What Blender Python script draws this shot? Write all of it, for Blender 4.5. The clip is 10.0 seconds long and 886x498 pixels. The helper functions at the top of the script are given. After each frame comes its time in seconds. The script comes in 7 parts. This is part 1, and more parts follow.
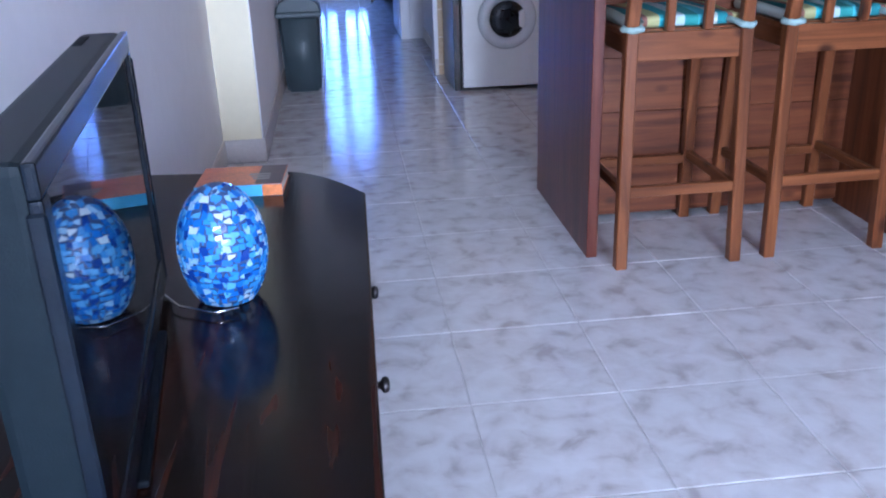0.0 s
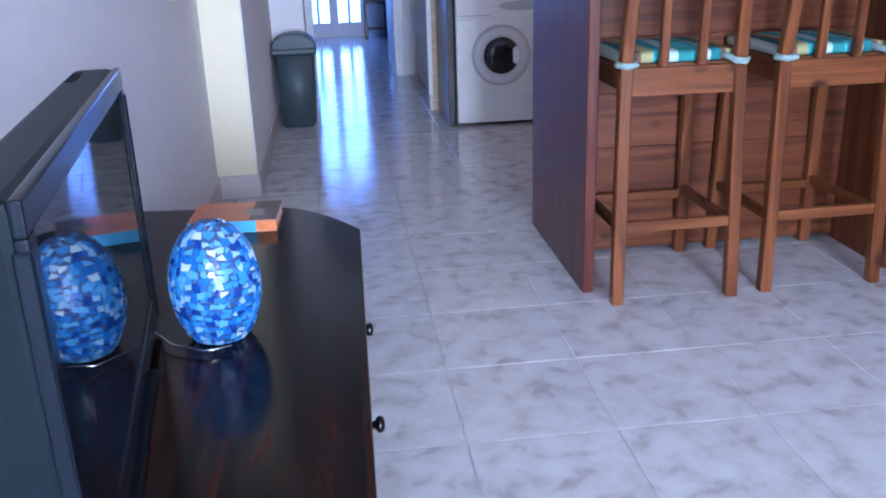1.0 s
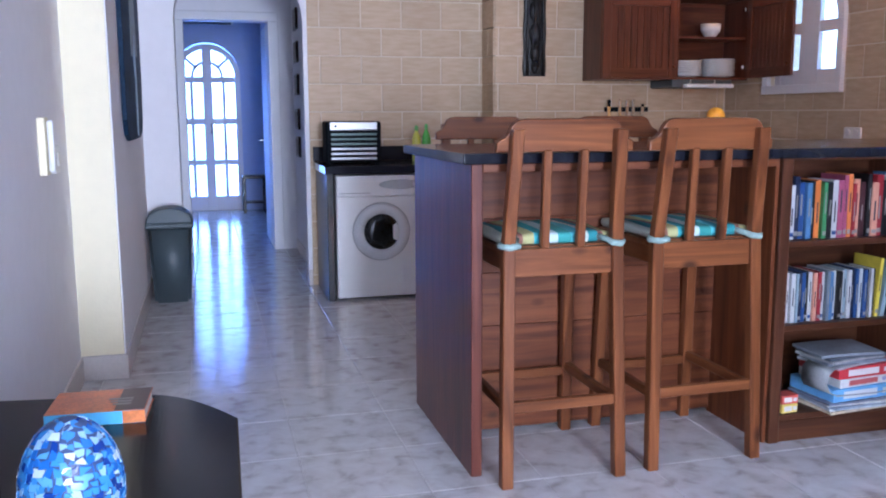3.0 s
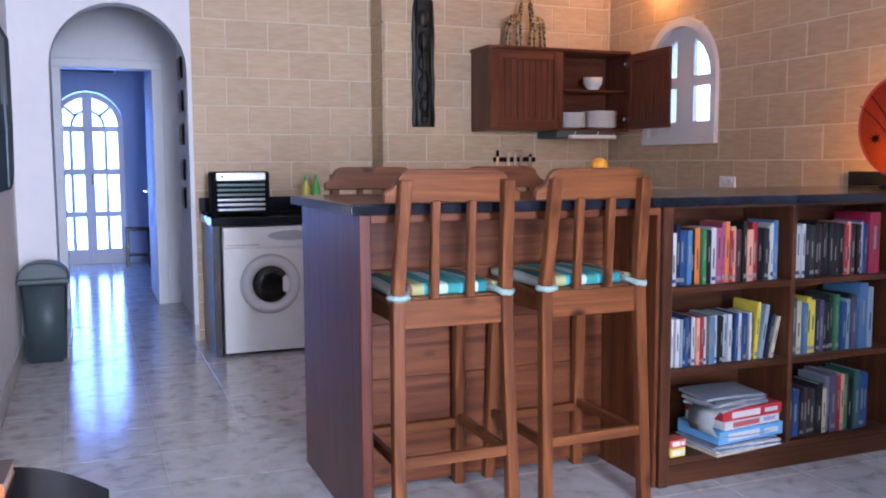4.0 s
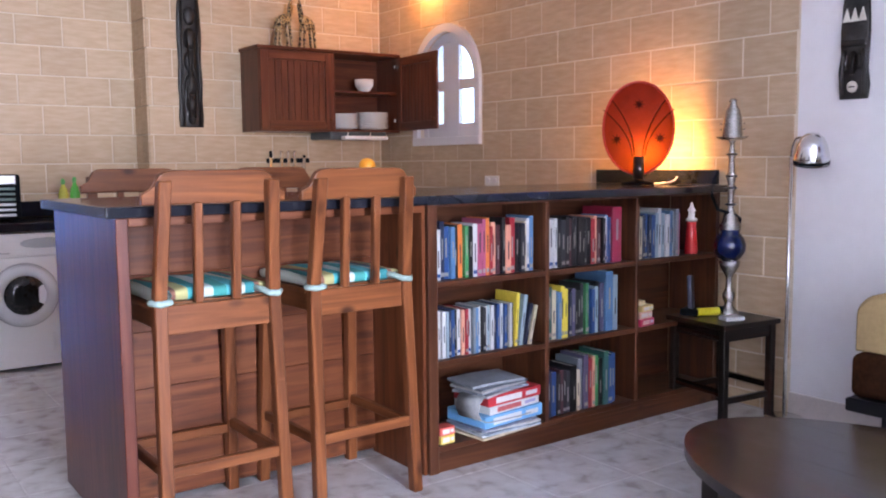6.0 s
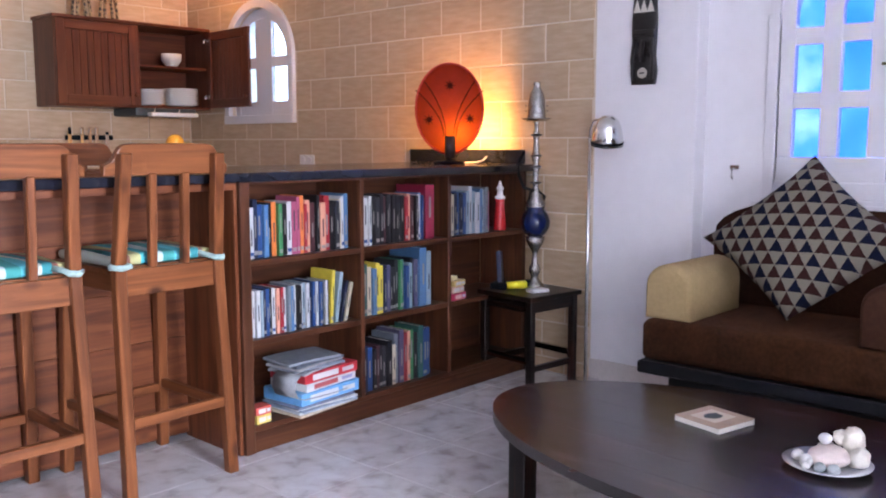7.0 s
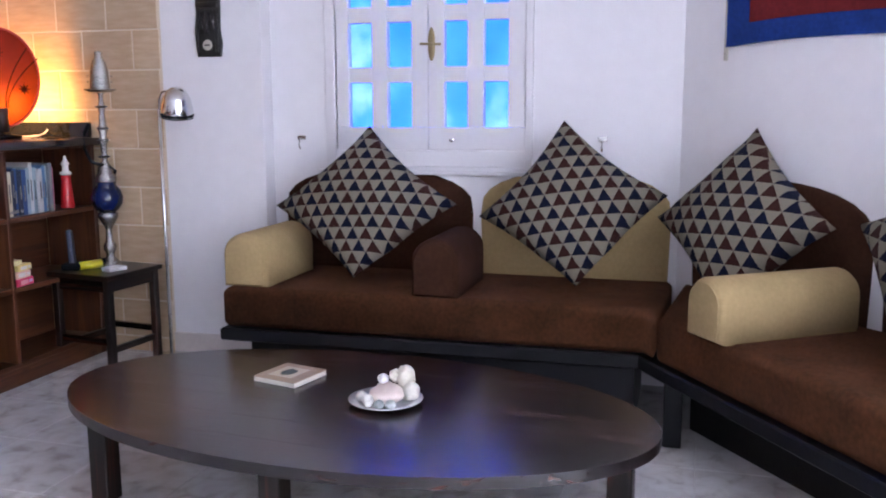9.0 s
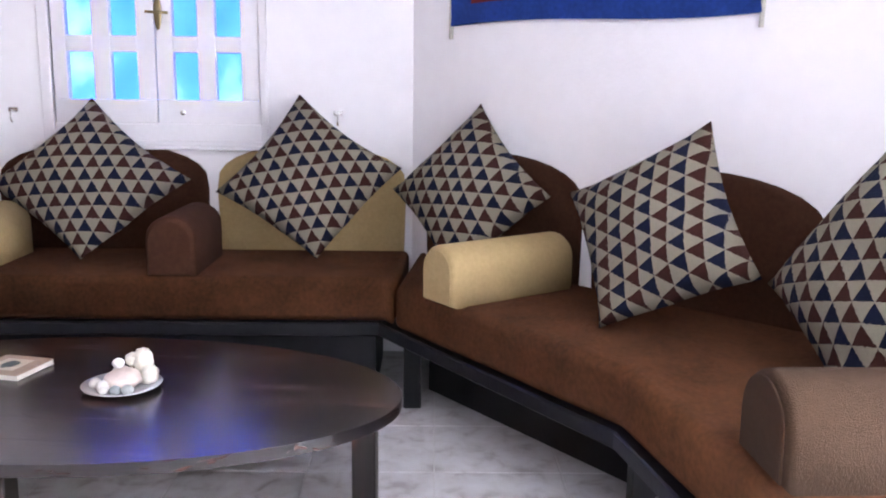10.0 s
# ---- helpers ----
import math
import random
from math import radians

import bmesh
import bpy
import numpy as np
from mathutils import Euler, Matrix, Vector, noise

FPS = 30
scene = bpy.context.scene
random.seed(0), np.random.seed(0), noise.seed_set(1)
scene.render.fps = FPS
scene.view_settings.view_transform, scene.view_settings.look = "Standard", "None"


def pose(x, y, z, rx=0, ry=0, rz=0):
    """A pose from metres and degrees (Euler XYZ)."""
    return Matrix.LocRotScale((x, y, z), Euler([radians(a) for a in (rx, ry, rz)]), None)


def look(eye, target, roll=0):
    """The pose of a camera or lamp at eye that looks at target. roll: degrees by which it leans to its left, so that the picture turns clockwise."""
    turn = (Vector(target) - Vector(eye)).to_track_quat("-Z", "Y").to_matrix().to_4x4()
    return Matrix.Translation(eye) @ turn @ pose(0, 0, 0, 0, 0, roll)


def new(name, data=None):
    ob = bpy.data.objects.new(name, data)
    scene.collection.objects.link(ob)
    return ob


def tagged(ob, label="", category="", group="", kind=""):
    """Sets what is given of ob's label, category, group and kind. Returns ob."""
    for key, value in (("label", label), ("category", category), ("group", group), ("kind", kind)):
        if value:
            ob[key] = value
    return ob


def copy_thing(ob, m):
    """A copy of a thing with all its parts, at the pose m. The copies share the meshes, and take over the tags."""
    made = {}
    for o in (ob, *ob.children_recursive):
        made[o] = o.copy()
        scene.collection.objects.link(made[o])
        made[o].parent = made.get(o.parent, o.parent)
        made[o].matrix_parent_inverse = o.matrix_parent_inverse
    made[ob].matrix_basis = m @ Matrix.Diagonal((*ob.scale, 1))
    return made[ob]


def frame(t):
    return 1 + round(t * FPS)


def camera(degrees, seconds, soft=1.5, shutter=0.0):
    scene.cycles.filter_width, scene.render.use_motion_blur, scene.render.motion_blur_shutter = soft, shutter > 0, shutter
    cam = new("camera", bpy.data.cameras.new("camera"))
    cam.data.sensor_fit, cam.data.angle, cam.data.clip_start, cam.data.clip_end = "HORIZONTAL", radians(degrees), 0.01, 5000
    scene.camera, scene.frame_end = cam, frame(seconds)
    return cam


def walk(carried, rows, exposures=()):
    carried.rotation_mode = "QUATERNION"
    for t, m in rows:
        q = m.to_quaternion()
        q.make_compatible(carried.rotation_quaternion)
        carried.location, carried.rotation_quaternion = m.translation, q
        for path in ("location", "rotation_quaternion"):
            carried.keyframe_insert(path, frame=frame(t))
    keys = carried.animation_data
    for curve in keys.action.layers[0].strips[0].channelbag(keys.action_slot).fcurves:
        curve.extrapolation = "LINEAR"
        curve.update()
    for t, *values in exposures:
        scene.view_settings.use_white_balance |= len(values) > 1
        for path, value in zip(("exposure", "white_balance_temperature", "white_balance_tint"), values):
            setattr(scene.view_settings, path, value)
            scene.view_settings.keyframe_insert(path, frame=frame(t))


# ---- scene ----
cam = camera(53.5, 10.0, soft=2.0)
PATH = [
    (0.0, look((0.063, -0.011, 1.258), (0.261, 1.834, 0.51), -1.9)),
    (0.5, look((0.063, -0.003, 1.255), (0.268, 1.851, 0.533), -1.9)),
    (1.0, look((0.064, 0.008, 1.254), (0.279, 1.878, 0.58), -1.9)),
    (1.5, look((0.063, 0.018, 1.255), (0.303, 1.911, 0.659), -1.5)),
    (2.0, look((0.046, 0.049, 1.258), (0.35, 1.96, 0.753), -0.9)),
    (2.5, look((0.039, 0.062, 1.267), (0.438, 1.98, 0.865), -0.4)),
    (3.0, look((0.052, 0.086, 1.271), (0.563, 1.995, 0.965), -0.2)),
    (4.5, look((0.1, 0.13, 1.274), (0.937, 1.938, 1.098), -0.4)),
    (5.0, look((0.112, 0.111, 1.271), (1.029, 1.879, 1.095), -0.6)),
    (6.5, look((0.119, 0.039, 1.264), (1.439, 1.525, 1.049), -0.3)),
    (7.0, look((0.108, 0.018, 1.252), (1.578, 1.353, 1.013), 0.0)),
    (7.5, look((0.085, -0.022, 1.256), (1.691, 1.143, 1.0), 0.2)),
    (8.0, look((0.079, -0.048, 1.258), (1.799, 0.936, 0.989), 0.0)),
    (8.5, look((0.076, -0.071, 1.257), (1.895, 0.709, 0.971), -0.1)),
    (9.0, look((0.055, -0.107, 1.272), (1.953, 0.441, 0.96), -0.2)),
    (9.5, look((0.035, -0.127, 1.29), (1.984, 0.159, 0.945), 0.0)),
    (10.0, look((0.012, -0.125, 1.28), (1.977, -0.152, 0.91), 0.7)),
]
walk(cam, PATH, [(0.0, -0.34, 5250, 14), (2.0, -0.27, 5350, 14), (3.0, -0.25, 5600, 15), (4.5, -0.05, 5950, 16), (6.5, 0.20, 6300, 18), (8.0, 0.10, 6150, 16), (9.0, 0.17, 6250, 15), (9.6, 0.38, 6550, 14), (10.0, 0.62, 6750, 14)])

# ---- light and world ----
world = bpy.data.worlds.new("world")
scene.world = world
world.use_nodes = True
_sky = world.node_tree.nodes.new("ShaderNodeTexSky")
_sky.sky_type = 'NISHITA'
_sky.sun_disc = False
_sky.sun_elevation, _sky.sun_rotation = radians(50), radians(200)
_bg = world.node_tree.nodes["Background"]
_bg.inputs["Strength"].default_value = 0.12
world.node_tree.links.new(_sky.outputs[0], _bg.inputs["Color"])


def area_lamp(name, m, w, h, power, colour):
    d = bpy.data.lights.new(name, 'AREA')
    d.shape, d.size, d.size_y, d.energy, d.color = 'RECTANGLE', w, h, power, colour
    ob = new(name, d)
    ob.matrix_world = m
    return ob


def point_lamp(name, xyz, power, colour, size=0.04):
    d = bpy.data.lights.new(name, 'POINT')
    d.energy, d.color, d.shadow_soft_size = power, colour, size
    ob = new(name, d)
    ob.location = xyz
    return ob


_sun = bpy.data.lights.new("sun", 'SUN')
_sun.energy, _sun.angle, _sun.color = 2.0, radians(0.5), (1, 0.95, 0.88)
_so = new("sun", _sun)
_so.matrix_world = look((0, 0, 10), (0.5, -6.4, 0))

# area lamp for daylight from behind, set in an unseen, assumed window opening
area_lamp("daylight_terrace", look((0.85, -4.92, 1.45), (0.1, 2.0, 1.1)), 1.2, 2.0, 760, (0.80, 0.88, 1.0))
point_lamp("bulb_oval_lamp", (3.828, 3.297, 1.315), 20, (1.0, 0.46, 0.10))
point_lamp("bulb_wall_lamp", (3.88, 5.56, 2.60), 11, (1.0, 0.44, 0.11))


# ---- materials ----
def mat(name, colour, rough=0.5, metal=0.0, noise_scale=0, noise_amt=0.15, bump=0.0, bump_scale=80.0, coat=0.0, rand=0.0, spec=0.5):
    m = bpy.data.materials.new(name)
    m.use_nodes = True
    nt = m.node_tree
    b = nt.nodes["Principled BSDF"]
    b.inputs["Base Color"].default_value = (*colour, 1)
    b.inputs["Roughness"].default_value = rough
    b.inputs["Metallic"].default_value = metal
    b.inputs["Coat Weight"].default_value = coat
    b.inputs["Coat Roughness"].default_value = 0.12
    b.inputs["Specular IOR Level"].default_value = spec
    tc = nt.nodes.new("ShaderNodeTexCoord")
    out = None
    if noise_scale:
        n = nt.nodes.new("ShaderNodeTexNoise")
        n.inputs["Scale"].default_value = noise_scale
        n.inputs["Detail"].default_value = 6
        nt.links.new(tc.outputs["Object"], n.inputs["Vector"])
        n2 = nt.nodes.new("ShaderNodeTexNoise")
        n2.inputs["Scale"].default_value = noise_scale * 9
        n2.inputs["Detail"].default_value = 3
        nt.links.new(tc.outputs["Object"], n2.inputs["Vector"])
        add = nt.nodes.new("ShaderNodeMath")
        add.operation = 'ADD'
        nt.links.new(n.outputs["Fac"], add.inputs[0])
        nt.links.new(n2.outputs["Fac"], add.inputs[1])
        mr = nt.nodes.new("ShaderNodeMapRange")
        mr.inputs["From Min"].default_value, mr.inputs["From Max"].default_value = 0.6, 1.4
        mr.inputs["To Min"].default_value, mr.inputs["To Max"].default_value = 1 - noise_amt, 1 + noise_amt
        nt.links.new(add.outputs[0], mr.inputs["Value"])
        out = mr.outputs[0]
    if rand:
        oi = nt.nodes.new("ShaderNodeObjectInfo")
        mr2 = nt.nodes.new("ShaderNodeMapRange")
        mr2.inputs["To Min"].default_value, mr2.inputs["To Max"].default_value = 1 - rand, 1 + rand
        nt.links.new(oi.outputs["Random"], mr2.inputs["Value"])
        if out:
            mul = nt.nodes.new("ShaderNodeMath")
            mul.operation = 'MULTIPLY'
            nt.links.new(out, mul.inputs[0])
            nt.links.new(mr2.outputs[0], mul.inputs[1])
            out = mul.outputs[0]
        else:
            out = mr2.outputs[0]
    if out:
        hs = nt.nodes.new("ShaderNodeHueSaturation")
        hs.inputs["Color"].default_value = (*colour, 1)
        nt.links.new(out, hs.inputs["Value"])
        nt.links.new(hs.outputs[0], b.inputs["Base Color"])
    if bump:
        nb = nt.nodes.new("ShaderNodeTexNoise")
        nb.inputs["Scale"].default_value = bump_scale
        nb.inputs["Detail"].default_value = 5
        nt.links.new(tc.outputs["Object"], nb.inputs["Vector"])
        bp = nt.nodes.new("ShaderNodeBump")
        bp.inputs["Strength"].default_value = bump
        bp.inputs["Distance"].default_value = 0.01
        nt.links.new(nb.outputs["Fac"], bp.inputs["Height"])
        nt.links.new(bp.outputs[0], b.inputs["Normal"])
    return m


def ramp(nt, stops):
    r = nt.nodes.new("ShaderNodeValToRGB")
    e = r.color_ramp.elements
    while len(e) < len(stops):
        e.new(0.5)
    for k, (p, c) in enumerate(stops):
        e[k].position, e[k].color = p, (*c, 1)
    return r


def wood(name, stops, rough=0.42, axis=2, scale=1.0, knots=True, coat=0.0, bump=0.12, knot_colour=(0.05, 0.014, 0.005), spec=0.32):
    """Grain drawn out along one axis, with growth figure, knots and a satin varnish."""
    m = bpy.data.materials.new(name)
    m.use_nodes = True
    nt = m.node_tree
    b = nt.nodes["Principled BSDF"]
    tc = nt.nodes.new("ShaderNodeTexCoord")
    geo = nt.nodes.new("ShaderNodeObjectInfo")
    addv = nt.nodes.new("ShaderNodeVectorMath")
    addv.operation = 'MULTIPLY_ADD'
    addv.inputs[1].default_value = (1, 1, 1)
    comb = nt.nodes.new("ShaderNodeCombineXYZ")
    mul = nt.nodes.new("ShaderNodeMath")
    mul.operation = 'MULTIPLY'
    mul.inputs[1].default_value = 37.0
    nt.links.new(geo.outputs["Random"], mul.inputs[0])
    for k in range(3):
        nt.links.new(mul.outputs[0], comb.inputs[k])
    nt.links.new(tc.outputs["Object"], addv.inputs[0])
    nt.links.new(comb.outputs[0], addv.inputs[2])
    mp = nt.nodes.new("ShaderNodeMapping")
    s = [14 * scale] * 3
    s[axis] = 0.9 * scale
    mp.inputs["Scale"].default_value = s
    nt.links.new(addv.outputs[0], mp.inputs["Vector"])
    n = nt.nodes.new("ShaderNodeTexNoise")
    n.inputs["Scale"].default_value, n.inputs["Detail"].default_value = 1.6, 7
    n.inputs["Distortion"].default_value = 1.2
    nt.links.new(mp.outputs[0], n.inputs["Vector"])
    r = ramp(nt, stops)
    nt.links.new(n.outputs["Fac"], r.inputs["Fac"])
    col = r.outputs["Color"]
    mp2 = nt.nodes.new("ShaderNodeMapping")
    s2 = [120 * scale] * 3
    s2[axis] = 5 * scale
    mp2.inputs["Scale"].default_value = s2
    nt.links.new(addv.outputs[0], mp2.inputs["Vector"])
    fine = nt.nodes.new("ShaderNodeTexNoise")
    fine.inputs["Scale"].default_value, fine.inputs["Detail"].default_value = 1.0, 3
    nt.links.new(mp2.outputs[0], fine.inputs["Vector"])
    mx = nt.nodes.new("ShaderNodeMix")
    mx.data_type, mx.blend_type = 'RGBA', 'MULTIPLY'
    mx.inputs["Factor"].default_value = 0.35
    nt.links.new(col, mx.inputs[6])
    nt.links.new(fine.outputs["Fac"], mx.inputs[7])
    col = mx.outputs[2]
    if knots:
        mp3 = nt.nodes.new("ShaderNodeMapping")
        s3 = [8.0] * 3
        s3[axis] = 4.5
        mp3.inputs["Scale"].default_value = s3
        nt.links.new(addv.outputs[0], mp3.inputs["Vector"])
        v = nt.nodes.new("ShaderNodeTexVoronoi")
        v.inputs["Scale"].default_value = 1.0
        nt.links.new(mp3.outputs[0], v.inputs["Vector"])
        rk = ramp(nt, [(0.06, (1, 1, 1)), (0.19, (0, 0, 0))])
        nt.links.new(v.outputs["Distance"], rk.inputs["Fac"])
        mk = nt.nodes.new("ShaderNodeMix")
        mk.data_type = 'RGBA'
        mk.inputs[7].default_value = (*knot_colour, 1)
        nt.links.new(rk.outputs["Color"], mk.inputs["Factor"])
        nt.links.new(col, mk.inputs[6])
        col = mk.outputs[2]
    nt.links.new(col, b.inputs["Base Color"])
    b.inputs["Roughness"].default_value = rough
    b.inputs["Specular IOR Level"].default_value = spec
    b.inputs["Coat Weight"].default_value = coat
    b.inputs["Coat Roughness"].default_value = 0.2
    if bump:
        bp = nt.nodes.new("ShaderNodeBump")
        bp.inputs["Strength"].default_value, bp.inputs["Distance"].default_value = bump, 0.004
        nt.links.new(fine.outputs["Fac"], bp.inputs["Height"])
        nt.links.new(bp.outputs[0], b.inputs["Normal"])
    return m


def glow(name, colour, strength):
    m = bpy.data.materials.new(name)
    m.use_nodes = True
    b = m.node_tree.nodes["Principled BSDF"]
    b.inputs["Base Color"].default_value = (*colour, 1)
    b.inputs["Emission Color"].default_value = (*colour, 1)
    b.inputs["Emission Strength"].default_value = strength
    return m


def glass(name, colour=(1, 1, 1), rough=0.0):
    m = bpy.data.materials.new(name)
    m.use_nodes = True
    b = m.node_tree.nodes["Principled BSDF"]
    b.inputs["Base Color"].default_value = (*colour, 1)
    b.inputs["Transmission Weight"].default_value = 1.0
    b.inputs["Roughness"].default_value = rough
    b.inputs["IOR"].default_value = 1.45
    return m


def marble_tile(name):
    """Cream ceramic tile with grey-pink clouded veining, glazed."""
    m = bpy.data.materials.new(name)
    m.use_nodes = True
    nt = m.node_tree
    b = nt.nodes["Principled BSDF"]
    geo = nt.nodes.new("ShaderNodeNewGeometry")
    n = nt.nodes.new("ShaderNodeTexNoise")
    n.inputs["Scale"].default_value, n.inputs["Detail"].default_value, n.inputs["Distortion"].default_value = 11.0, 9, 0.4
    nt.links.new(geo.outputs["Position"], n.inputs["Vector"])
    r = ramp(nt, [(0.30, (0.41, 0.37, 0.36)), (0.45, (0.565, 0.54, 0.54)), (0.60, (0.63, 0.615, 0.62)), (0.8, (0.665, 0.655, 0.665))])
    nt.links.new(n.outputs["Fac"], r.inputs["Fac"])
    mp = nt.nodes.new("ShaderNodeMapping")
    mp.inputs["Rotation"].default_value = (0, 0, 0.7)
    mp.inputs["Scale"].default_value = (26, 13, 1)
    nt.links.new(geo.outputs["Position"], mp.inputs["Vector"])
    v = nt.nodes.new("ShaderNodeTexNoise")
    v.noise_type = 'RIDGED_MULTIFRACTAL'
    v.inputs["Scale"].default_value, v.inputs["Detail"].default_value, v.inputs["Distortion"].default_value = 1.2, 4, 0.35
    nt.links.new(mp.outputs[0], v.inputs["Vector"])
    rv = ramp(nt, [(0.58, (0, 0, 0)), (0.95, (0.5, 0.5, 0.5))])
    nt.links.new(v.outputs["Fac"], rv.inputs["Fac"])
    mx = nt.nodes.new("ShaderNodeMix")
    mx.data_type = 'RGBA'
    mx.inputs[7].default_value = (0.42, 0.345, 0.32, 1)
    nt.links.new(rv.outputs["Color"], mx.inputs["Factor"])
    nt.links.new(r.outputs["Color"], mx.inputs[6])
    nt.links.new(mx.outputs[2], b.inputs["Base Color"])
    b.inputs["Roughness"].default_value = 0.13
    nb = nt.nodes.new("ShaderNodeTexNoise")
    nb.inputs["Scale"].default_value, nb.inputs["Detail"].default_value = 17, 3
    nt.links.new(geo.outputs["Position"], nb.inputs["Vector"])
    bp = nt.nodes.new("ShaderNodeBump")
    bp.inputs["Strength"].default_value, bp.inputs["Distance"].default_value = 0.27, 0.006
    nt.links.new(nb.outputs["Fac"], bp.inputs["Height"])
    nt.links.new(bp.outputs[0], b.inputs["Normal"])
    return m


def wall_tile(name):
    """Sandy split-stone ceramic tile, each one a little different."""
    m = bpy.data.materials.new(name)
    m.use_nodes = True
    nt = m.node_tree
    b = nt.nodes["Principled BSDF"]
    geo = nt.nodes.new("ShaderNodeNewGeometry")
    oi = nt.nodes.new("ShaderNodeObjectInfo")
    mp = nt.nodes.new("ShaderNodeMapping")
    mp.inputs["Scale"].default_value = (3, 3, 14)
    nt.links.new(geo.outputs["Position"], mp.inputs["Vector"])
    n = nt.nodes.new("ShaderNodeTexNoise")
    n.inputs["Scale"].default_value, n.inputs["Detail"].default_value = 3.0, 8
    nt.links.new(mp.outputs[0], n.inputs["Vector"])
    r = ramp(nt, [(0.25, (0.48, 0.335, 0.205)), (0.5, (0.54, 0.39, 0.25)), (0.75, (0.60, 0.45, 0.305))])
    nt.links.new(n.outputs["Fac"], r.inputs["Fac"])
    mr = nt.nodes.new("ShaderNodeMapRange")
    mr.inputs["To Min"].default_value, mr.inputs["To Max"].default_value = 0.92, 1.07
    nt.links.new(oi.outputs["Random"], mr.inputs["Value"])
    hs = nt.nodes.new("ShaderNodeHueSaturation")
    nt.links.new(r.outputs["Color"], hs.inputs["Color"])
    nt.links.new(mr.outputs[0], hs.inputs["Value"])
    nt.links.new(hs.outputs[0], b.inputs["Base Color"])
    b.inputs["Roughness"].default_value = 0.55
    bp = nt.nodes.new("ShaderNodeBump")
    bp.inputs["Strength"].default_value, bp.inputs["Distance"].default_value = 0.12, 0.004
    nt.links.new(n.outputs["Fac"], bp.inputs["Height"])
    nt.links.new(bp.outputs[0], b.inputs["Normal"])
    return m


def black_marble(name):
    m = bpy.data.materials.new(name)
    m.use_nodes = True
    nt = m.node_tree
    b = nt.nodes["Principled BSDF"]
    geo = nt.nodes.new("ShaderNodeNewGeometry")
    n = nt.nodes.new("ShaderNodeTexNoise")
    n.noise_type = 'RIDGED_MULTIFRACTAL'
    n.inputs["Scale"].default_value, n.inputs["Detail"].default_value, n.inputs["Distortion"].default_value = 5.5, 4, 1.5
    nt.links.new(geo.outputs["Position"], n.inputs["Vector"])
    r = ramp(nt, [(0.0, (0.012, 0.013, 0.02)), (0.70, (0.02, 0.022, 0.03)), (0.86, (0.55, 0.55, 0.57))])
    nt.links.new(n.outputs["Fac"], r.inputs["Fac"])
    nt.links.new(r.outputs["Color"], b.inputs["Base Color"])
    b.inputs["Roughness"].default_value = 0.12
    return m


def fabric(name, colour, scale=320, amt=0.3, sheen=0.0):
    m = mat(name, colour, 0.95, 0, 7, amt, 0.5, scale)
    b = m.node_tree.nodes["Principled BSDF"]
    b.inputs["Sheen Weight"].default_value = sheen
    b.inputs["Specular IOR Level"].default_value = 0.15
    return m


M_WALL = mat("white_plaster", (0.82, 0.80, 0.82), 0.75, 0, 1.6, 0.03, 0.10, 60)
M_CEIL = mat("ceiling_paint", (0.8, 0.79, 0.78), 0.8, 0, 2, 0.03)
# far room plaster with the blue of its daylight put into the colour
M_BLUELIT = mat("bluelit_plaster", (0.50, 0.57, 0.76), 0.75, 0, 1.6, 0.04, 0.1, 60)
M_CREAM = mat("cream_plaster", (0.86, 0.77, 0.55), 0.7, 0, 2, 0.03, 0.10, 60)
M_SKIRT = mat("marble_skirting", (0.62, 0.56, 0.53), 0.3, 0, 9, 0.08)
M_GROUT = mat("pale_grout", (0.70, 0.60, 0.47), 0.9, 0, 30, 0.1, 0.3, 200)
M_FGROUT = mat("floor_grout", (0.52, 0.50, 0.49), 0.8, 0, 20, 0.1)
M_FLOOR = marble_tile("marble_floor_tile")
M_BRICK = wall_tile("sand_wall_tile")
M_BMARBLE = black_marble("black_veined_marble")
PINE = [(0.28, (0.080, 0.020, 0.007)), (0.5, (0.155, 0.042, 0.014)), (0.72, (0.23, 0.072, 0.026))]
STOOL = [(0.28, (0.11, 0.032, 0.010)), (0.5, (0.20, 0.062, 0.020)), (0.72, (0.29, 0.10, 0.034))]
MAHOG = [(0.28, (0.060, 0.014, 0.011)), (0.5, (0.120, 0.030, 0.018)), (0.72, (0.18, 0.052, 0.031))]
DARKW = [(0.40, (0.006, 0.0035, 0.003)), (0.55, (0.011, 0.0055, 0.004)), (0.70, (0.060, 0.014, 0.007))]
# bookcase tone: browner than PINE, and darkened partly for the weaker light there
CASE = [(0.28, (0.048, 0.015, 0.006)), (0.5, (0.092, 0.030, 0.0125)), (0.72, (0.14, 0.050, 0.021))]
M_CASE_Z = wood("bookcase_wood_upright", CASE, axis=2)
M_CASE_X = wood("bookcase_wood_level", CASE, axis=0)
M_PINE_Z = wood("varnished_pine_upright", PINE, axis=2)
M_PINE_X = wood("varnished_pine_level", PINE, axis=0)
M_PINE_Y = wood("varnished_pine_deep", PINE, axis=1)
M_ST_Z = wood("stool_pine_upright", STOOL, axis=2, rough=0.38)
M_ST_X = wood("stool_pine_level", STOOL, axis=0, rough=0.38)
M_ST_Y = wood("stool_pine_deep", STOOL, axis=1, rough=0.38)
M_MAH_Z = wood("red_stained_panel", MAHOG, axis=2, knots=False, rough=0.35)
M_MAH_X = wood("red_stained_rail", MAHOG, axis=0, knots=False, rough=0.35)
M_DARK_Y = wood("espresso_wood_deep", DARKW, axis=1, rough=0.16, knots=False, scale=0.8, bump=0.03, spec=0.15)
M_DARK_X = wood("espresso_wood_level", DARKW, axis=0, rough=0.3, knots=False, bump=0.05)
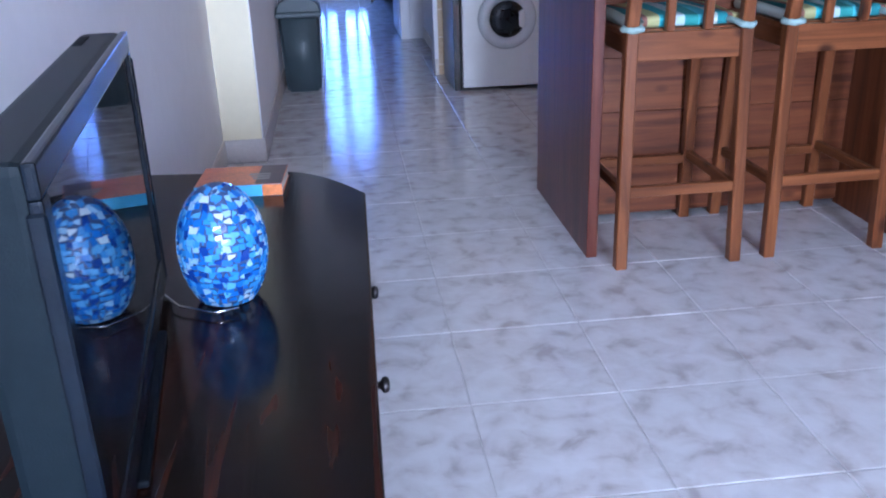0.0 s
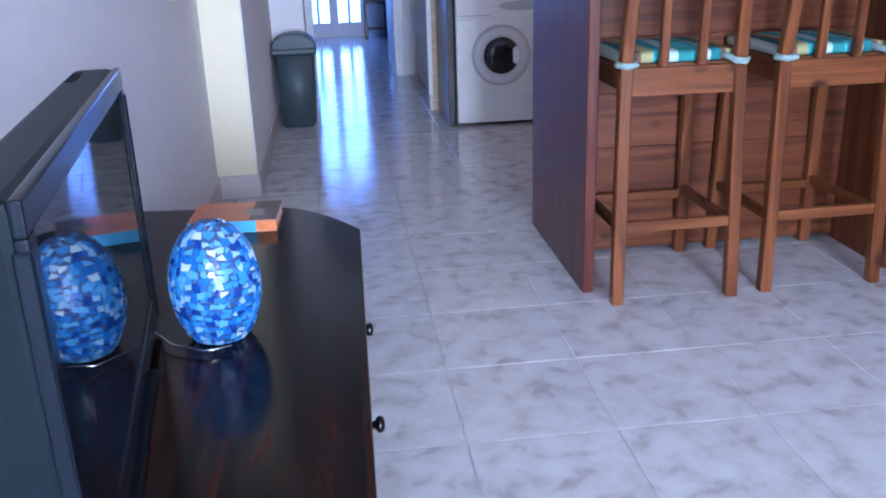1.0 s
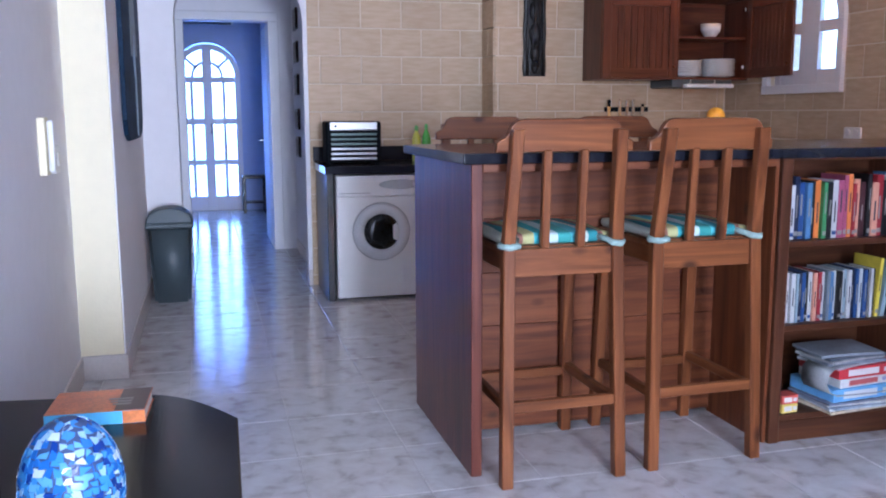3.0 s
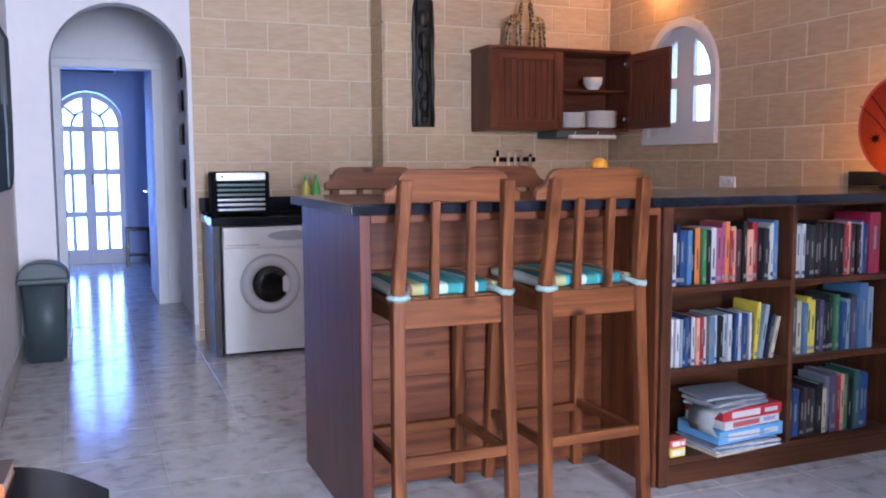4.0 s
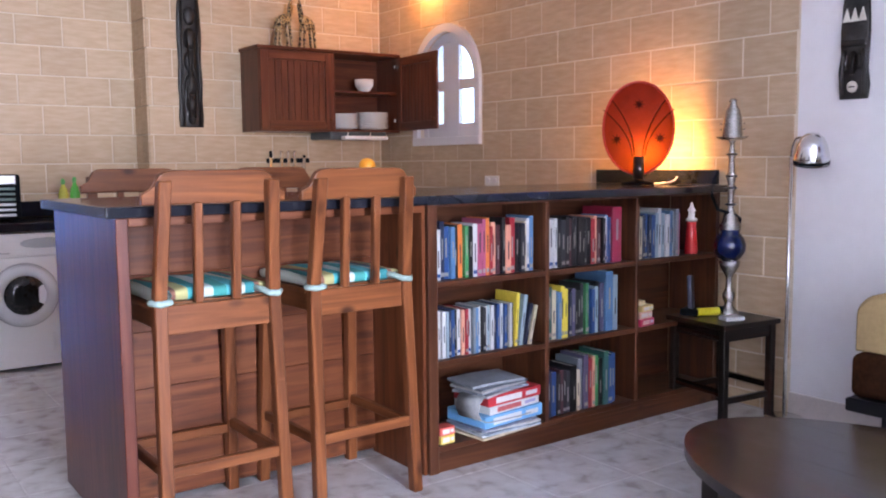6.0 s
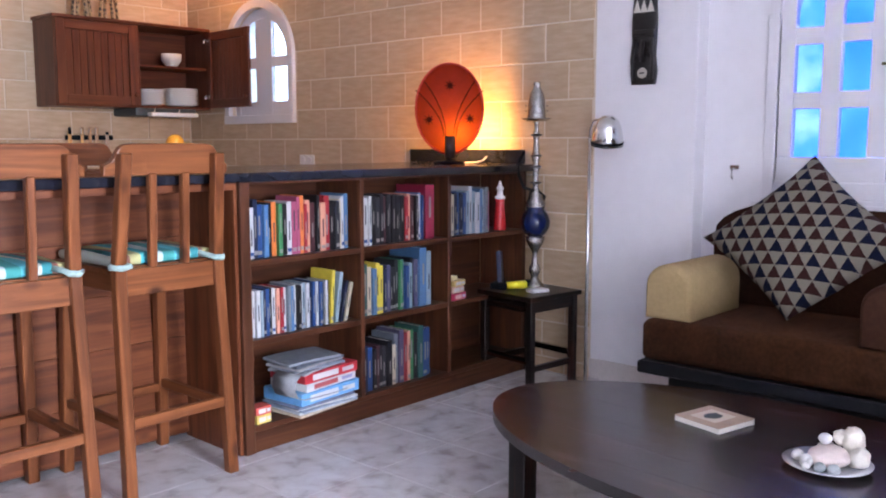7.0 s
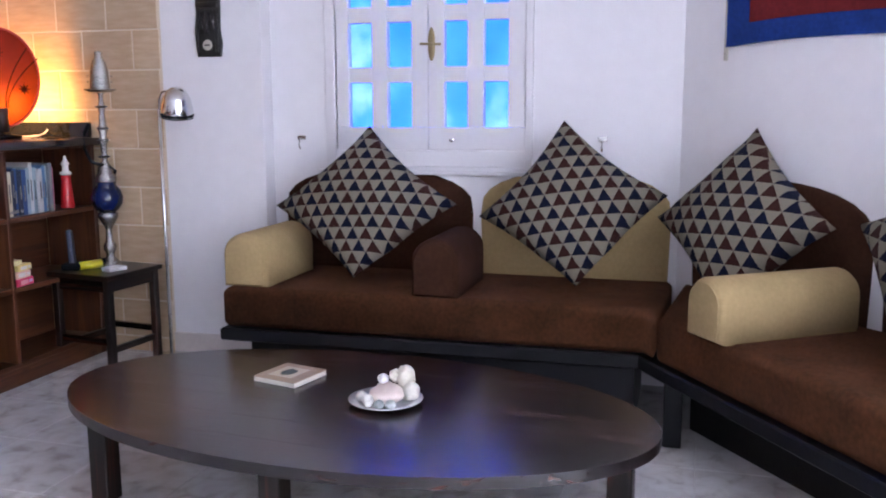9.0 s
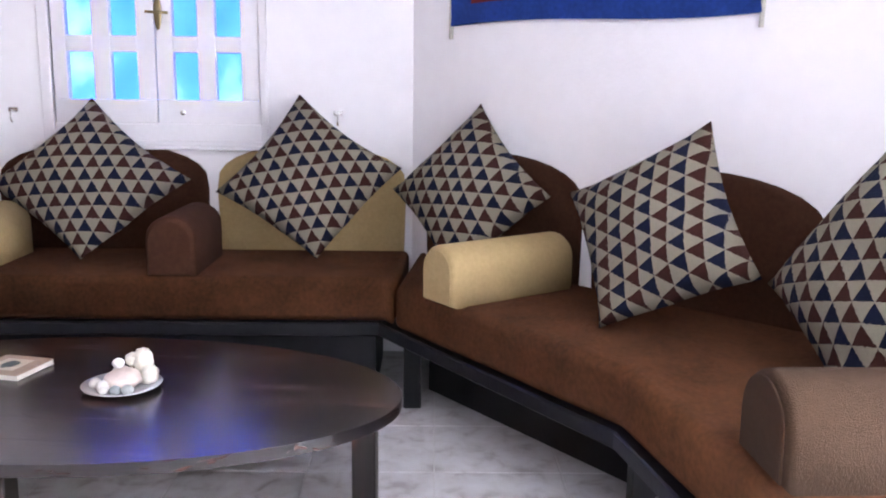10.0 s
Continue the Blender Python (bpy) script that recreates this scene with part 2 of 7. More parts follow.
M_DARK_Z = wood("espresso_wood_upright", DARKW, axis=2, rough=0.3, knots=False, bump=0.05)
M_TABLE = wood("table_wood", [(0.40, (0.009, 0.006, 0.007)), (0.56, (0.016, 0.010, 0.011)), (0.66, (0.12, 0.048, 0.036))], axis=1, rough=0.22, knots=False, bump=0.08, spec=0.55, coat=0.12)
M_WHITE = mat("white_enamel", (0.80, 0.79, 0.78), 0.3, 0, 3, 0.02)
M_FRAME = mat("white_painted_wood", (0.76, 0.74, 0.76), 0.45, 0, 5, 0.03, 0.08, 90)
M_CHROME = mat("chrome", (0.75, 0.75, 0.74), 0.16, 1.0, 14, 0.1)
M_PEWTER = mat("dull_silver", (0.38, 0.37, 0.35), 0.24, 1.0, 40, 0.45, 0.5, 150)
M_BRASS = mat("aged_brass", (0.30, 0.24, 0.13), 0.35, 1.0, 30, 0.2)
M_DGREY = mat("grey_plastic", (0.055, 0.075, 0.085), 0.45, 0, 5, 0.06, 0.1, 300)
M_BLACK = mat("black_plastic", (0.006, 0.008, 0.011), 0.6, 0, 5, 0.1, spec=0.05)
M_TVRIM = mat("gloss_black_rim", (0.006, 0.009, 0.014), 0.16, 0, 3, 0.1, spec=0.12)
M_SHELL = mat("satin_black_shell", (0.006, 0.010, 0.013), 0.38, 0, 5, 0.1, 0.1, 400, spec=0.07)
M_SCREEN = mat("screen_glass", (0.006, 0.007, 0.009), 0.03, 0, 3, 0.05)
M_KNOB = mat("dark_metal_knob", (0.05, 0.045, 0.045), 0.3, 1.0, 30, 0.2)
M_CARVED = mat("carved_ebony", (0.016, 0.014, 0.013), 0.4, 0, 40, 0.4, 0.5, 60)
M_BONE = mat("bone_inlay", (0.62, 0.58, 0.50), 0.6, 0, 40, 0.1)
M_GLASS = glass("clear_glass")
M_BROWN = fabric("brown_chenille", (0.080, 0.030, 0.0125), 320, 0.45)
M_BROWN2 = fabric("dark_brown_chenille", (0.048, 0.018, 0.010))
M_BEIGE = fabric("beige_chenille", (0.42, 0.305, 0.150), 320, 0.12)
M_WORN = fabric("worn_brown_chenille", (0.040, 0.021, 0.012), 320, 0.25)
M_BLACKW = mat("black_stained_wood", (0.007, 0.007, 0.009), 0.38, 0, 8, 0.3, 0.08, 60, spec=0.22)
M_PAPER = mat("paper_edges", (0.66, 0.62, 0.55), 0.9, 0, 60, 0.1)


# ---- building helpers ----
def part(name, bm, material, parent=None, label="", smooth=False):
    me = bpy.data.meshes.new(name)
    bm.normal_update()
    if smooth:
        for f in bm.faces:
            f.smooth = True
    bm.to_mesh(me)
    bm.free()
    me.materials.append(material)
    ob = new(name, me)
    if parent:
        ob.parent = parent
    if label:
        ob["label"] = label
    return ob


def thing(name, m, label, category, group="", kind=""):
    ob = new(name)
    ob.empty_display_size = 0.1
    ob.matrix_world = m
    return tagged(ob, label, category, group, kind)


def bm_box(x0, y0, z0, x1, y1, z1, bevel=0.0, bm=None, seg=1):
    own = bmesh.new()
    bmesh.ops.create_cube(own, size=1, matrix=Matrix.Translation(((x0 + x1) / 2, (y0 + y1) / 2, (z0 + z1) / 2)) @ Matrix.Diagonal((abs(x1 - x0), abs(y1 - y0), abs(z1 - z0), 1)))
    if bevel:
        bmesh.ops.bevel(own, geom=own.edges[:], offset=bevel, segments=seg, affect='EDGES', profile=0.6)
    return join(bm, own)


def join(bm, own, m=None):
    if m is not None:
        bmesh.ops.transform(own, matrix=m, verts=own.verts[:])
    if bm is None:
        return own
    me = bpy.data.meshes.new("tmp")
    own.to_mesh(me)
    own.free()
    bm.from_mesh(me)
    bpy.data.meshes.remove(me)
    return bm


def bm_cyl(p, q, r0, r1=None, seg=16, bm=None, caps=True):
    own = bmesh.new()
    p, q = Vector(p), Vector(q)
    d = q - p
    m = Matrix.Translation((p + q) / 2) @ d.to_track_quat('Z', 'Y').to_matrix().to_4x4()
    bmesh.ops.create_cone(own, cap_ends=caps, segments=seg, radius1=r0, radius2=r0 if r1 is None else r1, depth=d.length, matrix=m)
    return join(bm, own)


def bm_lathe(profile, seg=32, bm=None, m=None):
    """Turns a profile of (radius, height) round the upright axis."""
    own = bmesh.new()
    rings = []
    for r, z in profile:
        if r < 1e-5:
            rings.append([own.verts.new((0, 0, z))])
        else:
            rings.append([own.verts.new((r * math.cos(2 * math.pi * k / seg), r * math.sin(2 * math.pi * k / seg), z)) for k in range(seg)])
    for a, b in zip(rings, rings[1:]):
        for k in range(seg):
            j = (k + 1) % seg
            if len(a) == 1 and len(b) == 1:
                continue
            if len(a) == 1:
                own.faces.new((a[0], b[j], b[k]))
            elif len(b) == 1:
                own.faces.new((a[k], a[j], b[0]))
            else:
                own.faces.new((a[k], a[j], b[j], b[k]))
    bmesh.ops.recalc_face_normals(own, faces=own.faces[:])
    return join(bm, own, m)


def bm_prism(pts, z0, z1, bevel=0.0, seg=1, bm=None, m=None):
    """A flat outline of (x, y) points, raised from z0 to z1."""
    own = bmesh.new()
    lo = [own.verts.new((x, y, z0)) for x, y in pts]
    hi = [own.verts.new((x, y, z1)) for x, y in pts]
    n = len(pts)
    own.faces.new(lo[::-1])
    own.faces.new(hi)
    for k in range(n):
        own.faces.new((lo[k], lo[(k + 1) % n], hi[(k + 1) % n], hi[k]))
    bmesh.ops.recalc_face_normals(own, faces=own.faces[:])
    if bevel:
        es = [e for e in own.edges if abs(e.verts[0].co.z - e.verts[1].co.z) < 1e-6]
        bmesh.ops.bevel(own, geom=es, offset=bevel, segments=seg, affect='EDGES', profile=0.5)
    return join(bm, own, m)


def bm_tube(points, r, seg=8, bm=None):
    """A round bar along points."""
    own = bmesh.new()
    pts = [Vector(p) for p in points]
    rings = []
    for k, p in enumerate(pts):
        d = (pts[min(k + 1, len(pts) - 1)] - pts[max(k - 1, 0)]).normalized()
        q = d.to_track_quat('Z', 'Y').to_matrix()
        rings.append([own.verts.new(p + q @ Vector((r * math.cos(2 * math.pi * j / seg), r * math.sin(2 * math.pi * j / seg), 0))) for j in range(seg)])
    for a, b in zip(rings, rings[1:]):
        for j in range(seg):
            own.faces.new((a[j], a[(j + 1) % seg], b[(j + 1) % seg], b[j]))
    own.faces.new(rings[0][::-1])
    own.faces.new(rings[-1])
    bmesh.ops.recalc_face_normals(own, faces=own.faces[:])
    return join(bm, own)


TO_X = Matrix(((0, 0, 1, 0), (1, 0, 0, 0), (0, 1, 0, 0), (0, 0, 0, 1)))   # outline (a, b) to the plane (y, z), raised along x
TO_Y = Matrix(((1, 0, 0, 0), (0, 0, 1, 0), (0, 1, 0, 0), (0, 0, 0, 1)))   # outline (a, b) to the plane (x, z), raised along y


def arch(x0, x1, z0, spring, n=16):
    """Outline of an opening with a round head."""
    c, r = (x0 + x1) / 2, (x1 - x0) / 2
    return [(x0, z0), (x1, z0)] + [(c + r * math.cos(math.pi * k / n), spring + r * math.sin(math.pi * k / n)) for k in range(n + 1)]


def bm_arch_wall(x0, x1, z0, z1, ox0, ox1, oz0, spring, t0, t1, m, n=16):
    """A wall panel with a round-headed opening right through it."""
    own = bmesh.new()
    c, r = (ox0 + ox1) / 2, (ox1 - ox0) / 2
    arc = [(c - r * math.cos(math.pi * k / n), spring + r * math.sin(math.pi * k / n)) for k in range(n + 1)]

    def quad(a, b, c2, d):
        vs = [own.verts.new((*p, t)) for t in (t0, t1) for p in (a, b, c2, d)]
        own.faces.new(vs[0:4][::-1])
        own.faces.new(vs[4:8])
        for k in range(4):
            own.faces.new((vs[k], vs[(k + 1) % 4], vs[4 + (k + 1) % 4], vs[4 + k]))
    quad((x0, z0), (ox0, z0), (ox0, z1), (x0, z1))
    quad((ox1, z0), (x1, z0), (x1, z1), (ox1, z1))
    if oz0 > z0 + 1e-4:
        quad((ox0, z0), (ox1, z0), (ox1, oz0), (ox0, oz0))
    for a, b in zip(arc, arc[1:]):
        quad(a, b, (b[0], z1), (a[0], z1))
    bmesh.ops.remove_doubles(own, verts=own.verts[:], dist=1e-5)
    bmesh.ops.recalc_face_normals(own, faces=own.faces[:])
    bmesh.ops.transform(own, matrix=m, verts=own.verts[:])
    return own


def structure(name, bm, material, label="", smooth=False):
    return tagged(part(name, bm, material, None, label, smooth), kind="structure")

# ---- large structure ----
H = 2.75            # ceiling height
XW, XK = -0.57, 4.02   # TV wall, kitchen side wall
YB1, YB2 = 6.58, 6.30  # kitchen back wall, its two planes
XV = 4.12           # shutter wall
C2 = Vector((4.12, -0.035))   # start of the slanted wall
D2 = Vector((-0.72, -0.694)).normalized()
C3 = C2 + D2 * 2.2

floor = structure("floor", bm_box(-1.3, -5.4, -0.2, 5.0, 12.6, -0.004), M_FGROUT, "glazed marble-pattern ceramic floor tiles with pale joints")
ceiling = structure("ceiling", bm_box(-1.3, -5.4, H, 5.0, 12.6, H + 0.15), M_CEIL, "plain white plastered ceiling")
wall_tv = structure("wall_west", bm_box(XW - 0.2, -5.2, 0, XW, 4.49, H), M_WALL, "smooth unseen white plastered wall added to close the room behind the television")
column = structure("column", bm_box(XW - 0.2, 4.49, 0, -0.372, YB1, H, 0.004), M_CREAM, "cream painted plaster pier beside the hall")
# hall facing of the pier, cooler paint
structure("wall_hall_side", bm_box(-0.372, 4.494, 0, -0.366, YB1 - 0.002, H), M_WALL, "white plastered side of the pier")
structure("wall_arch", bm_arch_wall(-0.372, 0.785, 0, H, -0.13, 0.755, 0, 1.915, 0, 0.16, Matrix.Translation((0, YB1, 0)) @ TO_Y), M_WALL, "unseen white plastered wall added to close the room with a round-headed hall arch")
structure("wall_kitchen_left", bm_box(0.785, YB1 + 0.0035, 0, 2.11, YB1 + 0.16, H), M_GROUT, "kitchen wall tiled with sandy stone-look tiles")
structure("wall_kitchen_right", bm_box(2.1155, YB2 + 0.0035, 0, XK + 0.2, YB1 + 0.16, H), M_GROUT, "projecting kitchen wall tiled with sandy stone-look tiles")
structure("wall_kitchen_side", bm_arch_wall(2.515, YB2 + 0.012, 0, H, 5.015, 5.725, 1.455, 1.87, XK + 0.0035, XK + 0.3, TO_X), M_GROUT, "long tiled kitchen wall with a small round-headed window")
structure("wall_mask", bm_box(XK, 1.955, 0, XK + 0.3, 2.515, H, 0.003), M_WALL, "unseen white plastered wall added to close the room end beside the sofa")
structure("wall_shutter", bm_arch_wall(-0.035, 1.955, 0, H, 0.665, 1.61, 1.085, 1.775, XV, XV + 0.2, TO_X), M_WALL, "unseen white plastered wall added to close the room with a shuttered window")


def wall_between(name, a, b, label, thick=0.2):
    a, b = Vector(a), Vector(b)
    n = Vector(((b - a).y, -(b - a).x)).normalized() * thick
    bm = bm_prism([a, b, b + n, a + n], 0, H)
    return structure(name, bm, M_WALL, label)


wall_between("wall_slant", C3, C2, "white plastered slanted wall behind the sofa")
structure("wall_south", bm_box(1.6, -1.8, 0, C3.x, C3.y, H), M_WALL, "unseen white plastered wall added to close the room behind the sofa")
# unseen closing wall; its corner keeps lamp light off the sofa's right end
structure("wall_southeast", bm_box(1.6, -5.0, 0, 1.8, -1.8, H), M_WALL, "unseen white plastered wall added to close the room")
# unseen back wall, added with an opening round the daylight lamp
bm = bm_box(XW, -5.2, 0, 0.2, -5.0, H)
bm_box(1.5, -5.2, 0, 1.8, -5.0, H, bm=bm)
bm_box(0.2, -5.2, 2.5, 1.5, -5.0, H, bm=bm)
bm_box(0.2, -5.2, 0, 1.5, -5.0, 0.3, bm=bm)
structure("wall_back", bm, M_WALL, "unseen white plastered back wall with an opening for daylight")
# hall and far room
structure("wall_hall_left", bm_box(-0.35, YB1 + 0.16, 0, -0.17, 8.45, H), M_WALL, "white plastered hall wall")
structure("wall_hall_right", bm_box(0.86, YB1 + 0.16, 0, 1.02, 8.45, H), M_WALL, "white plastered hall wall with small pictures")
bm = bm_box(-1.2, 8.45, 0, -0.15, 8.6, H)
bm_box(0.69, 8.45, 0, 1.2, 8.6, H, bm=bm)
bm_box(-0.15, 8.45, 2.14, 0.69, 8.6, H, bm=bm)
structure("wall_hall_end", bm, M_WALL, "white plastered hall end wall with a doorway")
structure("wall_far_left", bm_box(-1.2, 8.6, 0, -1.05, 12.1, H), M_BLUELIT, "pale far room wall")
structure("wall_far_right", bm_box(0.80, 8.6, 0, 1.0, 12.1, H), M_BLUELIT, "pale blue-lit far room wall")
structure("wall_far", bm_arch_wall(-1.2, 1.0, 0, H, -0.315, 0.525, 0, 1.76, 0, 0.2, Matrix.Translation((0, 12.1, 0)) @ TO_Y), M_BLUELIT, "pale far room wall with an arched glazed door")

# skirting
for nm, b in (("baseboard", (XW, -5.0, 0.0, XW + 0.012, 4.47, 0.12)), ("baseboard", (XW + 0.002, 4.474, 0, -0.356, 4.49, 0.12)),
              ("baseboard", (-0.366, 4.49, 0, -0.356, YB1, 0.12)), ("baseboard", (XK - 0.012, 1.945, 0, XK, 2.515, 0.12)),
              ("baseboard", (0.755, YB1 - 0.012, 0, 0.785, YB1, 0.12)), ("baseboard", (0.848, YB1 + 0.17, 0, 0.86, 8.44, 0.10)),
              ("baseboard", (-0.356, YB1 - 0.012, 0, -0.13, YB1, 0.12))):
    structure(nm, bm_box(*b, 0.003), M_SKIRT, "veined marble skirting strip")

# backdrops outside the openings
M_SKYW = glow("bright_haze", (0.45, 0.68, 1.0), 7.0)
M_SKYH = glow("bright_blue_haze", (0.25, 0.46, 1.0), 13.0)
M_SKYB = glow("blue_shade_outside", (0.03, 0.15, 1.0), 3.4)
_nt = M_SKYB.node_tree
_n = _nt.nodes.new("ShaderNodeTexNoise")
_n.inputs["Scale"].default_value, _n.inputs["Detail"].default_value = 6, 5
_r = ramp(_nt, [(0.35, (0.012, 0.095, 0.9)), (0.55, (0.030, 0.145, 1.0)), (0.70, (0.16, 0.30, 1.0))])
_nt.links.new(_n.outputs["Fac"], _r.inputs["Fac"])
_nt.links.new(_r.outputs[0], _nt.nodes["Principled BSDF"].inputs["Emission Color"])
structure("backdrop_hall", bm_box(-1.5, 12.9, -0.2, 1.5, 12.92, 3.0), M_SKYH, "bright hazy daylight outside")
structure("backdrop_kitchen", bm_box(5.2, 4.2, 0.8, 5.22, 7.6, 3.2), M_SKYW, "bright hazy daylight outside")
structure("backdrop_shutter", bm_box(4.75, 0.1, 0.6, 4.77, 2.3, 2.7), M_SKYB, "deep blue shade outside the shutters")


# ---- bar counter, bookcase ----
def build_bar():
    bar = thing("bar_counter", pose(0, 0, 0), "red-stained wooden breakfast bar with a recessed knee space", "bar counter")
    y0, y1, zt = 2.90, 3.735, 1.10
    part("end_panel", bm_box(0.905, y0, 0, 0.945, y1, zt, 0.003), M_MAH_Z, bar, "dark red-stained end panel")
    part("top_rail", bm_box(0.945, y0, zt - 0.028, 2.085, y0 + 0.33, zt, 0.002), M_PINE_X, bar)
    for k in range(5):                                   # knotty boards at the back of the knee space
        z = 0.02 + k * 0.212
        part("back_board", bm_box(0.946, 3.29, z, 2.084, 3.31, z + 0.211, 0.0015), M_PINE_X, bar)
    part("side_panel", bm_box(2.085, y0 + 0.012, 0, 2.101, 3.31, zt, 0.002), M_PINE_Z, bar)
    part("kitchen_side", bm_box(0.945, y1 - 0.02, 0, 4.0, y1, zt, 0.002), M_MAH_X, bar)
    return bar


build_bar()
tagged(part("bar_worktop", bm_box(0.87, 2.875, 1.101, XK, 3.80, 1.138, 0.006, seg=2), M_BMARBLE), "polished black marble bar top with white veins", "worktop")
tagged(part("marble_upstand", bm_box(XK - 0.03, 2.955, 1.139, XK - 0.001, 3.82, 1.216, 0.003), M_BMARBLE), "low black marble upstand along the tiled wall", "upstand")


def build_bookcase():
    bc = thing("bookcase", pose(0, 0, 0), "reddish pine open bookcase built into the bar", "bookcase")
    y0, y1 = 2.90, 3.20
    part("stile", bm_box(2.102, y0 - 0.006, 0, 2.148, y0 + 0.02, 1.10, 0.003), M_CASE_Z, bc)
    part("side_panel", bm_box(2.125, y0 + 0.02, 0.0, 2.148, y1, 1.10, 0.002), M_CASE_Z, bc)
    for x in (2.748, 3.332):
        part("divider", bm_box(x - 0.011, y0, 0.105, x + 0.011, y1, 1.09, 0.002), M_CASE_Z, bc)
    part("side_panel", bm_box(3.925, y0, 0.0, 3.955, y1, 1.10, 0.002), M_CASE_Z, bc)
    for z in (0.085, 0.44, 0.765):
        part("shelf", bm_box(2.149, y0 + 0.002, z, 3.924, y1, z + 0.024, 0.002), M_CASE_X, bc)
    part("top_rail", bm_box(2.149, y0, 1.091, 3.924, y0 + 0.02, 1.10, 0.002), M_CASE_X, bc)
    part("kickboard", bm_box(2.149, y0 + 0.004, 0.0, 3.924, y0 + 0.022, 0.084, 0.002), M_CASE_X, bc)
    part("back_panel", bm_box(2.149, y1, 0.0, 3.924, y1 + 0.012, 1.09), M_CASE_X, bc)
    return bc


build_bookcase()


# ---- bar stools ----
def build_stool(name):
    """Tall pine stool seen from its back; origin on the floor at the seat's centre, back towards -y."""
    st = thing(name, pose(0, 0, 0), "tall orange-brown pine bar stool with slatted back", "bar stool", "stools at the bar")
    w = 0.21
    sh = 0.825

    def leg(nm, x, y0, z0, x1, y1, z1, s=0.021):
        own = bmesh.new()
        lo = [own.verts.new((x + a * s, y0 + b * s, z0)) for a, b in ((-1, -1), (1, -1), (1, 1), (-1, 1))]
        hi = [own.verts.new((x1 + a * s, y1 + b * s, z1)) for a, b in ((-1, -1), (1, -1), (1, 1), (-1, 1))]
        own.faces.new(lo[::-1])
        own.faces.new(hi)
        for k in range(4):
            own.faces.new((lo[k], lo[(k + 1) % 4], hi[(k + 1) % 4], hi[k]))
        bmesh.ops.bevel(own, geom=own.edges[:], offset=0.004, segments=1, affect='EDGES')
        return part(nm, own, M_ST_Z, st)
    for s in (-1, 1):
        leg("back_leg", s * w, -0.245, 0, s * (w - 0.014), -0.205, sh)
        leg("back_post", s * (w - 0.014), -0.205, sh, s * (w - 0.028), -0.252, 1.218, 0.0205)
        leg("front_leg", s * (w - 0.005), 0.235, 0, s * (w - 0.02), 0.19, sh - 0.02)
        part("side_rail", bm_box(s * (w - 0.022) - 0.011, -0.19, sh - 0.085, s * (w - 0.022) + 0.011, 0.19, sh - 0.02, 0.003), M_ST_Y, st)
        part("side_stretcher", bm_box(s * (w - 0.012) - 0.012, -0.225, 0.255, s * (w - 0.012) + 0.012, 0.215, 0.29, 0.003), M_ST_Y, st)
    part("back_stretcher", bm_box(-w + 0.015, -0.245, 0.262, w - 0.015, -0.221, 0.30, 0.003), M_ST_X, st)
    part("front_stretcher", bm_box(-w + 0.015, 0.205, 0.235, w - 0.015, 0.229, 0.27, 0.003), M_ST_X, st)
    part("back_rail", bm_box(-w + 0.03, -0.212, sh - 0.10, w - 0.03, -0.186, sh - 0.005, 0.003), M_ST_X, st)
    part("front_rail", bm_box(-w + 0.04, 0.178, sh - 0.09, w - 0.04, 0.20, sh - 0.02, 0.003), M_ST_X, st)
    part("seat", bm_box(-w - 0.005, -0.175, sh - 0.02, w + 0.005, 0.23, sh, 0.006, seg=2), M_ST_X, st)
    for x in (-0.065, 0.065):
        leg("back_slat", x, -0.200, sh - 0.005, x, -0.218, 1.15, 0.0145)
    # shaped crest board with stepped shoulders
    hw = 0.243
    prof = [(-hw, 1.143), (hw, 1.143), (hw, 1.176), (hw - 0.012, 1.184), (hw - 0.026, 1.190), (hw - 0.038, 1.204), (hw - 0.047, 1.224), (hw - 0.058, 1.240), (hw - 0.075, 1.249), (hw - 0.10, 1.252)]
    prof += [(-x, z) for x, z in prof[:1:-1]]
    own = bm_prism(prof, -0.014, 0.014, 0.005, 2, m=Matrix.Translation((0, -0.2135, 0)) @ TO_Y)
    bmesh.ops.transform(own, matrix=Matrix.Translation((0, -0.2135, 1.19)) @ Matrix.Rotation(radians(6), 4, 'X') @ Matrix.Translation((0, 0.2135, -1.19)), verts=own.verts[:])
    part("crest_board", own, M_ST_X, st, "shaped crest board with stepped shoulders")
    return st


stool_a = build_stool("bar_stool")
stool_a.matrix_world = pose(1.205, 3.03, 0, 0, 0, 0)
stool_b = copy_thing(stool_a, pose(1.755, 3.045, 0, 0, 0, 1.0))
# pair on the kitchen side, only their crest boards show above the worktop
stool_c = copy_thing(stool_a, pose(1.37, 4.02, 0.0, 0, 0, 180))
stool_d = copy_thing(stool_a, pose(2.055, 4.01, 0.0, 0, 0, 179))


# ---- sofa ----
def lerp(a, b, t):
    return a + (b - a) * t


SEAT_Z, SLAB_Z = 0.505, 0.32


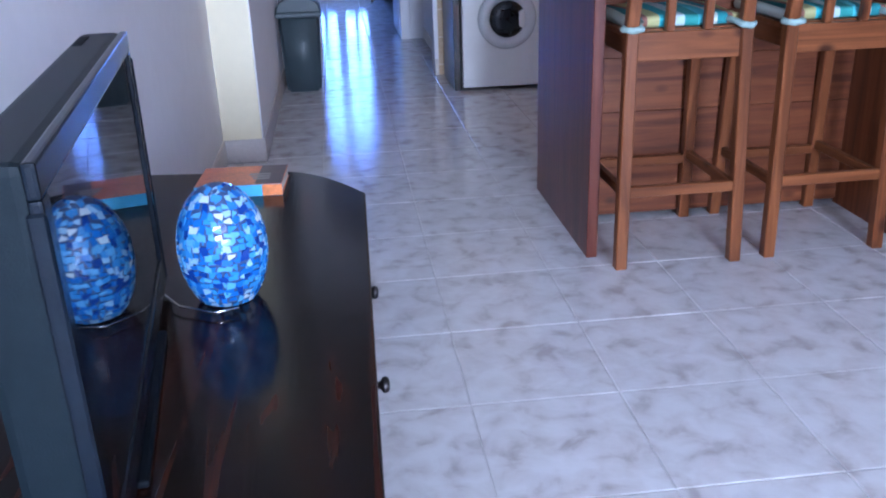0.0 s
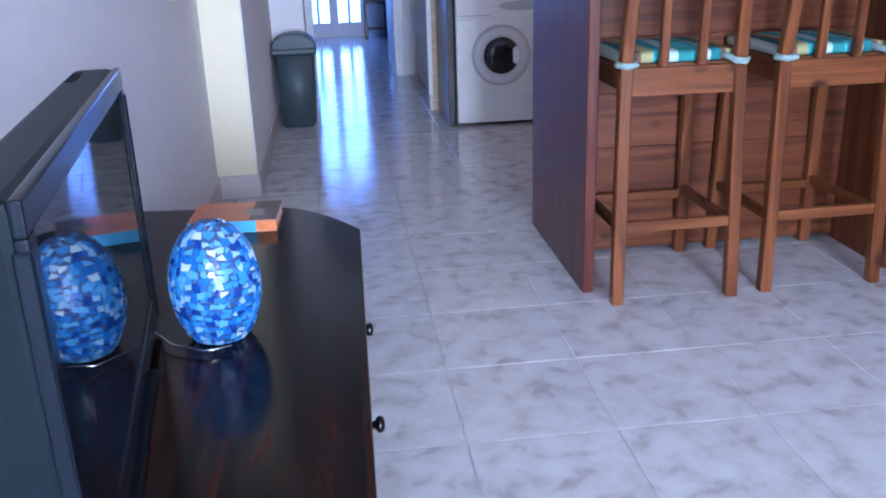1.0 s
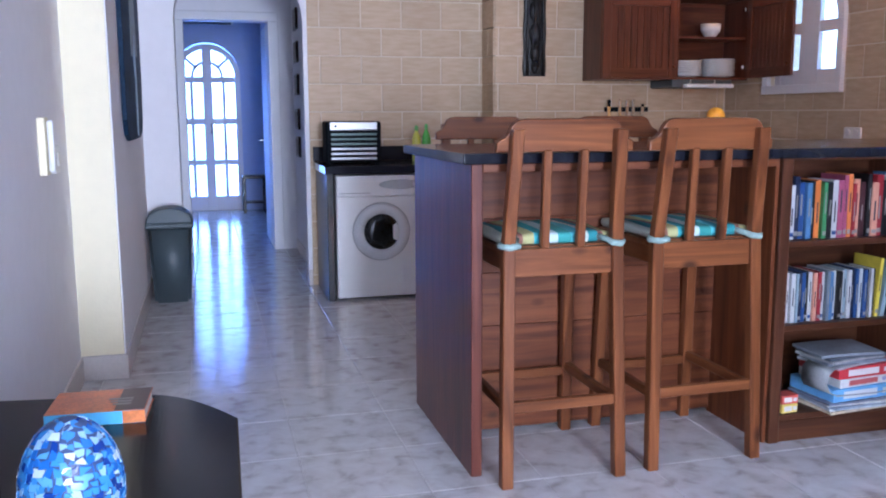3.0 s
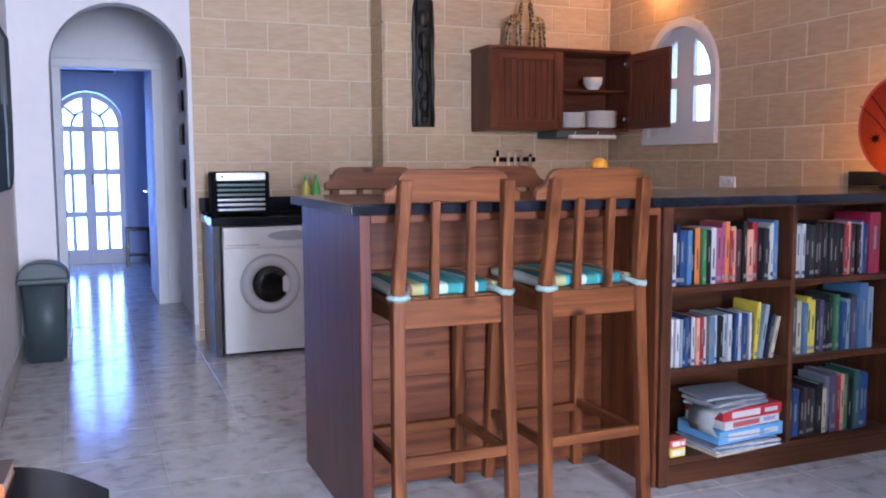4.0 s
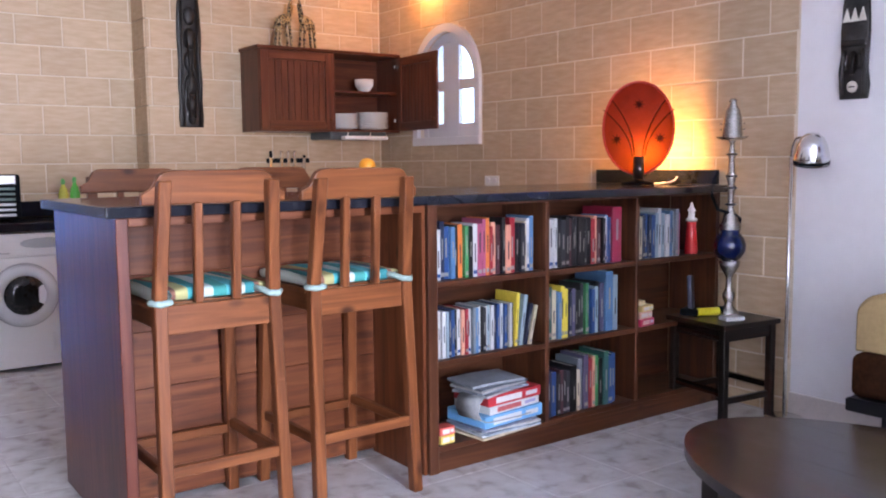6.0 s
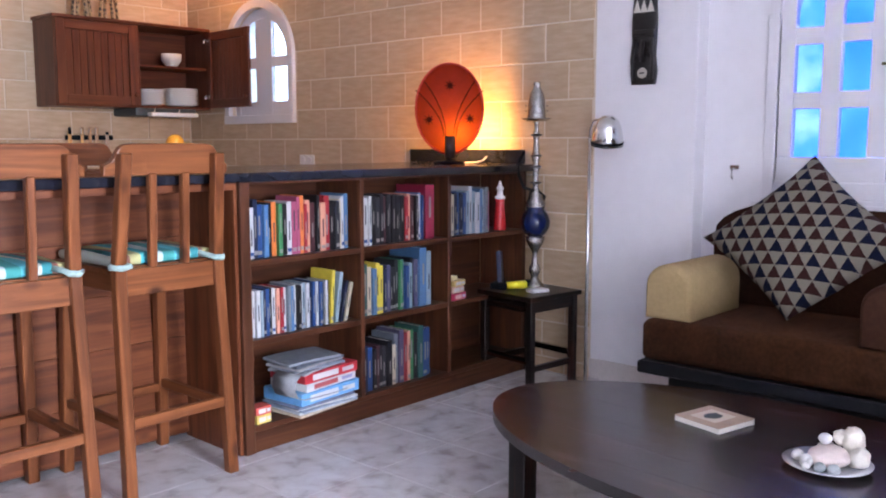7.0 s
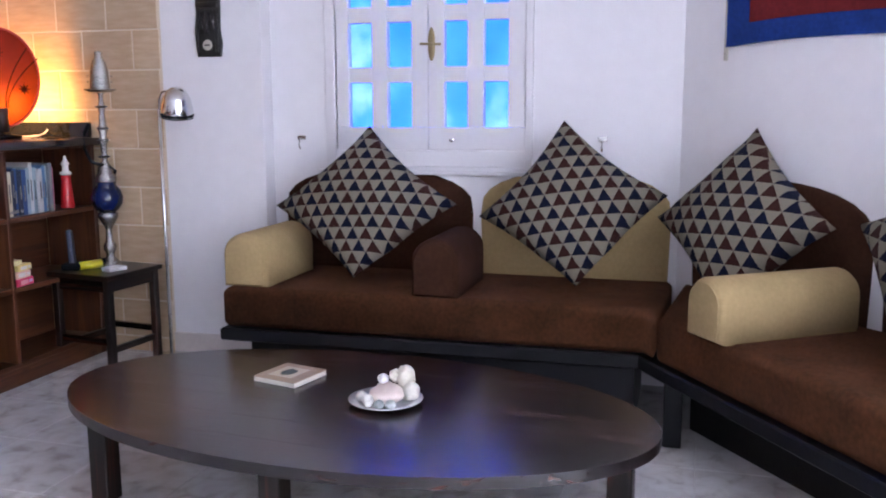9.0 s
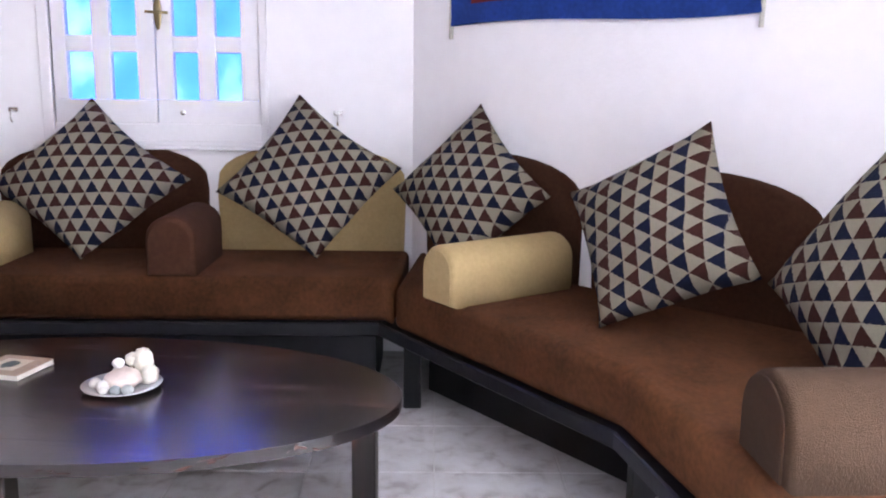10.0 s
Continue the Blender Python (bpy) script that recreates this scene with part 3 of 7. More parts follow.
def build_sofa():
    so = thing("corner_sofa", pose(0, 0, 0), "built-in corner sofa on a black wooden base with brown upholstery", "sofa")
    off = D2.orthogonal()
    off = off if off.dot(Vector((1, -1))) > 0 else -off
    f1, f2, f3, f4, f5 = (3.435, 1.90), (3.465, 0.085), (3.335, 0.005), (2.35, -0.645), (1.65, -0.77)
    b5, b4 = (1.65, C3.y + 0.005), (C3.x + 0.02, C3.y + 0.02)
    b2, b1 = (XV - 0.01, -0.03), (XV - 0.01, 1.90)
    base = [f1, f2, f3, f4, f5, b5, b4, b2, b1]
    part("base", bm_prism(base, SLAB_Z - 0.055, SLAB_Z, 0.006), M_BLACKW, so, "black stained wooden base board")

    # dark blocks added under the seat, standing in for the deep shade there
    shade_outline = [(3.53, 1.80), (3.53, 0.10), (4.05, 0.10), (4.05, 1.80)]
    part("plinth", bm_prism(shade_outline, 0.0, SLAB_Z - 0.056), M_BLACKW, so)
    part("plinth", bm_prism([(3.58, -0.12), (2.50, -0.92), (1.75, -1.02), (1.75, -1.52), (2.52, -1.55), (4.0, -0.12)], 0.0, SLAB_Z - 0.056), M_BLACKW, so)
    for x, y in ((3.385, -0.055), (2.38, -0.74), (1.72, -0.90), (4.0, 1.7), (3.62, 1.72)):
        part("leg", bm_box(x - 0.035, y - 0.035, 0, x + 0.035, y + 0.035, SLAB_Z - 0.055, 0.004), M_BLACKW, so)
    m1 = [(3.45, 1.885), (3.475, 0.075), (3.375, 0.02), (XV - 0.02, -0.02), (XV - 0.02, 1.885)]
    part("seat_mattress", bm_prism(m1, SLAB_Z + 0.001, SEAT_Z, 0.035, 4), M_BROWN, so, "brown chenille seat mattress", True)
    m2 = [(3.365, 0.01), (3.325, -0.02), (2.36, -0.66), (1.67, -0.79), (1.67, C3.y + 0.02), (C3.x + 0.03, C3.y + 0.03), (XV - 0.03, -0.07)]
    part("seat_mattress", bm_prism(m2, SLAB_Z + 0.001, SEAT_Z, 0.035, 4), M_BROWN, so, "brown chenille seat mattress", True)

    def back(a, b, material, thick=0.13, top=0.56, label="", z0=SEAT_Z - 0.06):
        """Upholstered back with a bowed top, standing against the wall from a to b."""
        a, b = Vector(a), Vector(b)
        w = (b - a).length
        n = 14
        prof = [(0.015, 0), (w - 0.015, 0), (w - 0.005, 0.34)]
        prof += [(w / 2 + (w / 2 - 0.005) * math.cos(math.pi * k / n), 0.36 + (top - 0.36) * math.sin(math.pi * k / n) ** 0.8) for k in range(1, n)]
        prof += [(0.005, 0.34)]
        own = bm_prism(prof, 0, thick, 0.035, 4)
        d = (b - a).normalized()
        nn = Vector((d.y, -d.x))
        m = Matrix(((d.x, 0, nn.x, a.x), (d.y, 0, nn.y, a.y), (0, 1, 0, z0), (0, 0, 0, 1)))
        bmesh.ops.transform(own, matrix=m, verts=own.verts[:])
        bmesh.ops.recalc_face_normals(own, faces=own.faces[:])
        return part("back_cushion", own, material, so, label, True)
    xw = XV - 0.012
    back((xw, 0.90), (xw, 1.905), M_BROWN2, label="dark brown bowed back cushion")
    back((xw, -0.02), (xw, 0.89), M_BEIGE, label="beige bowed back cushion")
    w2 = [C2 + D2 * s - off * 0.012 for s in (0.08, 1.0, 1.015, 1.95)]
    back(w2[1], w2[0], M_BROWN2, label="dark brown bowed back cushion")
    back(w2[3], w2[2], M_BROWN2, label="dark brown bowed back cushion")
    back((1.70, C3.y + 0.012), (2.50, C3.y + 0.012), M_BEIGE, label="beige bowed back cushion")
    return so


build_sofa()


def bolster(name, c, yaw, length, r, material, label, h=0.25):
    """Loose arm roll: flat beneath, rounded above, upholstered."""
    n = 12
    prof = [(-r, 0), (r, 0)] + [(r * math.cos(math.pi * k / n), h - r * 0.9 + r * 0.9 * math.sin(math.pi * k / n)) for k in range(n + 1)]
    own = bm_prism(prof, -length / 2, length / 2, 0.022, 3)
    bmesh.ops.transform(own, matrix=TO_Y, verts=own.verts[:])
    bmesh.ops.recalc_face_normals(own, faces=own.faces[:])
    th = thing(name, pose(c[0], c[1], SEAT_Z - 0.004, 0, 0, yaw), label, "arm bolster")
    part("roll", own, material, th, "", True)
    for s in (-1, 1):                      # sewn end panels
        q = [(x * 0.86, r * 0.12 + z * 0.88) for x, z in prof]
        cap = bm_prism(q, s * length / 2, s * (length / 2 + 0.006), 0.002, 1)
        bmesh.ops.transform(cap, matrix=TO_Y, verts=cap.verts[:])
        bmesh.ops.recalc_face_normals(cap, faces=cap.faces[:])
        part("end_panel", cap, material, th)
    return th


bolster("arm_bolster", (3.725, 1.79), -90, 0.50, 0.107, M_BEIGE, "beige chenille arm bolster at the sofa's end", 0.24)
bolster("arm_bolster", (3.715, 0.92), -90, 0.48, 0.10, M_BROWN2, "dark brown chenille arm bolster on the seat", 0.245)
bolster("arm_bolster", (3.24, -0.385), 35.5, 0.58, 0.095, M_BEIGE, "beige chenille arm bolster lying across the corner seat", 0.215)
bolster("arm_bolster", (1.72, -1.11), 2, 0.60, 0.12, M_WORN, "worn brown chenille arm bolster on the seat", 0.215)


# ---- coffee table ----
def build_table():
    tb = thing("coffee_table", pose(2.602, 0.966, 0, 0, 0, -3.8), "low oval coffee table of dark brown wood, worn top", "coffee table")
    zt = 0.345
    for k in range(7):                   # top of boards side by side
        a, b = -0.547 + k * 1.094 / 7, -0.547 + (k + 1) * 1.094 / 7
        pts = []
        m = 24
        g = 0.0006
        for j in range(m + 1):
            x = lerp(a + g, b - g, j / m)
            pts.append((x, 1.008 * math.sqrt(max(0, 1 - (x / 0.5475) ** 2))))
        pts = pts + [(x, -y) for x, y in pts[::-1]]
        clean = []
        for p in pts:
            if not clean or (Vector(p) - Vector(clean[-1])).length > 1e-4:
                clean.append(p)
        if (Vector(clean[0]) - Vector(clean[-1])).length < 1e-4:
            clean.pop()
        part("top_board", bm_prism(clean, zt - 0.035, zt), M_TABLE, tb)
    for x, y in ((-0.26, 0.75), (-0.09, -0.91), (-0.41, 0.02), (0.40, 0.0)):
        part("leg", bm_box(x - 0.035, y - 0.035, 0, x + 0.035, y + 0.035, zt - 0.036, 0.004), M_DARK_Z, tb)
    part("apron", bm_box(-0.12, -0.82, zt - 0.09, -0.08, 0.80, zt - 0.036, 0.003), M_DARK_Y, tb)
    return tb


build_table()


# ---- television corner ----
def build_stand():
    ts = thing("tv_stand", pose(0, 0, 0), "dark espresso wooden low cabinet with a bowed end", "tv stand")
    zt = 0.50
    front = 0.085
    pts = [(-0.555, 0.55), (-0.14, 0.55), (-0.02, 0.62), (front - 0.012, 0.74), (front - 0.006, 1.0), (front + 0.006, 1.7), (front + 0.017, 2.315)]
    n = 8
    for k in range(1, n):
        t = k / n
        pts.append((lerp(front + 0.017, -0.14, t), lerp(2.315, 2.575, 1 - (1 - t) ** 1.8)))
    pts += [(-0.14, 2.575), (-0.555, 2.63)]
    part("top", bm_prism(pts, zt - 0.028, zt, 0.005, 2), M_DARK_Y, ts, "dark top with reddish grain")
    inner = [(x - 0.025 if x > -0.1 else x, y * 0.985 + 0.012) for x, y in pts]
    part("body", bm_prism(inner, 0.04, zt - 0.029), M_DARK_Y, ts)
    for y0, y1 in ((0.82, 1.22), (1.235, 1.635), (1.65, 2.05)):
        d = part("drawer_front", bm_box(front - 0.030, y0, 0.28, front - 0.012, y1, zt - 0.045, 0.003), M_DARK_Y, ts)
        prof = [(0.0, 0.0), (0.007, 0.0), (0.006, 0.012), (0.008, 0.018), (0.0145, 0.022), (0.016, 0.028), (0.012, 0.034), (0.0, 0.036)]
        part("knob", bm_lathe(prof, 16, m=pose(front - 0.012, (y0 + y1) / 2 - 0.02, 0.417, 0, 90, 0)), M_KNOB, d, "turned dark metal knob", True)
    return ts


build_stand()


# ---- windows and doors ----
def ring_sector(cx, cz, r0, r1, a0, a1, t0, t1, m, n=10, bm=None):
    """A flat curved bar: part of a ring in an upright plane."""
    own = bmesh.new()
    pr = []
    for k in range(n + 1):
        a = lerp(a0, a1, k / n)
        pr.append([own.verts.new((cx + r * math.cos(a), cz + r * math.sin(a), t)) for r, t in ((r0, t0), (r1, t0), (r1, t1), (r0, t1))])
    for p, q in zip(pr, pr[1:]):
        for j in range(4):
            own.faces.new((p[j], p[(j + 1) % 4], q[(j + 1) % 4], q[j]))
    own.faces.new(pr[0])
    own.faces.new(pr[-1][::-1])
    bmesh.ops.recalc_face_normals(own, faces=own.faces[:])
    return join(bm, own, m)


def bar(m, a0, b0, a1, b1, t0, t1):
    own = bm_box(a0, b0, t0, a1, b1, t1, 0.003)
    bmesh.ops.transform(own, matrix=m, verts=own.verts[:])
    return own


def shutter_window():
    win = thing("window_1", pose(0, 0, 0), "white painted double-leaf window with small blue panes", "window", "", "structure")
    m = TO_X
    x = XV
    for a0, b0, a1, b1 in ((0.63, 1.0, 0.665, 1.83), (1.61, 1.0, 1.66, 1.83), (0.63, 0.985, 1.66, 1.005)):
        part("window_frame", bar(m, a0, b0, a1, b1, x - 0.018, x + 0.03), M_FRAME, win)
    part("window_sill", bar(m, 0.625, 0.965, 1.705, 0.985, x - 0.03, x - 0.001), M_FRAME, win)
    part("window_frame", ring_sector(1.1375, 1.83, 0.4725, 0.52, 0, math.pi, x - 0.018, x + 0.03, m, 20), M_FRAME, win)
    part("apron_rail", bar(m, 0.665, 1.005, 1.61, 1.08, x - 0.008, x + 0.04), M_FRAME, win)
    for side in (0, 1):
        y0, y1 = ((1.140, 1.607) if side else (0.668, 1.135))
        leaf = part("leaf", bar(m, y0, 1.085, y1, 1.191, x + 0.002, x + 0.045), M_FRAME, win)
        cols = ((1.222, 1.342), (1.423, 1.541)) if side else ((0.750, 0.865), (0.947, 1.057))
        for a, b in ((y0, cols[0][0]), (cols[0][1], cols[1][0]), (cols[1][1], y1)):
            part("stile", bar(m, a, 1.192, b, 2.24, x + 0.002, x + 0.045), M_FRAME, leaf)
        for c0, c1 in cols:
            for z0, z1 in ((1.403, 1.478), (1.685, 1.762)):
                part("rail", bar(m, c0, z0, c1, z1, x + 0.004, x + 0.043), M_FRAME, leaf)
            for z0, z1 in ((1.188, 1.406), (1.475, 1.688), (1.759, 2.22)):
                p = part("pane", bar(m, c0 - 0.003, z0, c1 + 0.003, z1, x + 0.020, x + 0.025), M_BLUEPANE, leaf)
                p.visible_shadow = False
        part("fan_bar", ring_sector(1.1375, 1.775, 0.215, 0.275, 0.05 + side * (math.pi / 2 + 0.03), math.pi / 2 - 0.03 + side * (math.pi / 2), x + 0.006, x + 0.041, m), M_FRAME, leaf)
    h = part("handle_plate", bm_prism([(1.119 + 0.018 * math.cos(k * math.pi / 8), 1.58 + 0.078 * math.sin(k * math.pi / 8)) for k in range(16)], x - 0.006, x + 0.002, 0.002, m=TO_X), M_BRASS, win, "aged brass espagnolette plate", True)
    part("lever", bm_cyl((x - 0.015, 1.07, 1.578), (x - 0.015, 1.172, 1.582), 0.006, seg=10), M_BRASS, h, "", True)
    part("latch", bm_lathe([(0, 0), (0.012, 0), (0.012, 0.006), (0.006, 0.009), (0, 0.009)], 14, m=pose(x - 0.004, 1.021, 1.134, 0, -90, 0)), M_CHROME, win)
    return win


def blue_pane():
    """Pale frosted blue-tinted glass, uneven."""
    m = bpy.data.materials.new("blue_ribbed_glass")
    m.use_nodes = True
    nt = m.node_tree
    b = nt.nodes["Principled BSDF"]
    b.inputs["Base Color"].default_value = (0.92, 0.96, 1.0, 1)
    b.inputs["Transmission Weight"].default_value = 1.0
    b.inputs["Roughness"].default_value = 0.12
    b.inputs["IOR"].default_value = 1.3
    return m


M_BLUEPANE = blue_pane()
shutter_window()
for y in (0.31, 1.80):
    hk = thing("shutter_hook", pose(XV, y, 1.13), "small metal shutter holdback on the plaster", "hook", "shutter hooks")
    part("plate", bm_box(-0.006, -0.022, -0.002, -0.0, 0.022, 0.02, 0.002), M_CHROME, hk)
    part("hook", bm_tube([(-0.004, 0, 0.005), (-0.03, 0, 0.0), (-0.034, 0, -0.03), (-0.02, 0, -0.045)], 0.005), M_CHROME, hk)


def kitchen_window():
    win = thing("window_2", pose(0, -0.045, -0.005), "small white arched window with a moulded surround", "window", "", "structure")
    m = TO_X
    x = XK
    y0, y1, zs = 5.0, 5.83, 1.87
    step = 0.0
    part("surround", bar(m, y0, 1.40, y1, 1.46, x - 0.035, x + 0.01), M_FRAME, win)
    for a in ((y0, y0 + 0.06), (y1 - 0.06, y1)):
        part("surround", bar(m, a[0], 1.46, a[1], zs, x - 0.03, x + 0.01), M_FRAME, win)
    part("surround", ring_sector(5.415, zs, 0.355, 0.415, 0, math.pi, x - 0.03, x + 0.01, m, 20), M_FRAME, win)
    for a0, b0, a1, b1 in ((5.06, 1.46, 5.118, 1.90), (5.712, 1.46, 5.77, 1.90), (5.32, 1.46, 5.51, 2.2), (5.06, 1.46, 5.77, 1.56), (5.06, 1.805, 5.77, 1.88)):
        step += 0.003
        part("window_frame", bar(m, a0, b0, a1, b1, x + 0.028 + step, x + 0.088 - step), M_FRAME, win)
    part("window_frame", ring_sector(5.415, zs, 0.285, 0.356, 0, math.pi, x + 0.026, x + 0.09, m, 20), M_FRAME, win)
    for a0, a1 in ((5.10, 5.40), (5.43, 5.73)):
        p = part("pane", bar(m, a0, 1.50, a1, 2.16, x + 0.058, x + 0.062), M_GLASS, win)
        p.visible_shadow = False
    return win


kitchen_window()


def hall_door():
    d = thing("door_1", pose(0, 0, 0), "white arched double door with frosted bright panes", "door", "", "structure")
    m = Matrix.Translation((0, 12.1, 0)) @ TO_Y
    x0, x1, c, zs = -0.315, 0.525, 0.105, 1.745
    part("door_frame", ring_sector(c, zs, 0.35, 0.42, 0, math.pi, 0.0, 0.06, m, 20), M_FRAME, d)
    for a0, a1 in ((x0, x0 + 0.075), (x1 - 0.075, x1), (c - 0.06, c + 0.06)):
        part("stile", bar(m, a0, 0, a1, zs if a1 != c + 0.06 else zs + 0.38, 0.004, 0.056), M_FRAME, d)
    for z0, z1 in ((0.0, 0.19), (0.60, 0.67), (1.13, 1.21), (1.67, 1.745)):
        part("rail", bar(m, x0 + 0.02, z0, x1 - 0.02, z1, 0.007, 0.053), M_FRAME, d)
    for cx in (c - 0.203, c + 0.203):
        part("glazing_bar", bar(m, cx - 0.022, 0.19, cx + 0.022, zs, 0.010, 0.050), M_FRAME, d)
    part("fan_bar", ring_sector(c, zs, 0.17, 0.205, 0, math.pi, 0.012, 0.048, m, 16), M_FRAME, d)
    for a in (0.72, 2.42):
        own = bm_box(0.18, -0.018, 0.012, 0.37, 0.018, 0.048)
        bmesh.ops.transform(own, matrix=m @ Matrix.Translation((c, zs, 0)) @ Matrix.Rotation(a, 4, 'Z'), verts=own.verts[:])
        part("fan_bar", own, M_FRAME, d)
    part("handle", bm_tube([(c + 0.03, 12.09, 1.13), (c + 0.03, 12.05, 1.13), (c + 0.03, 12.045, 1.03), (c + 0.03, 12.09, 1.02)], 0.008), M_BLACK, d)
    p = part("pane", bar(m, x0 + 0.02, 0.1, x1 - 0.02, 2.14, 0.028, 0.031), M_GLASS, d)
    p.visible_shadow = False
    return d


hall_door()


def hall_doorway():
    f = thing("door_2", pose(0, 0, 0), "white door frame in the hall with its leaf standing open", "door", "", "structure")
    for b in ((-0.19, 8.425, 0, -0.10, 8.62, 2.10), (0.64, 8.425, 0, 0.735, 8.62, 2.10), (-0.19, 8.424, 2.10, 0.735, 8.621, 2.18)):
        part("door_frame", bm_box(*b, 0.006), M_FRAME, f)
    leaf = part("leaf", bm_box(0.635, 8.63, 0.01, 0.672, 9.40, 2.09, 0.003), M_FRAME, f)
    part("handle", bm_cyl((0.635, 9.32, 1.0), (0.585, 9.32, 1.0), 0.008, seg=10), M_CHROME, leaf)


hall_doorway()


# ---- kitchen ----
def washing_machine():
    w = thing("washing_machine", pose(0.88, 5.93, 0.012), "white front-loading washing machine", "washing machine")
    part("body", bm_box(0, 0.012, 0.01, 0.595, 0.56, 0.845, 0.008, seg=2), M_WHITE, w)
    part("front_panel", bm_box(0.003, 0, 0.012, 0.592, 0.014, 0.70, 0.006, seg=2), M_WHITE, w)
    cp = part("control_panel", bm_box(0.003, -0.004, 0.706, 0.592, 0.014, 0.843, 0.008, seg=2), M_WHITE, w)
    own = bm_prism([(0.44 + 0.15 * math.cos(k * math.pi / 12), 0.782 + 0.032 * math.sin(k * math.pi / 12)) for k in range(24)], 0, 0.006, 0.002, m=Matrix.Translation((0, -0.010, 0)) @ TO_Y)
    part("display_strip", own, mat("grey_strip", (0.45, 0.47, 0.49), 0.3, 0, 6, 0.05), cp)
    part("dial", bm_lathe([(0, 0), (0.026, 0), (0.024, 0.018), (0, 0.02)], 20, m=pose(0.545, -0.005, 0.782, 90, 0, 0)), M_WHITE, cp, "", True)
    part("drawer_line", bm_box(0.02, -0.006, 0.725, 0.23, -0.003, 0.729), mat("shadow_gap", (0.25, 0.24, 0.24), 0.6), cp)
    dm = pose(0.302, 0, 0.463, 90, 0, 0)
    door = part("door", bm_lathe([(0.118, 0.0), (0.185, 0.0), (0.192, 0.012), (0.186, 0.026), (0.16, 0.034), (0.128, 0.030), (0.118, 0.015)], 40, m=dm), mat("pale_grey_plastic", (0.66, 0.67, 0.69), 0.35, 0, 6, 0.05), w, "pale grey porthole door ring", True)
    part("door_recess", bm_lathe([(0.184, -0.004), (0.184, 0.002), (0.199, 0.002), (0.203, -0.004)], 40, m=dm), mat("grey_rim", (0.42, 0.42, 0.43), 0.6), w, "grey rim round the door", True)
    part("door_glass", bm_lathe([(0.0, -0.04), (0.06, -0.03), (0.105, 0.0), (0.122, 0.022), (0.12, 0.03), (0.06, 0.036), (0.0, 0.038)], 36, m=dm), mat("porthole_glass", (0.012, 0.016, 0.018), 0.06, 0, 9, 0.3), door, "dark glass porthole", True)
    own = bm_prism([(0.118 * math.cos(a), 0.118 * math.sin(a)) for a in [lerp(-0.55, 0.55, k / 8) for k in range(9)]] + [(0.075, 0.045), (0.075, -0.045)], 0.02, 0.044, 0.004, m=dm)
    part("door_grip", own, M_WHITE, door)
    part("filter_flap", bm_box(0.45, -0.006, 0.10, 0.57, 0.002, 0.21, 0.002), M_WHITE, w)
    for x in (0.05, 0.545):
        part("foot", bm_cyl((x, 0.06, 0), (x, 0.06, 0.012), 0.02, seg=12), M_BLACK, w)


washing_machine()
ku = thing("kitchen_unit", pose(0, 0, 0), "dark wooden side panel under the kitchen worktop", "kitchen unit")
part("side_panel", bm_box(0.822, 5.96, 0, 0.866, 6.56, 0.866, 0.002), M_DARK_Z, ku)
part("body", bm_box(1.49, 5.96, 0.1, 2.09, 6.56, 0.866, 0.002), M_MAH_Z, ku)
part("plinth", bm_box(1.49, 6.02, 0.0, 2.09, 6.10, 0.1), M_DARK_X, ku)
kw = thing("kitchen_worktop", pose(0, 0, 0), "black stone kitchen worktop with a low upstand", "worktop")
part("slab", bm_box(0.805, 5.915, 0.868, 2.105, 6.565, 0.922, 0.006, seg=2), M_BMARBLE, kw)
part("upstand", bm_box(0.805, 6.545, 0.923, 2.105, 6.566, 1.03, 0.003), M_BMARBLE, kw)


def toaster_oven():
    o = thing("halogen_heater", pose(0.845, 6.12, 0.923) @ Matrix.Diagonal((1.11, 1, 1.03, 1)), "small silver and black slatted electric heater on the worktop", "heater")
    part("housing", bm_box(0, 0, 0.012, 0.345, 0.20, 0.285, 0.018, seg=3), M_BLACK, o)
    part("top_panel", bm_box(0.025, -0.006, 0.225, 0.32, 0.01, 0.28, 0.006, seg=2), mat("brushed_steel", (0.6, 0.6, 0.62), 0.35, 0.6, 12, 0.06), o, "brushed steel front strip")
    for k in range(6):
        part("slat", bm_box(0.03, -0.008, 0.03 + k * 0.032, 0.315, 0.004, 0.047 + k * 0.032, 0.003), mat("green_grey_slat" if k > 2 else "steel_slat", (0.10, 0.14, 0.13) if k > 2 else (0.5, 0.51, 0.53), 0.35, 0.4, 10, 0.1), o)
    for x in (0.03, 0.315):
        part("foot", bm_box(x - 0.012, 0.02, 0, x + 0.012, 0.18, 0.013, 0.002), M_BLACK, o)
    part("knob", bm_cyl((0.06, -0.012, 0.252), (0.06, 0, 0.252), 0.008, seg=12), M_BLACK, o)


toaster_oven()


def soap_bottle(x, y, z, colour, h, label):
    b = thing("soap_bottle", pose(x, y, z), label, "bottle")
    part("bottle", bm_lathe([(0, 0), (0.03, 0), (0.032, 0.01), (0.032, h * 0.6), (0.022, h * 0.75), (0.012, h * 0.82), (0.012, h * 0.85), (0, h * 0.85)], 18), mat("soap_" + label.split()[0], colour, 0.25, 0, 8, 0.1), b, "", True)
    part("cap", bm_lathe([(0.013, h * 0.85), (0.014, h * 0.93), (0.008, h), (0, h)], 14), mat("cap_" + label.split()[0], (0.10, 0.42, 0.10), 0.4), b, "", True)


soap_bottle(1.52, 6.30, 0.923, (0.62, 0.60, 0.10), 0.26, "yellow washing-up liquid bottle with green cap")
soap_bottle(1.60, 6.33, 0.923, (0.10, 0.48, 0.08), 0.27, "green washing-up liquid bottle beside the sink")


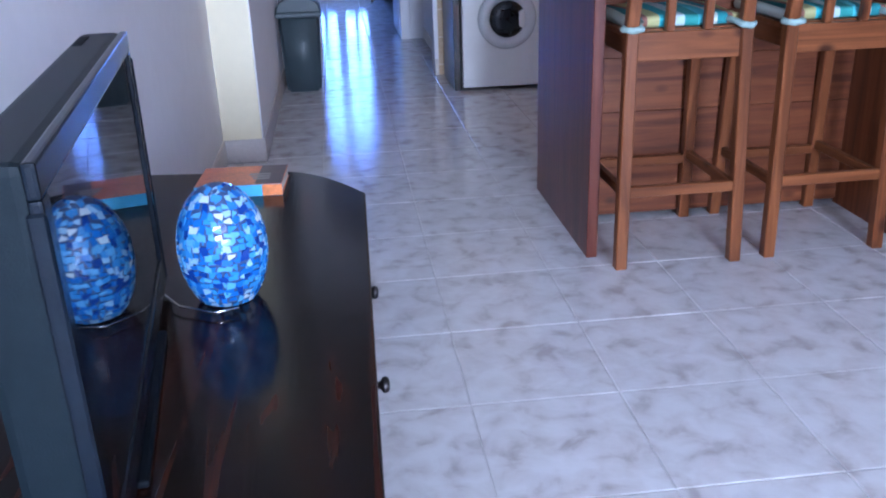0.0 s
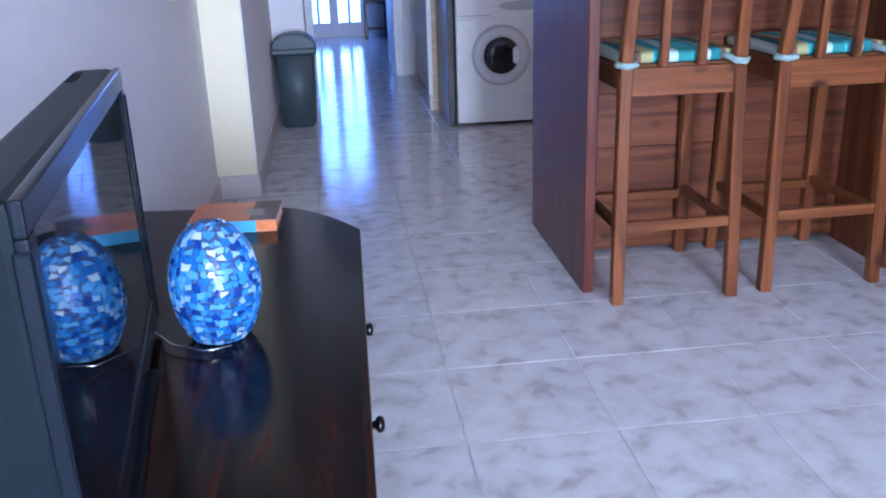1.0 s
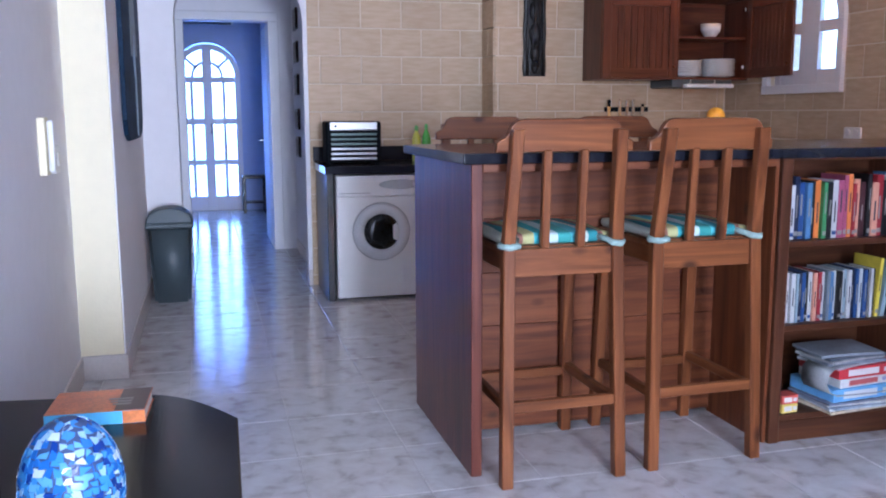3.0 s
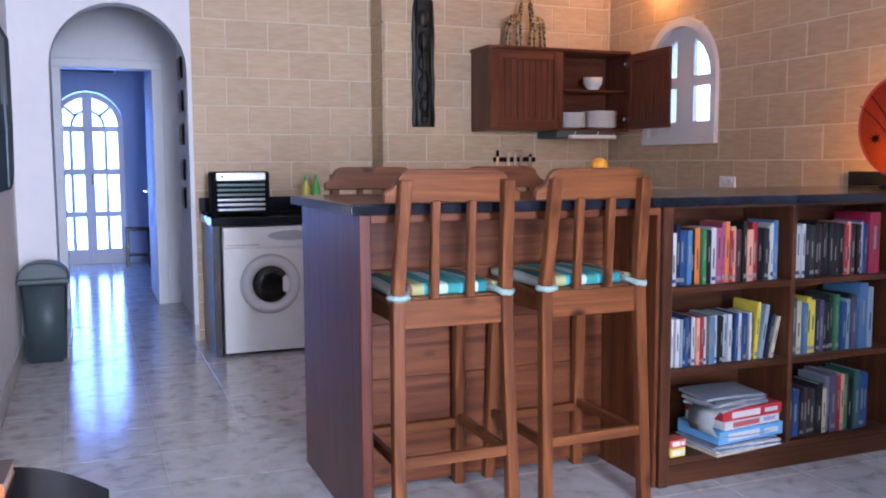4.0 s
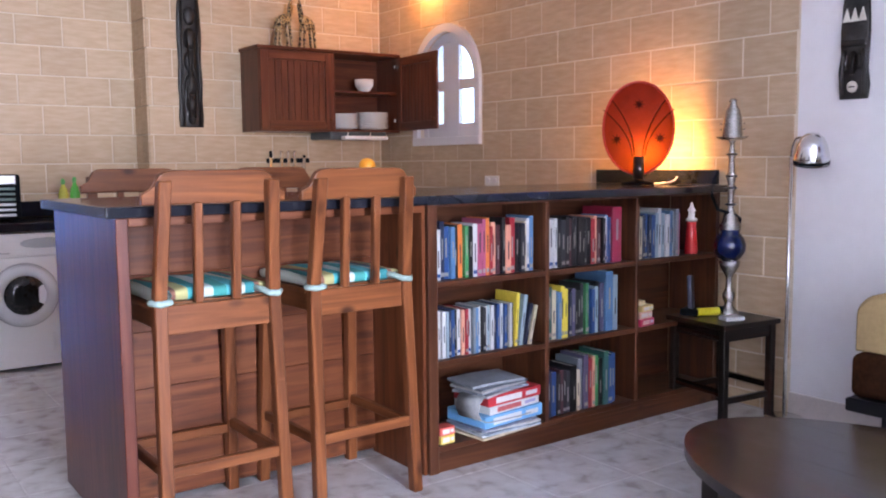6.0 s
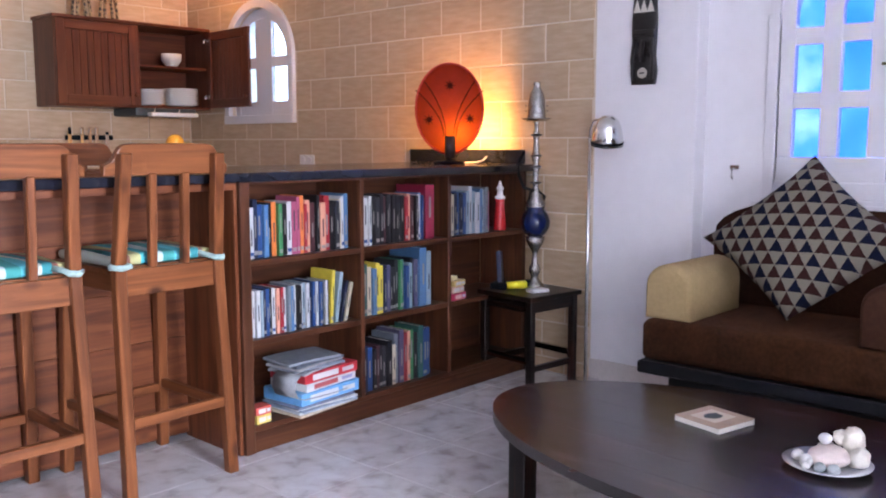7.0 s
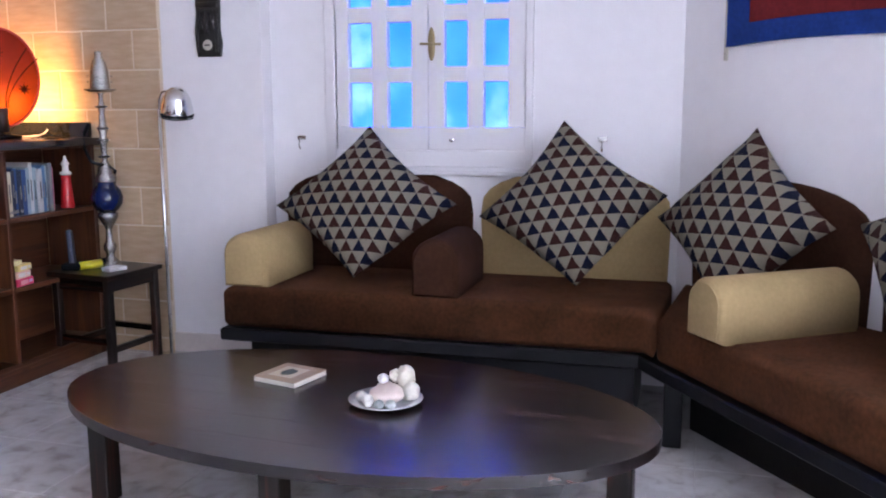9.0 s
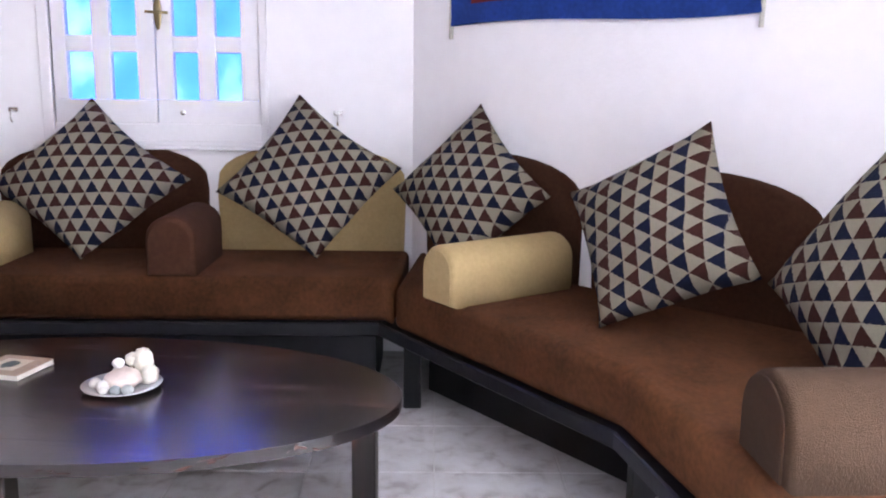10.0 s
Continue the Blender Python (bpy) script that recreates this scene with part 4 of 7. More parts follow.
def wall_cabinet():
    c = thing("wall_cabinet", pose(0, 0, 0), "red-brown pine wall cabinet with one door open", "wall cabinet")
    x0, xm, x1, y0, y1, z0, z1 = 2.80, 3.41, 4.0, 5.98, 6.295, 1.506, 2.11
    t = 0.018
    part("side_panel", bm_box(x0, y0, z0, x0 + t, y1, z1, 0.002), M_MAHC_Z, c)
    part("side_panel", bm_box(x1 - t, y0, z0, x1, y1, z1, 0.002), M_MAHC_Z, c)
    part("divider", bm_box(xm - t / 2, y0, z0 + t, xm + t / 2, y1, z1 - t, 0.002), M_MAHC_Z, c)
    part("bottom", bm_box(x0 + t, y0, z0, x1 - t, y1, z0 + t, 0.002), M_MAHC_X, c)
    part("top", bm_box(x0 - 0.012, y0 - 0.015, z1 - t, x1, y1, z1 + 0.006, 0.003), M_MAHC_X, c)
    part("shelf", bm_box(xm + t, y0 + 0.02, 1.805, x1 - t, y1, 1.82, 0.002), M_MAHC_X, c)
    part("back_panel", bm_box(x0 + t, y1 - 0.006, z0, x1 - t, y1, z1), M_MAHC_X, c)

    def door(m):
        d = part("door", bm_box(0.003, -0.02, z0 + 0.075, 0.592, -0.004, z0 + 0.08), M_MAHC_X, c)
        d.matrix_world = m
        w, h0, h1, fr = 0.588, z0 + 0.012, z1 - 0.022, 0.065
        for b in ((0, h0, fr, h1), (w - fr, h0, w, h1)):
            part("stile", bm_box(b[0], -0.022, b[1], b[2], 0, b[3], 0.003), M_MAHC_Z, d)
        for b in ((fr, h0, w - fr, h0 + fr), (fr, h1 - fr, w - fr, h1)):
            part("rail", bm_box(b[0], -0.022, b[1], b[2], 0, b[3], 0.003), M_MAHC_X, d)
        n = 9
        for k in range(n):
            a = fr + (w - 2 * fr) * k / n
            part("board", bm_box(a + 0.001, -0.013, h0 + fr, a + (w - 2 * fr) / n - 0.001, -0.005, h1 - fr, 0.003), M_MAHC_Z, d)
        part("knob", bm_lathe([(0, 0), (0.007, 0), (0.006, 0.012), (0.014, 0.018), (0.012, 0.026), (0, 0.028)], 14, m=pose(w - 0.03, -0.02, z0 + 0.09, 90, 0, 0)), M_PINE_X, d, "", True)
        return d
    door(Matrix.Translation((x0 + 0.004, y0, 0)))
    op = door(Matrix.Translation((x1 - 0.004, y0 - 0.002, 0)) @ Matrix.Rotation(radians(-93.5), 4, 'Z') @ Matrix.Translation((0, 0.0, 0)))
    for z in (1.60, 2.02):
        part("hinge", bm_box(x1 - 0.045, y0 - 0.004, z - 0.014, x1 - 0.02, y0 + 0.02, z + 0.014, 0.003), M_CHROME, c)


MAHC = [(0.28, (0.075, 0.022, 0.011)), (0.5, (0.135, 0.038, 0.018)), (0.72, (0.20, 0.062, 0.03))]
M_MAHC_Z = wood("cabinet_wood_upright", MAHC, axis=2, knots=False, rough=0.35)
M_MAHC_X = wood("cabinet_wood_level", MAHC, axis=0, knots=False, rough=0.35)
wall_cabinet()
M_CHINA = mat("white_china", (0.74, 0.75, 0.74), 0.2, 0, 9, 0.02)
tagged(part("bowl", bm_lathe([(0.0, 0.004), (0.035, 0.0), (0.04, 0.006), (0.072, 0.05), (0.076, 0.10), (0.072, 0.10), (0.066, 0.05), (0.03, 0.012), (0, 0.01)], 28), M_CHINA, None, "", True), "white china bowl on the cabinet shelf", "bowl").location = (3.745, 6.10, 1.821)
for k, (x, n, r) in enumerate(((3.56, 8, 0.115), (3.82, 9, 0.13))):
    for j in range(n):
        o = part("plate", bm_lathe([(0, 0.0), (r * 0.6, 0.0), (r, 0.015), (r, 0.0185), (r * 0.6, 0.005), (0, 0.005)], 28), M_CHINA, None, "", True)
        o.location = (x + 0.003 * math.sin(j * 2.1), 6.11, 1.5285 + j * 0.0145)
        tagged(o, "white china plate in a stack inside the cabinet", "plate", "stacked plates")


def under_hood():
    h = thing("cooker_hood", pose(0, 0, 0), "slim white cooker hood lip under the cabinet", "cooker hood")
    part("body", bm_box(3.36, 5.96, 1.45, 3.86, 6.29, 1.508, 0.012, seg=2), M_DGREY, h)
    part("visor", bm_box(3.45, 5.90, 1.445, 3.84, 5.965, 1.475, 0.012, seg=2), M_WHITE, h)
    for x in (3.50, 3.70):
        part("hook", bm_tube([(x, 5.95, 1.475), (x, 5.94, 1.50)], 0.006), M_CHROME, h)


under_hood()


def knife_rail():
    k = thing("knife_rack", pose(0.02, 0, 0.005), "black magnetic wall strip holding kitchen knives", "knife rack")
    part("strip", bm_box(2.965, 6.27, 1.27, 3.32, 6.295, 1.305, 0.003), M_BLACK, k)
    for j, x in enumerate((2.99, 3.08, 3.14, 3.19, 3.27)):
        part("blade", bm_box(x - 0.013, 6.263, 1.20, x + 0.013, 6.268, 1.31, 0.001), M_CHROME, k)
        part("knife_handle", bm_box(x - 0.011, 6.256, 1.31, x + 0.011, 6.270, 1.36 if j != 4 else 1.33, 0.004), M_BLACK if j in (0, 4) else M_CHROME, k)


knife_rail()


def carved_board():
    prof = [(0.085, 1.535), (0.09, 1.60), (0.083, 1.72), (0.09, 1.85), (0.082, 2.0), (0.09, 2.2), (0.08, 2.4), (0.05, 2.55), (0.0, 2.60)]
    outline = [(x, z) for x, z in prof] + [(-x, z) for x, z in prof[::-1][1:]]
    bm = bm_prism(outline, -0.025, 0.0, 0.006, 2, m=TO_Y)
    for z, r in ((1.60, 0.03), (1.70, 0.042), (1.84, 0.05), (2.0, 0.05), (2.16, 0.05), (2.32, 0.045)):
        o2 = bmesh.new()
        bmesh.ops.create_uvsphere(o2, u_segments=14, v_segments=8, radius=1, matrix=Matrix.Translation((0, -0.022, z)) @ Matrix.Diagonal((r, 0.03, r * 1.5, 1)))
        join(bm, o2)
    for s in (-1, 1):
        bm_tube([(s * 0.06, -0.03, 1.54), (s * 0.065, -0.034, 1.8), (s * 0.055, -0.034, 2.1), (s * 0.06, -0.03, 2.45)], 0.013, 8, bm)
        bm_tube([(s * 0.015, -0.05, 1.60), (s * 0.03, -0.055, 1.75), (s * 0.012, -0.055, 1.95), (s * 0.03, -0.05, 2.2)], 0.009, 8, bm)
    ob = part("wall_carving", bm, M_CARVED, None, "", True)
    ob.location = (2.412, YB2, 0)
    tagged(ob, "tall narrow black carved wooden wall ornament", "wall carving")


carved_board()


def giraffe_material():
    m = bpy.data.materials.new("patched_wood")
    m.use_nodes = True
    nt = m.node_tree
    b = nt.nodes["Principled BSDF"]
    tc = nt.nodes.new("ShaderNodeTexCoord")
    v = nt.nodes.new("ShaderNodeTexVoronoi")
    v.feature = 'DISTANCE_TO_EDGE'
    v.inputs["Scale"].default_value = 34
    nt.links.new(tc.outputs["Object"], v.inputs["Vector"])
    r = ramp(nt, [(0.06, (0.50, 0.36, 0.18)), (0.14, (0.035, 0.02, 0.012))])
    nt.links.new(v.outputs["Distance"], r.inputs["Fac"])
    nt.links.new(r.outputs[0], b.inputs["Base Color"])
    b.inputs["Roughness"].default_value = 0.4
    return m


def giraffe(x, y, yaw, flip):
    """Carved standing animal figure as one plain mesh."""
    bm = bmesh.new()
    for px, py in ((-0.06, -0.02), (-0.06, 0.02), (0.05, -0.02), (0.05, 0.02)):
        bm_tube([(px * 1.2, py * 1.2, 0), (px, py, 0.10), (px * 0.8, py, 0.19)], 0.011, 8, bm)
    o2 = bmesh.new()
    bmesh.ops.create_uvsphere(o2, u_segments=14, v_segments=8, radius=1, matrix=Matrix.Translation((0, 0, 0.21)) @ Matrix.Rotation(radians(-18), 4, 'Y') @ Matrix.Diagonal((0.085, 0.036, 0.045, 1)))
    join(bm, o2)
    bm_tube([(0.05, 0, 0.22), (0.075, 0, 0.32), (0.078, 0, 0.42), (0.07, 0, 0.50)], 0.019, 10, bm)
    bm_tube([(0.055, 0, 0.515), (0.10, 0, 0.505), (0.135, 0, 0.48)], 0.017, 8, bm)
    for s in (-1, 1):
        bm_tube([(0.065, s * 0.012, 0.52), (0.06, s * 0.018, 0.555)], 0.005, 6, bm)
    bm_tube([(-0.08, 0, 0.22), (-0.10, 0, 0.14)], 0.006, 6, bm)
    ob = part("animal_figurine", bm, M_GIR, None, "", True)
    ob.matrix_world = pose(x, y, 2.1165, 0, 0, yaw)
    tagged(ob, "carved wooden giraffe figurine standing on the cabinet", "figurine", "giraffe figurines")


M_GIR = giraffe_material()
giraffe(3.08, 6.13, 20, 1)
giraffe(3.28, 6.15, 200, -1)
sk = thing("wall_socket", pose(XK - 0.003, 4.835, 1.137), "white double wall socket on the tiles", "socket")
part("plate", bm_box(-0.012, -0.075, -0.035, 0.0, 0.075, 0.035, 0.004, seg=2), M_WHITE, sk)
for y in (-0.035, 0.035):
    part("outlet", bm_lathe([(0, 0.006), (0.02, 0.006), (0.022, 0.0), (0.024, 0.0)], 16, m=pose(-0.012, y, 0, 0, -90, 0)), M_FRAME, sk)


def fruit_bowl():
    tagged(part("fruit_bowl", bm_lathe([(0, 0.005), (0.05, 0.0), (0.06, 0.008), (0.12, 0.05), (0.14, 0.075), (0.132, 0.076), (0.11, 0.052), (0.05, 0.014), (0, 0.012)], 32), M_PINE_X, None, "", True), "shallow wooden bowl on the bar", "bowl").location = (2.26, 3.62, 1.139)
    mo = mat("orange_peel", (0.85, 0.33, 0.02), 0.45, 0, 12, 0.08, 0.3, 160)
    ml = mat("lemon_peel", (0.85, 0.55, 0.05), 0.45, 0, 12, 0.08, 0.3, 160)
    for k, (x, y, z) in enumerate(((-0.06, -0.03, 0.06), (0.05, -0.04, 0.06), (0.0, 0.05, 0.06), (0.07, 0.05, 0.065), (0.0, -0.01, 0.115))):
        bm = bmesh.new()
        bmesh.ops.create_uvsphere(bm, u_segments=18, v_segments=12, radius=0.04)
        for v in bm.verts:
            v.co.z *= 0.94
        o = part("orange" if k != 1 else "lemon", bm, mo if k != 1 else ml, None, "", True)
        o.location = (2.26 + x, 3.62 + y, 1.139 + z)
        tagged(o, "ripe orange fruit in the wooden bowl" if k != 1 else "ripe yellow lemon in the wooden bowl", "fruit", "fruit in the bowl")


fruit_bowl()


# ---- lamps, hookah, side stool ----
def oval_lamp():
    """Oval red shade disc on a small wrought stand, bulb behind."""
    lp = thing("table_lamp", pose(3.775, 3.30, 1.139, 0, 0, -44), "oval red parchment lamp with star cut-outs, lit", "lamp")
    m = bpy.data.materials.new("red_parchment")
    m.use_nodes = True
    nt = m.node_tree
    b = nt.nodes["Principled BSDF"]
    tc = nt.nodes.new("ShaderNodeTexCoord")
    n = nt.nodes.new("ShaderNodeTexNoise")
    n.inputs["Scale"].default_value, n.inputs["Detail"].default_value = 9, 5
    nt.links.new(tc.outputs["Object"], n.inputs["Vector"])
    r = ramp(nt, [(0.3, (0.13, 0.005, 0.003)), (0.7, (0.20, 0.008, 0.004))])
    nt.links.new(n.outputs["Fac"], r.inputs["Fac"])
    nt.links.new(r.outputs[0], b.inputs["Base Color"])
    b.inputs["Roughness"].default_value = 0.6
    b.inputs["Specular IOR Level"].default_value = 0.1
    tr = nt.nodes.new("ShaderNodeBsdfTranslucent")
    tr.inputs["Color"].default_value = (0.85, 0.17, 0.010, 1)
    mixs = nt.nodes.new("ShaderNodeMixShader")
    mixs.inputs[0].default_value = 0.035
    nt.links.new(b.outputs[0], mixs.inputs[1])
    nt.links.new(tr.outputs[0], mixs.inputs[2])
    nt.links.new(mixs.outputs[0], nt.nodes["Material Output"].inputs["Surface"])
    rx, rz, cz = 0.187, 0.247, 0.302
    own = bmesh.new()
    rings = []
    for k in range(1, 9):
        q = k / 8
        rings.append([own.verts.new((rx * q * math.cos(a), -0.035 * (1 - q * q), cz + rz * q * math.sin(a))) for a in [2 * math.pi * j / 48 for j in range(48)]])
    ce = own.verts.new((0, -0.035, cz))
    for j in range(48):
        own.faces.new((ce, rings[0][j], rings[0][(j + 1) % 48]))
    for a, b2 in zip(rings, rings[1:]):
        for j in range(48):
            own.faces.new((a[j], b2[j], b2[(j + 1) % 48], a[(j + 1) % 48]))
    sh = part("shade", own, m, lp, "red translucent oval shade", True)
    part("rim", bm_tube([(rx * math.cos(2 * math.pi * j / 48), 0.0, cz + rz * math.sin(2 * math.pi * j / 48)) for j in range(49)], 0.006, 8), mat("red_rim", (0.45, 0.03, 0.02), 0.5), sh, "", True)
    rib = mat("dark_red_seam", (0.045, 0.006, 0.004), 0.9, 0, 20, 0.2, spec=0.03)
    for s in (-1, 1):                              # two seams a side curving up like leaves
        for spread in (0.118, 0.152):
            pts = []
            for k in range(12):
                t = k / 11
                x = s * (0.022 + spread * t ** 1.9 + (0.012 if spread > 0.13 else 0.0))
                z = cz - 0.15 + (0.30 if spread < 0.13 else 0.25) * t
                q = (x / rx) ** 2 + ((z - cz) / rz) ** 2
                pts.append((x, -0.035 * (1 - q) - 0.002, z))
            part("seam", bm_tube(pts, 0.003, 6), rib, sh, "", True)
    for x, z in ((0.0, 0.125), (-0.115, -0.06), (0.112, -0.055)):     # dark star appliques
        q = (x / rx) ** 2 + (z / rz) ** 2
        out = []
        for k in range(16):
            a, rr = math.pi * k / 8, (0.034 if k % 2 == 0 else 0.011)
            out.append((x + rr * math.cos(a), cz + z + rr * math.sin(a)))
        part("star", bm_prism(out, 0, 0.003, m=Matrix.Translation((0, -0.035 * (1 - q) - 0.005, 0)) @ TO_Y), rib, sh)
    part("foot", bm_lathe([(0, 0), (0.085, 0), (0.09, 0.006), (0.08, 0.014), (0.02, 0.02), (0.012, 0.03), (0.012, 0.07), (0, 0.07)], 24), M_BLACK, lp, "", True)
    part("candle_sleeve", bm_cyl((0, -0.055, 0.03), (0, -0.055, 0.15), 0.028, 0.028, 18), mat("dark_tin", (0.06, 0.04, 0.035), 0.45, 0.5), lp, "", True)
    part("cord", bm_tube([(0.05, 0.04, 0.006), (0.12, 0.06, 0.005), (0.16, 0.02, 0.008), (0.20, 0.06, 0.02), (0.23, 0.10, 0.05)], 0.004, 6), M_WHITE, lp)
    gl = part("bulb", bm_lathe([(0, 0.0), (0.014, 0.0), (0.024, 0.03), (0.02, 0.055), (0, 0.065)], 16), glow("bulb_glow", (1.0, 0.55, 0.15), 18), lp, "glowing bulb", True)
    gl.location = (0.04, 0.035, 0.14)
    gl.visible_shadow = False


oval_lamp()


def side_stool():
    s = thing("side_table", pose(3.79, 2.75, 0, 0, 0, -6), "small dark wooden square stool used as a side table", "side table")
    w, h = 0.18, 0.49
    part("top", bm_box(-w - 0.015, -w - 0.015, h - 0.025, w + 0.015, w + 0.015, h, 0.005, seg=2), M_DARK_X, s)
    for a in (-1, 1):
        for b in (-1, 1):
            part("leg", bm_box(a * (w - 0.018) - 0.018, b * (w - 0.018) - 0.018, 0, a * (w - 0.018) + 0.018, b * (w - 0.018) + 0.018, h - 0.026, 0.003), M_DARK_Z, s)
        part("apron", bm_box(-w + 0.04, a * (w - 0.018) - 0.009, h - 0.085, w - 0.04, a * (w - 0.018) + 0.009, h - 0.026), M_DARK_X, s)
        part("apron", bm_box(a * (w - 0.018) - 0.009, -w + 0.04, h - 0.085, a * (w - 0.018) + 0.009, w - 0.04, h - 0.026), M_DARK_Y, s)
        part("stretcher", bm_box(-w + 0.04, a * (w - 0.018) - 0.009, 0.10, w - 0.04, a * (w - 0.018) + 0.009, 0.13), M_DARK_X, s)
        part("stretcher", bm_box(a * (w - 0.018) - 0.009, -w + 0.04, 0.14, a * (w - 0.018) + 0.009, w - 0.04, 0.17), M_DARK_Y, s)


side_stool()


def hookah():
    h = thing("hookah", pose(3.83, 2.745, 0.491) @ Matrix.Diagonal((1, 1, 0.968, 1)), "silver water pipe with a cobalt blue glass bowl", "hookah")
    part("foot", bm_lathe([(0, 0), (0.052, 0), (0.055, 0.008), (0.04, 0.03), (0.022, 0.05), (0.02, 0.07), (0.03, 0.09), (0.032, 0.11), (0.018, 0.14), (0.014, 0.19), (0.02, 0.21), (0.035, 0.235), (0.048, 0.26), (0.05, 0.285), (0, 0.29)], 24), M_PEWTER, h, "", True)
    part("glass_bowl", bm_lathe([(0.03, 0.285), (0.055, 0.30), (0.075, 0.335), (0.078, 0.37), (0.066, 0.405), (0.045, 0.43), (0.05, 0.445), (0, 0.446)], 28), mat("cobalt_glass", (0.004, 0.011, 0.06), 0.06, 0, 30, 0.4, 0, 1, 0.3), h, "cobalt blue glass bowl with silver pattern", True)
    part("collar", bm_lathe([(0.05, 0.446), (0.052, 0.47), (0.04, 0.49), (0.035, 0.52), (0.02, 0.54), (0.014, 0.56), (0.022, 0.575), (0.014, 0.59), (0.018, 0.64), (0.026, 0.66), (0.016, 0.68), (0.026, 0.72), (0.018, 0.74), (0.014, 0.80), (0.02, 0.83), (0.012, 0.86), (0.012, 0.89), (0.02, 0.90), (0, 0.90)], 22), M_PEWTER, h, "", True)
    part("ash_plate", bm_lathe([(0, 0.905), (0.05, 0.903), (0.075, 0.915), (0.077, 0.919), (0.05, 0.909), (0, 0.911)], 28), M_PEWTER, h, "", True)
    part("wind_cover", bm_lathe([(0.046, 0.915), (0.048, 0.93), (0.044, 0.98), (0.043, 1.01), (0.034, 1.05), (0.02, 1.075), (0.017, 1.09), (0.02, 1.10), (0.012, 1.11), (0, 1.11)], 24), M_PEWTER, h, "dull silver wind cover", True)
    for k in range(10):
        a = 2 * math.pi * k / 10
        part("bead", bm_lathe([(0, -0.006), (0.005, 0), (0, 0.006)], 8, m=pose(0.057 * math.cos(a), 0.057 * math.sin(a), 0.955 + 0.03 * (k % 2), 0, 0, 0)), M_PEWTER, h, "", True)
    for z in (0.575, 0.66, 0.72, 0.83):
        part("ring", bm_lathe([(0.017, z - 0.006), (0.029, z - 0.003), (0.030, z + 0.003), (0.017, z + 0.006)], 20), M_KNOB, h, "dark turned ring", True)
    part("hose", bm_tube([(-0.04, 0.05, 0.74), (-0.065, 0.06, 0.70), (-0.07, 0.06, 0.62), (-0.05, 0.04, 0.55), (0.0, -0.03, 0.52), (0.05, -0.02, 0.50), (0.055, 0.0, 0.44), (0.03, 0.03, 0.41)], 0.009, 8), M_BLACK, h, "black hose", True)


hookah()


def floor_lamp():
    f = thing("floor_lamp", pose(3.93, 2.485, 0), "slim chrome reading floor lamp, unlit", "floor lamp")
    part("base", bm_lathe([(0, 0), (0.09, 0), (0.092, 0.006), (0.085, 0.016), (0.02, 0.022), (0, 0.022)], 32), M_CHROME, f, "", True)
    part("pole", bm_cyl((0, 0, 0.02), (0, 0, 1.28), 0.009, seg=12), M_CHROME, f, "", True)
    part("gooseneck", bm_tube([(0, 0, 1.28), (0.0, -0.005, 1.33), (-0.01, -0.03, 1.365), (-0.02, -0.06, 1.37), (-0.035, -0.10, 1.35)], 0.006, 8), M_CHROME, f, "", True)
    m = pose(-0.045, -0.13, 1.245, 8, -10, 0)
    sh = part("shade", bm_lathe([(0.078, 0), (0.080, 0.004), (0.077, 0.04), (0.066, 0.09), (0.048, 0.125), (0.026, 0.142), (0, 0.147), (0.0, 0.143), (0.045, 0.12), (0.062, 0.088), (0.073, 0.04), (0.075, 0.0)], 32, m=m), M_CHROME, f, "bell-shaped chrome shade", True)
    part("inner_rim", bm_lathe([(0.074, -0.001), (0.079, -0.002), (0.081, 0.018), (0.079, 0.018)], 32, m=m), M_BLACK, sh, "", True)


floor_lamp()


def wall_mask():
    """Long carved board with bone inlay, one plain mesh with painted zones."""
    bm = bm_prism([(-0.062, 0), (0.062, 0), (0.07, 0.06), (0.06, 0.14), (0.066, 0.30), (0.06, 0.42), (0.045, 0.54), (0.0, 0.60), (-0.045, 0.54), (-0.06, 0.42), (-0.066, 0.30), (-0.06, 0.14), (-0.07, 0.06)], 0, 0.028, 0.006, 2)
    for s in (-1, 1):
        bm_tube([(s * 0.028, 0.20, 0.03), (s * 0.035, 0.16, 0.036), (s * 0.03, 0.13, 0.03)], 0.009, 8, bm)
        bm_tube([(s * 0.05, 0.02, 0.028), (s * 0.055, 0.12, 0.034), (s * 0.045, 0.22, 0.03)], 0.010, 8, bm)
    bm_tube([(0, 0.21, 0.03), (0, 0.15, 0.044), (0, 0.11, 0.034)], 0.011, 8, bm)
    bm_box(-0.06, 0.235, 0.02, 0.06, 0.262, 0.036, 0.003, bm)
    m = Matrix(((0, 0, -1, XK), (-1, 0, 0, 2.23), (0, 1, 0, 1.537), (0, 0, 0, 1)))
    th = thing("wall_mask", pose(0, 0, 0), "dark carved wooden wall mask with pale inlay", "wall mask")
    bmesh.ops.transform(bm, matrix=m, verts=bm.verts[:])
    part("board", bm, M_CARVED, th, "", True)
    own = bm_prism([(0.026 * math.cos(k * math.pi / 8), 0.055 + 0.026 * math.sin(k * math.pi / 8)) for k in range(16)], 0.028, 0.036, 0.003, m=m)
    part("mouth_inlay", own, M_BONE, th, "", False)
    part("mouth_slot", bm_prism([(-0.014, 0.051), (0.014, 0.051), (0.014, 0.058), (-0.014, 0.058)], 0.036, 0.038, m=m), M_CARVED, th)
    for k in range(3):
        c = -0.037 + k * 0.037
        part("triangle_inlay", bm_prism([(c - 0.019, 0.345), (c + 0.019, 0.345), (c, 0.405)], 0.028, 0.032, m=m), M_BONE, th)


wall_mask()


